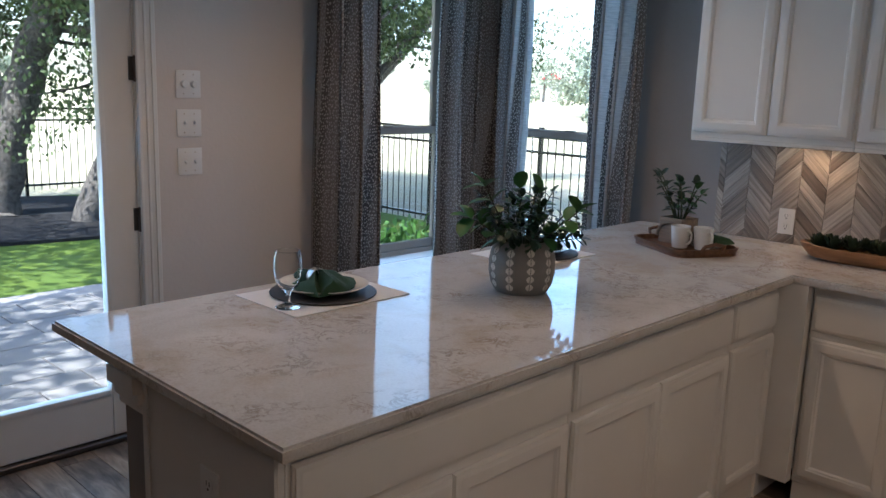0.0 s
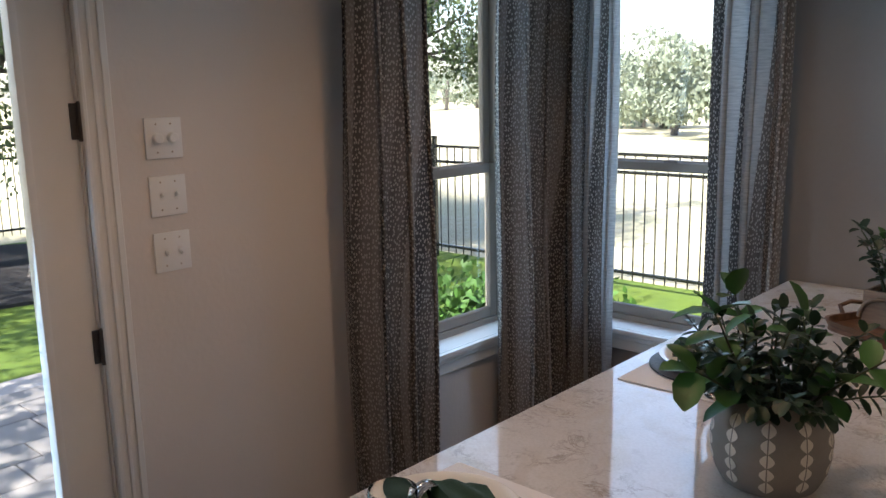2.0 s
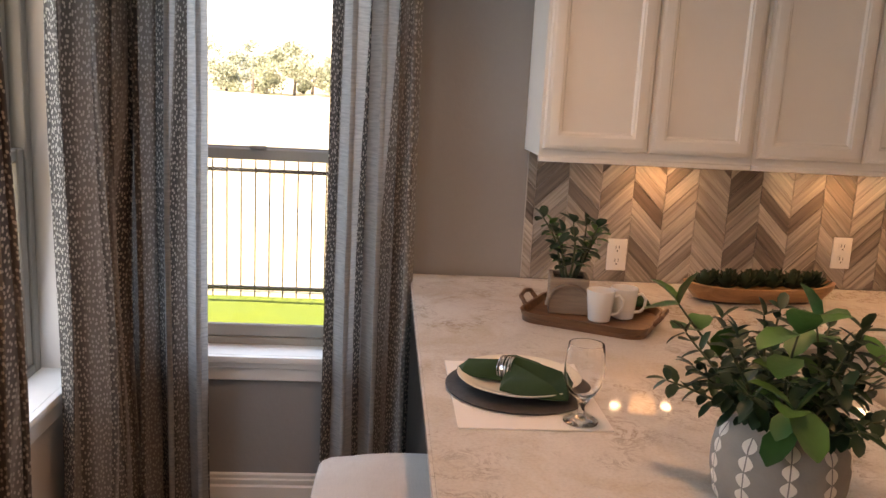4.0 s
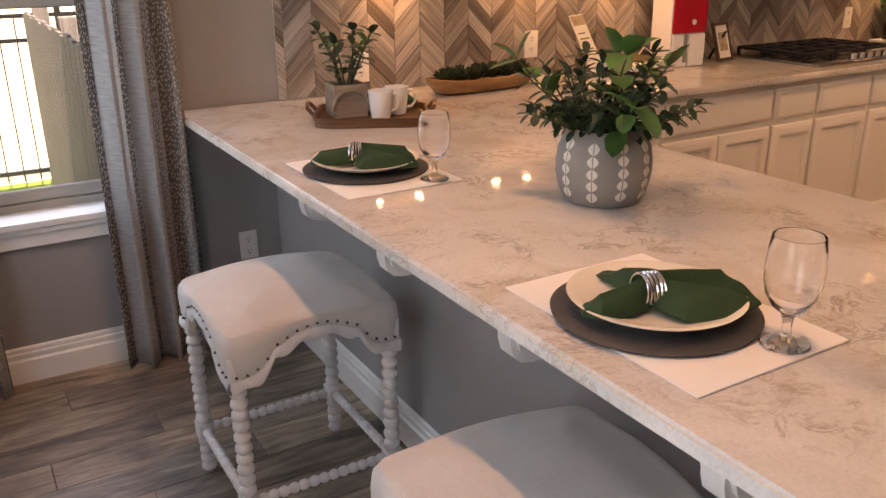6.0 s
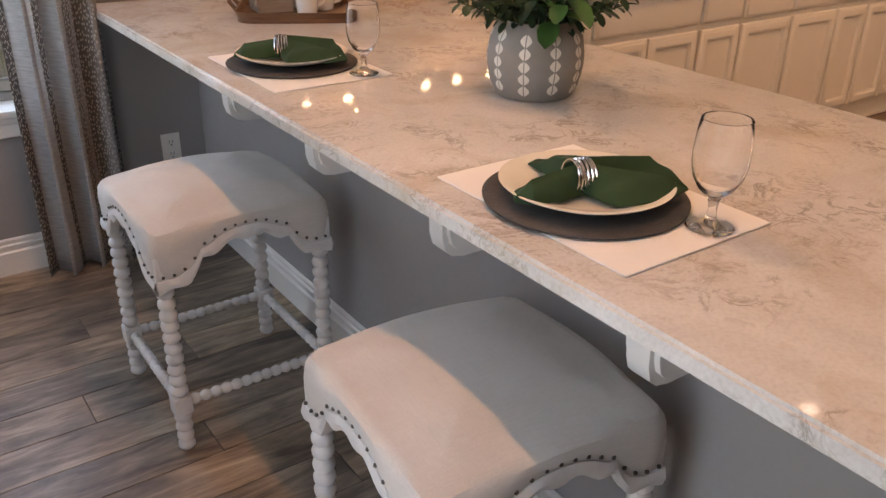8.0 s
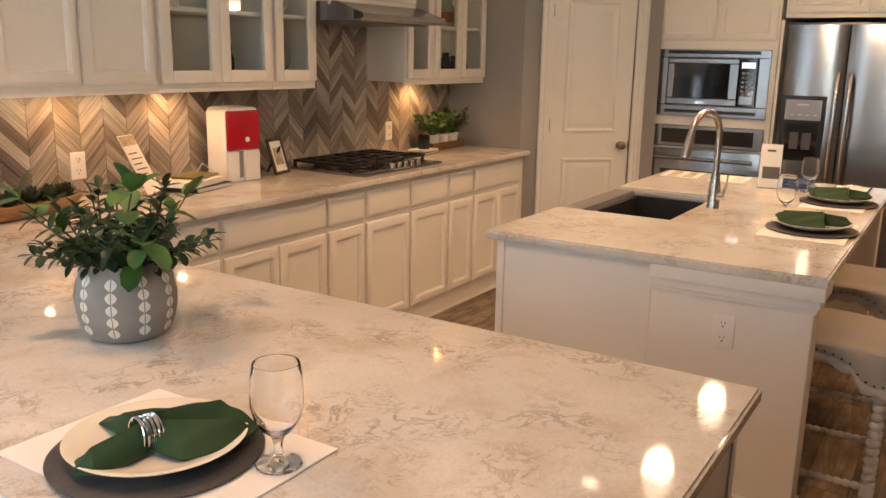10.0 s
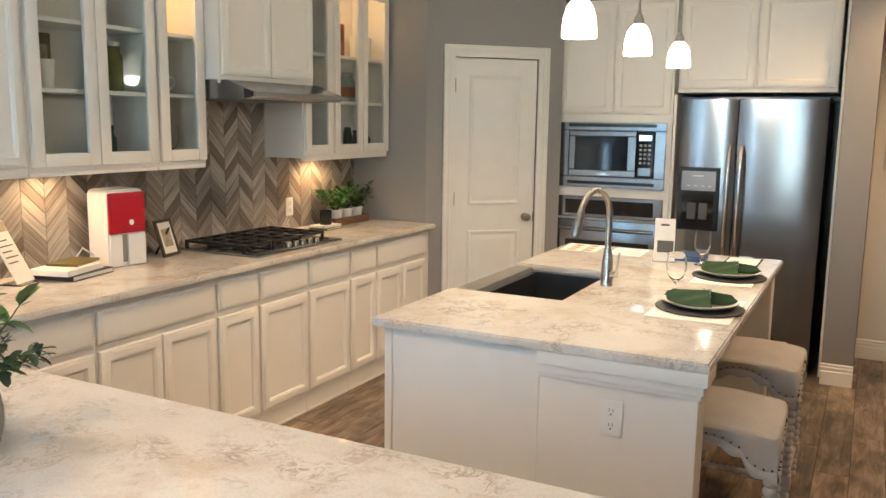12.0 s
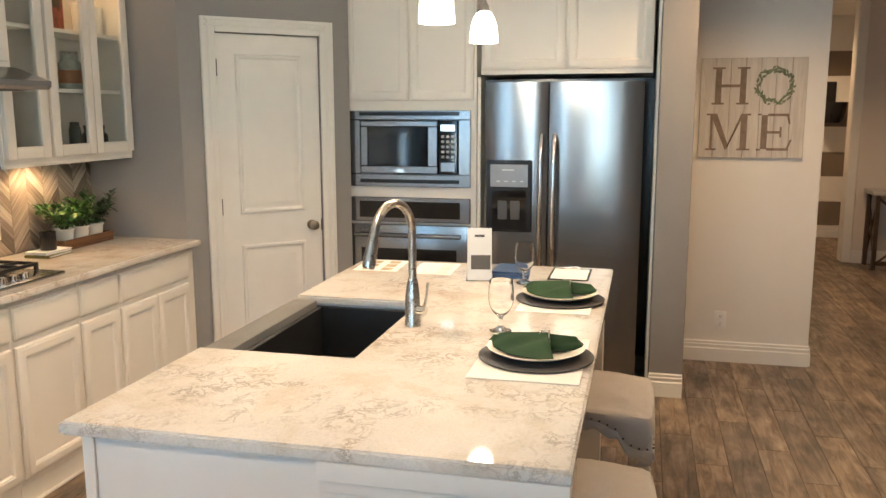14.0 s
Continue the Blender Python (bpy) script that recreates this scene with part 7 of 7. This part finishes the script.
full = plank_mesh(PL)
rest = bmesh.new()
near = 0
row, y = 0, N - 0.005 - PW
while y > S:
    x = W + 0.002 - ((row * 0.37) % 1.0) * PL
    while x < E_FAR:
        x0, x1 = max(x, W + 0.002), min(x + PL, E_FAR - 0.01)
        if x1 - x0 > 0.03:
            inside = x1 < 5.6 and y > -0.25 and not (-0.85 < x0 and x1 < -0.3 and 1.2 < y) and not (x0 > -0.3 and y > 3.55)
            if inside and near < 300:
                ob = new("plank", full if x1 - x0 > PL - 0.001 else plank_mesh(x1 - x0))
                ob.parent, near = floor, near + 1
                ob.location = (x0, y, 0)
            else:
                box(rest, x0, y + GAP / 2, -0.004, x1 - GAP, y + PW - GAP / 2, 0.0)
        x += PL
    row, y = row + 1, y - PW
far = part("far_planks", rest, PLANK_FAR, floor)
far["kind"] = "stuff"

# ---- chevron backsplash ----
t = tagged(new("backsplash"), "chevron backsplash of grey-brown wood-look tiles", "backsplash")
t.matrix_basis = pose(0, N, CT)
part("grout_bed", boxed(-0.918, -0.007, 0.0005, PX - 0.004, -0.0005, 1.79 - CT), GREY_TILE_GROUT, t)
CW, STEP, TH = 0.117, 0.066, 0.004


def clip(poly, z0, z1, swap=False):
    poly = [(b_, a_) for a_, b_ in poly] if swap else poly
    for lim, keep in ((z0, 1), (z1, -1)):
        out = []
        for (xa, za), (xb, zb) in zip(poly, poly[1:] + poly[:1]):
            ia, ib = (za - lim) * keep >= 0, (zb - lim) * keep >= 0
            if ia:
                out.append((xa, za))
            if ia != ib:
                k = (lim - za) / (zb - za)
                out.append((xa + (xb - xa) * k, lim))
        poly = out
        if len(poly) < 3:
            return []
    return [(b_, a_) for a_, b_ in poly] if swap else poly


shared = {}
count, rest = 0, {1: bmesh.new(), -1: bmesh.new()}
cw = CW
ncol = int((PX + 1.003) / CW) + 1
for c in range(ncol):
    x0 = -1.003 + c * cw
    up = -1 if c % 2 == 0 else 1
    xm = x0 + cw / 2
    high = (1.695 if 1.482 < xm < 2.29 else 1.372) - CT
    k = -3
    while k * STEP - cw < high:
        zc = k * STEP + STEP / 2 - 0.016
        g = 0.0011
        hx = cw / 2 - g
        quad = [(-hx, -up * hx - STEP / 2 + g * 1.4), (hx, up * hx - STEP / 2 + g * 1.4), (hx, up * hx + STEP / 2 - g * 1.4), (-hx, -up * hx + STEP / 2 - g * 1.4)]
        poly = clip([(x, z + zc) for x, z in quad], 0.001, high)
        k += 1
        if poly and (x0 < -0.916 or x0 + cw > PX - 0.005):
            poly = clip(poly, -0.916 - xm, PX - 0.005 - xm, True)
        if not poly:
            continue
        whole = len(poly) == 4 and x0 > -0.916 and x0 + cw < PX - 0.005 and abs(max(z for _, z in poly) - (zc + hx + STEP / 2 - g * 1.4)) < 1e-6 and abs(min(z for _, z in poly) - (zc - hx - STEP / 2 + g * 1.4)) < 1e-6
        ang = math.radians(45) * up
        ca, sa = math.cos(-ang), math.sin(-ang)
        key = up if whole else None
        if key not in shared or key is None:
            s = prism([(x * ca - (z - zc) * sa, x * sa + (z - zc) * ca) for x, z in poly], 0, TH)
            s = turned(s, Matrix(((1, 0, 0, 0), (0, 0, -1, 0), (0, 1, 0, 0), (0, 0, 0, 1))))
            bmesh.ops.recalc_face_normals(s, faces=s.faces)
            me = mesh_of(s, "tile", CHEVRON, False)
            shared[key] = me
        me = shared[key]
        m = pose(xm, -0.0071, zc, 0, -45 * up, 0)
        if count < 300:
            ob = new("tile", me)
            ob.parent, ob.matrix_basis, count = t, m, count + 1
        else:
            s = bmesh.new()
            s.from_mesh(me)
            join(rest[up], s, pose(0, 0, 0, 0, -45 * up, 0).inverted() @ m)
for up, bm in rest.items():
    far = part("far_tiles", bm, CHEVRON_FAR, t, m=pose(0, 0, 0, 0, -45 * up, 0))
    far["kind"] = "stuff"
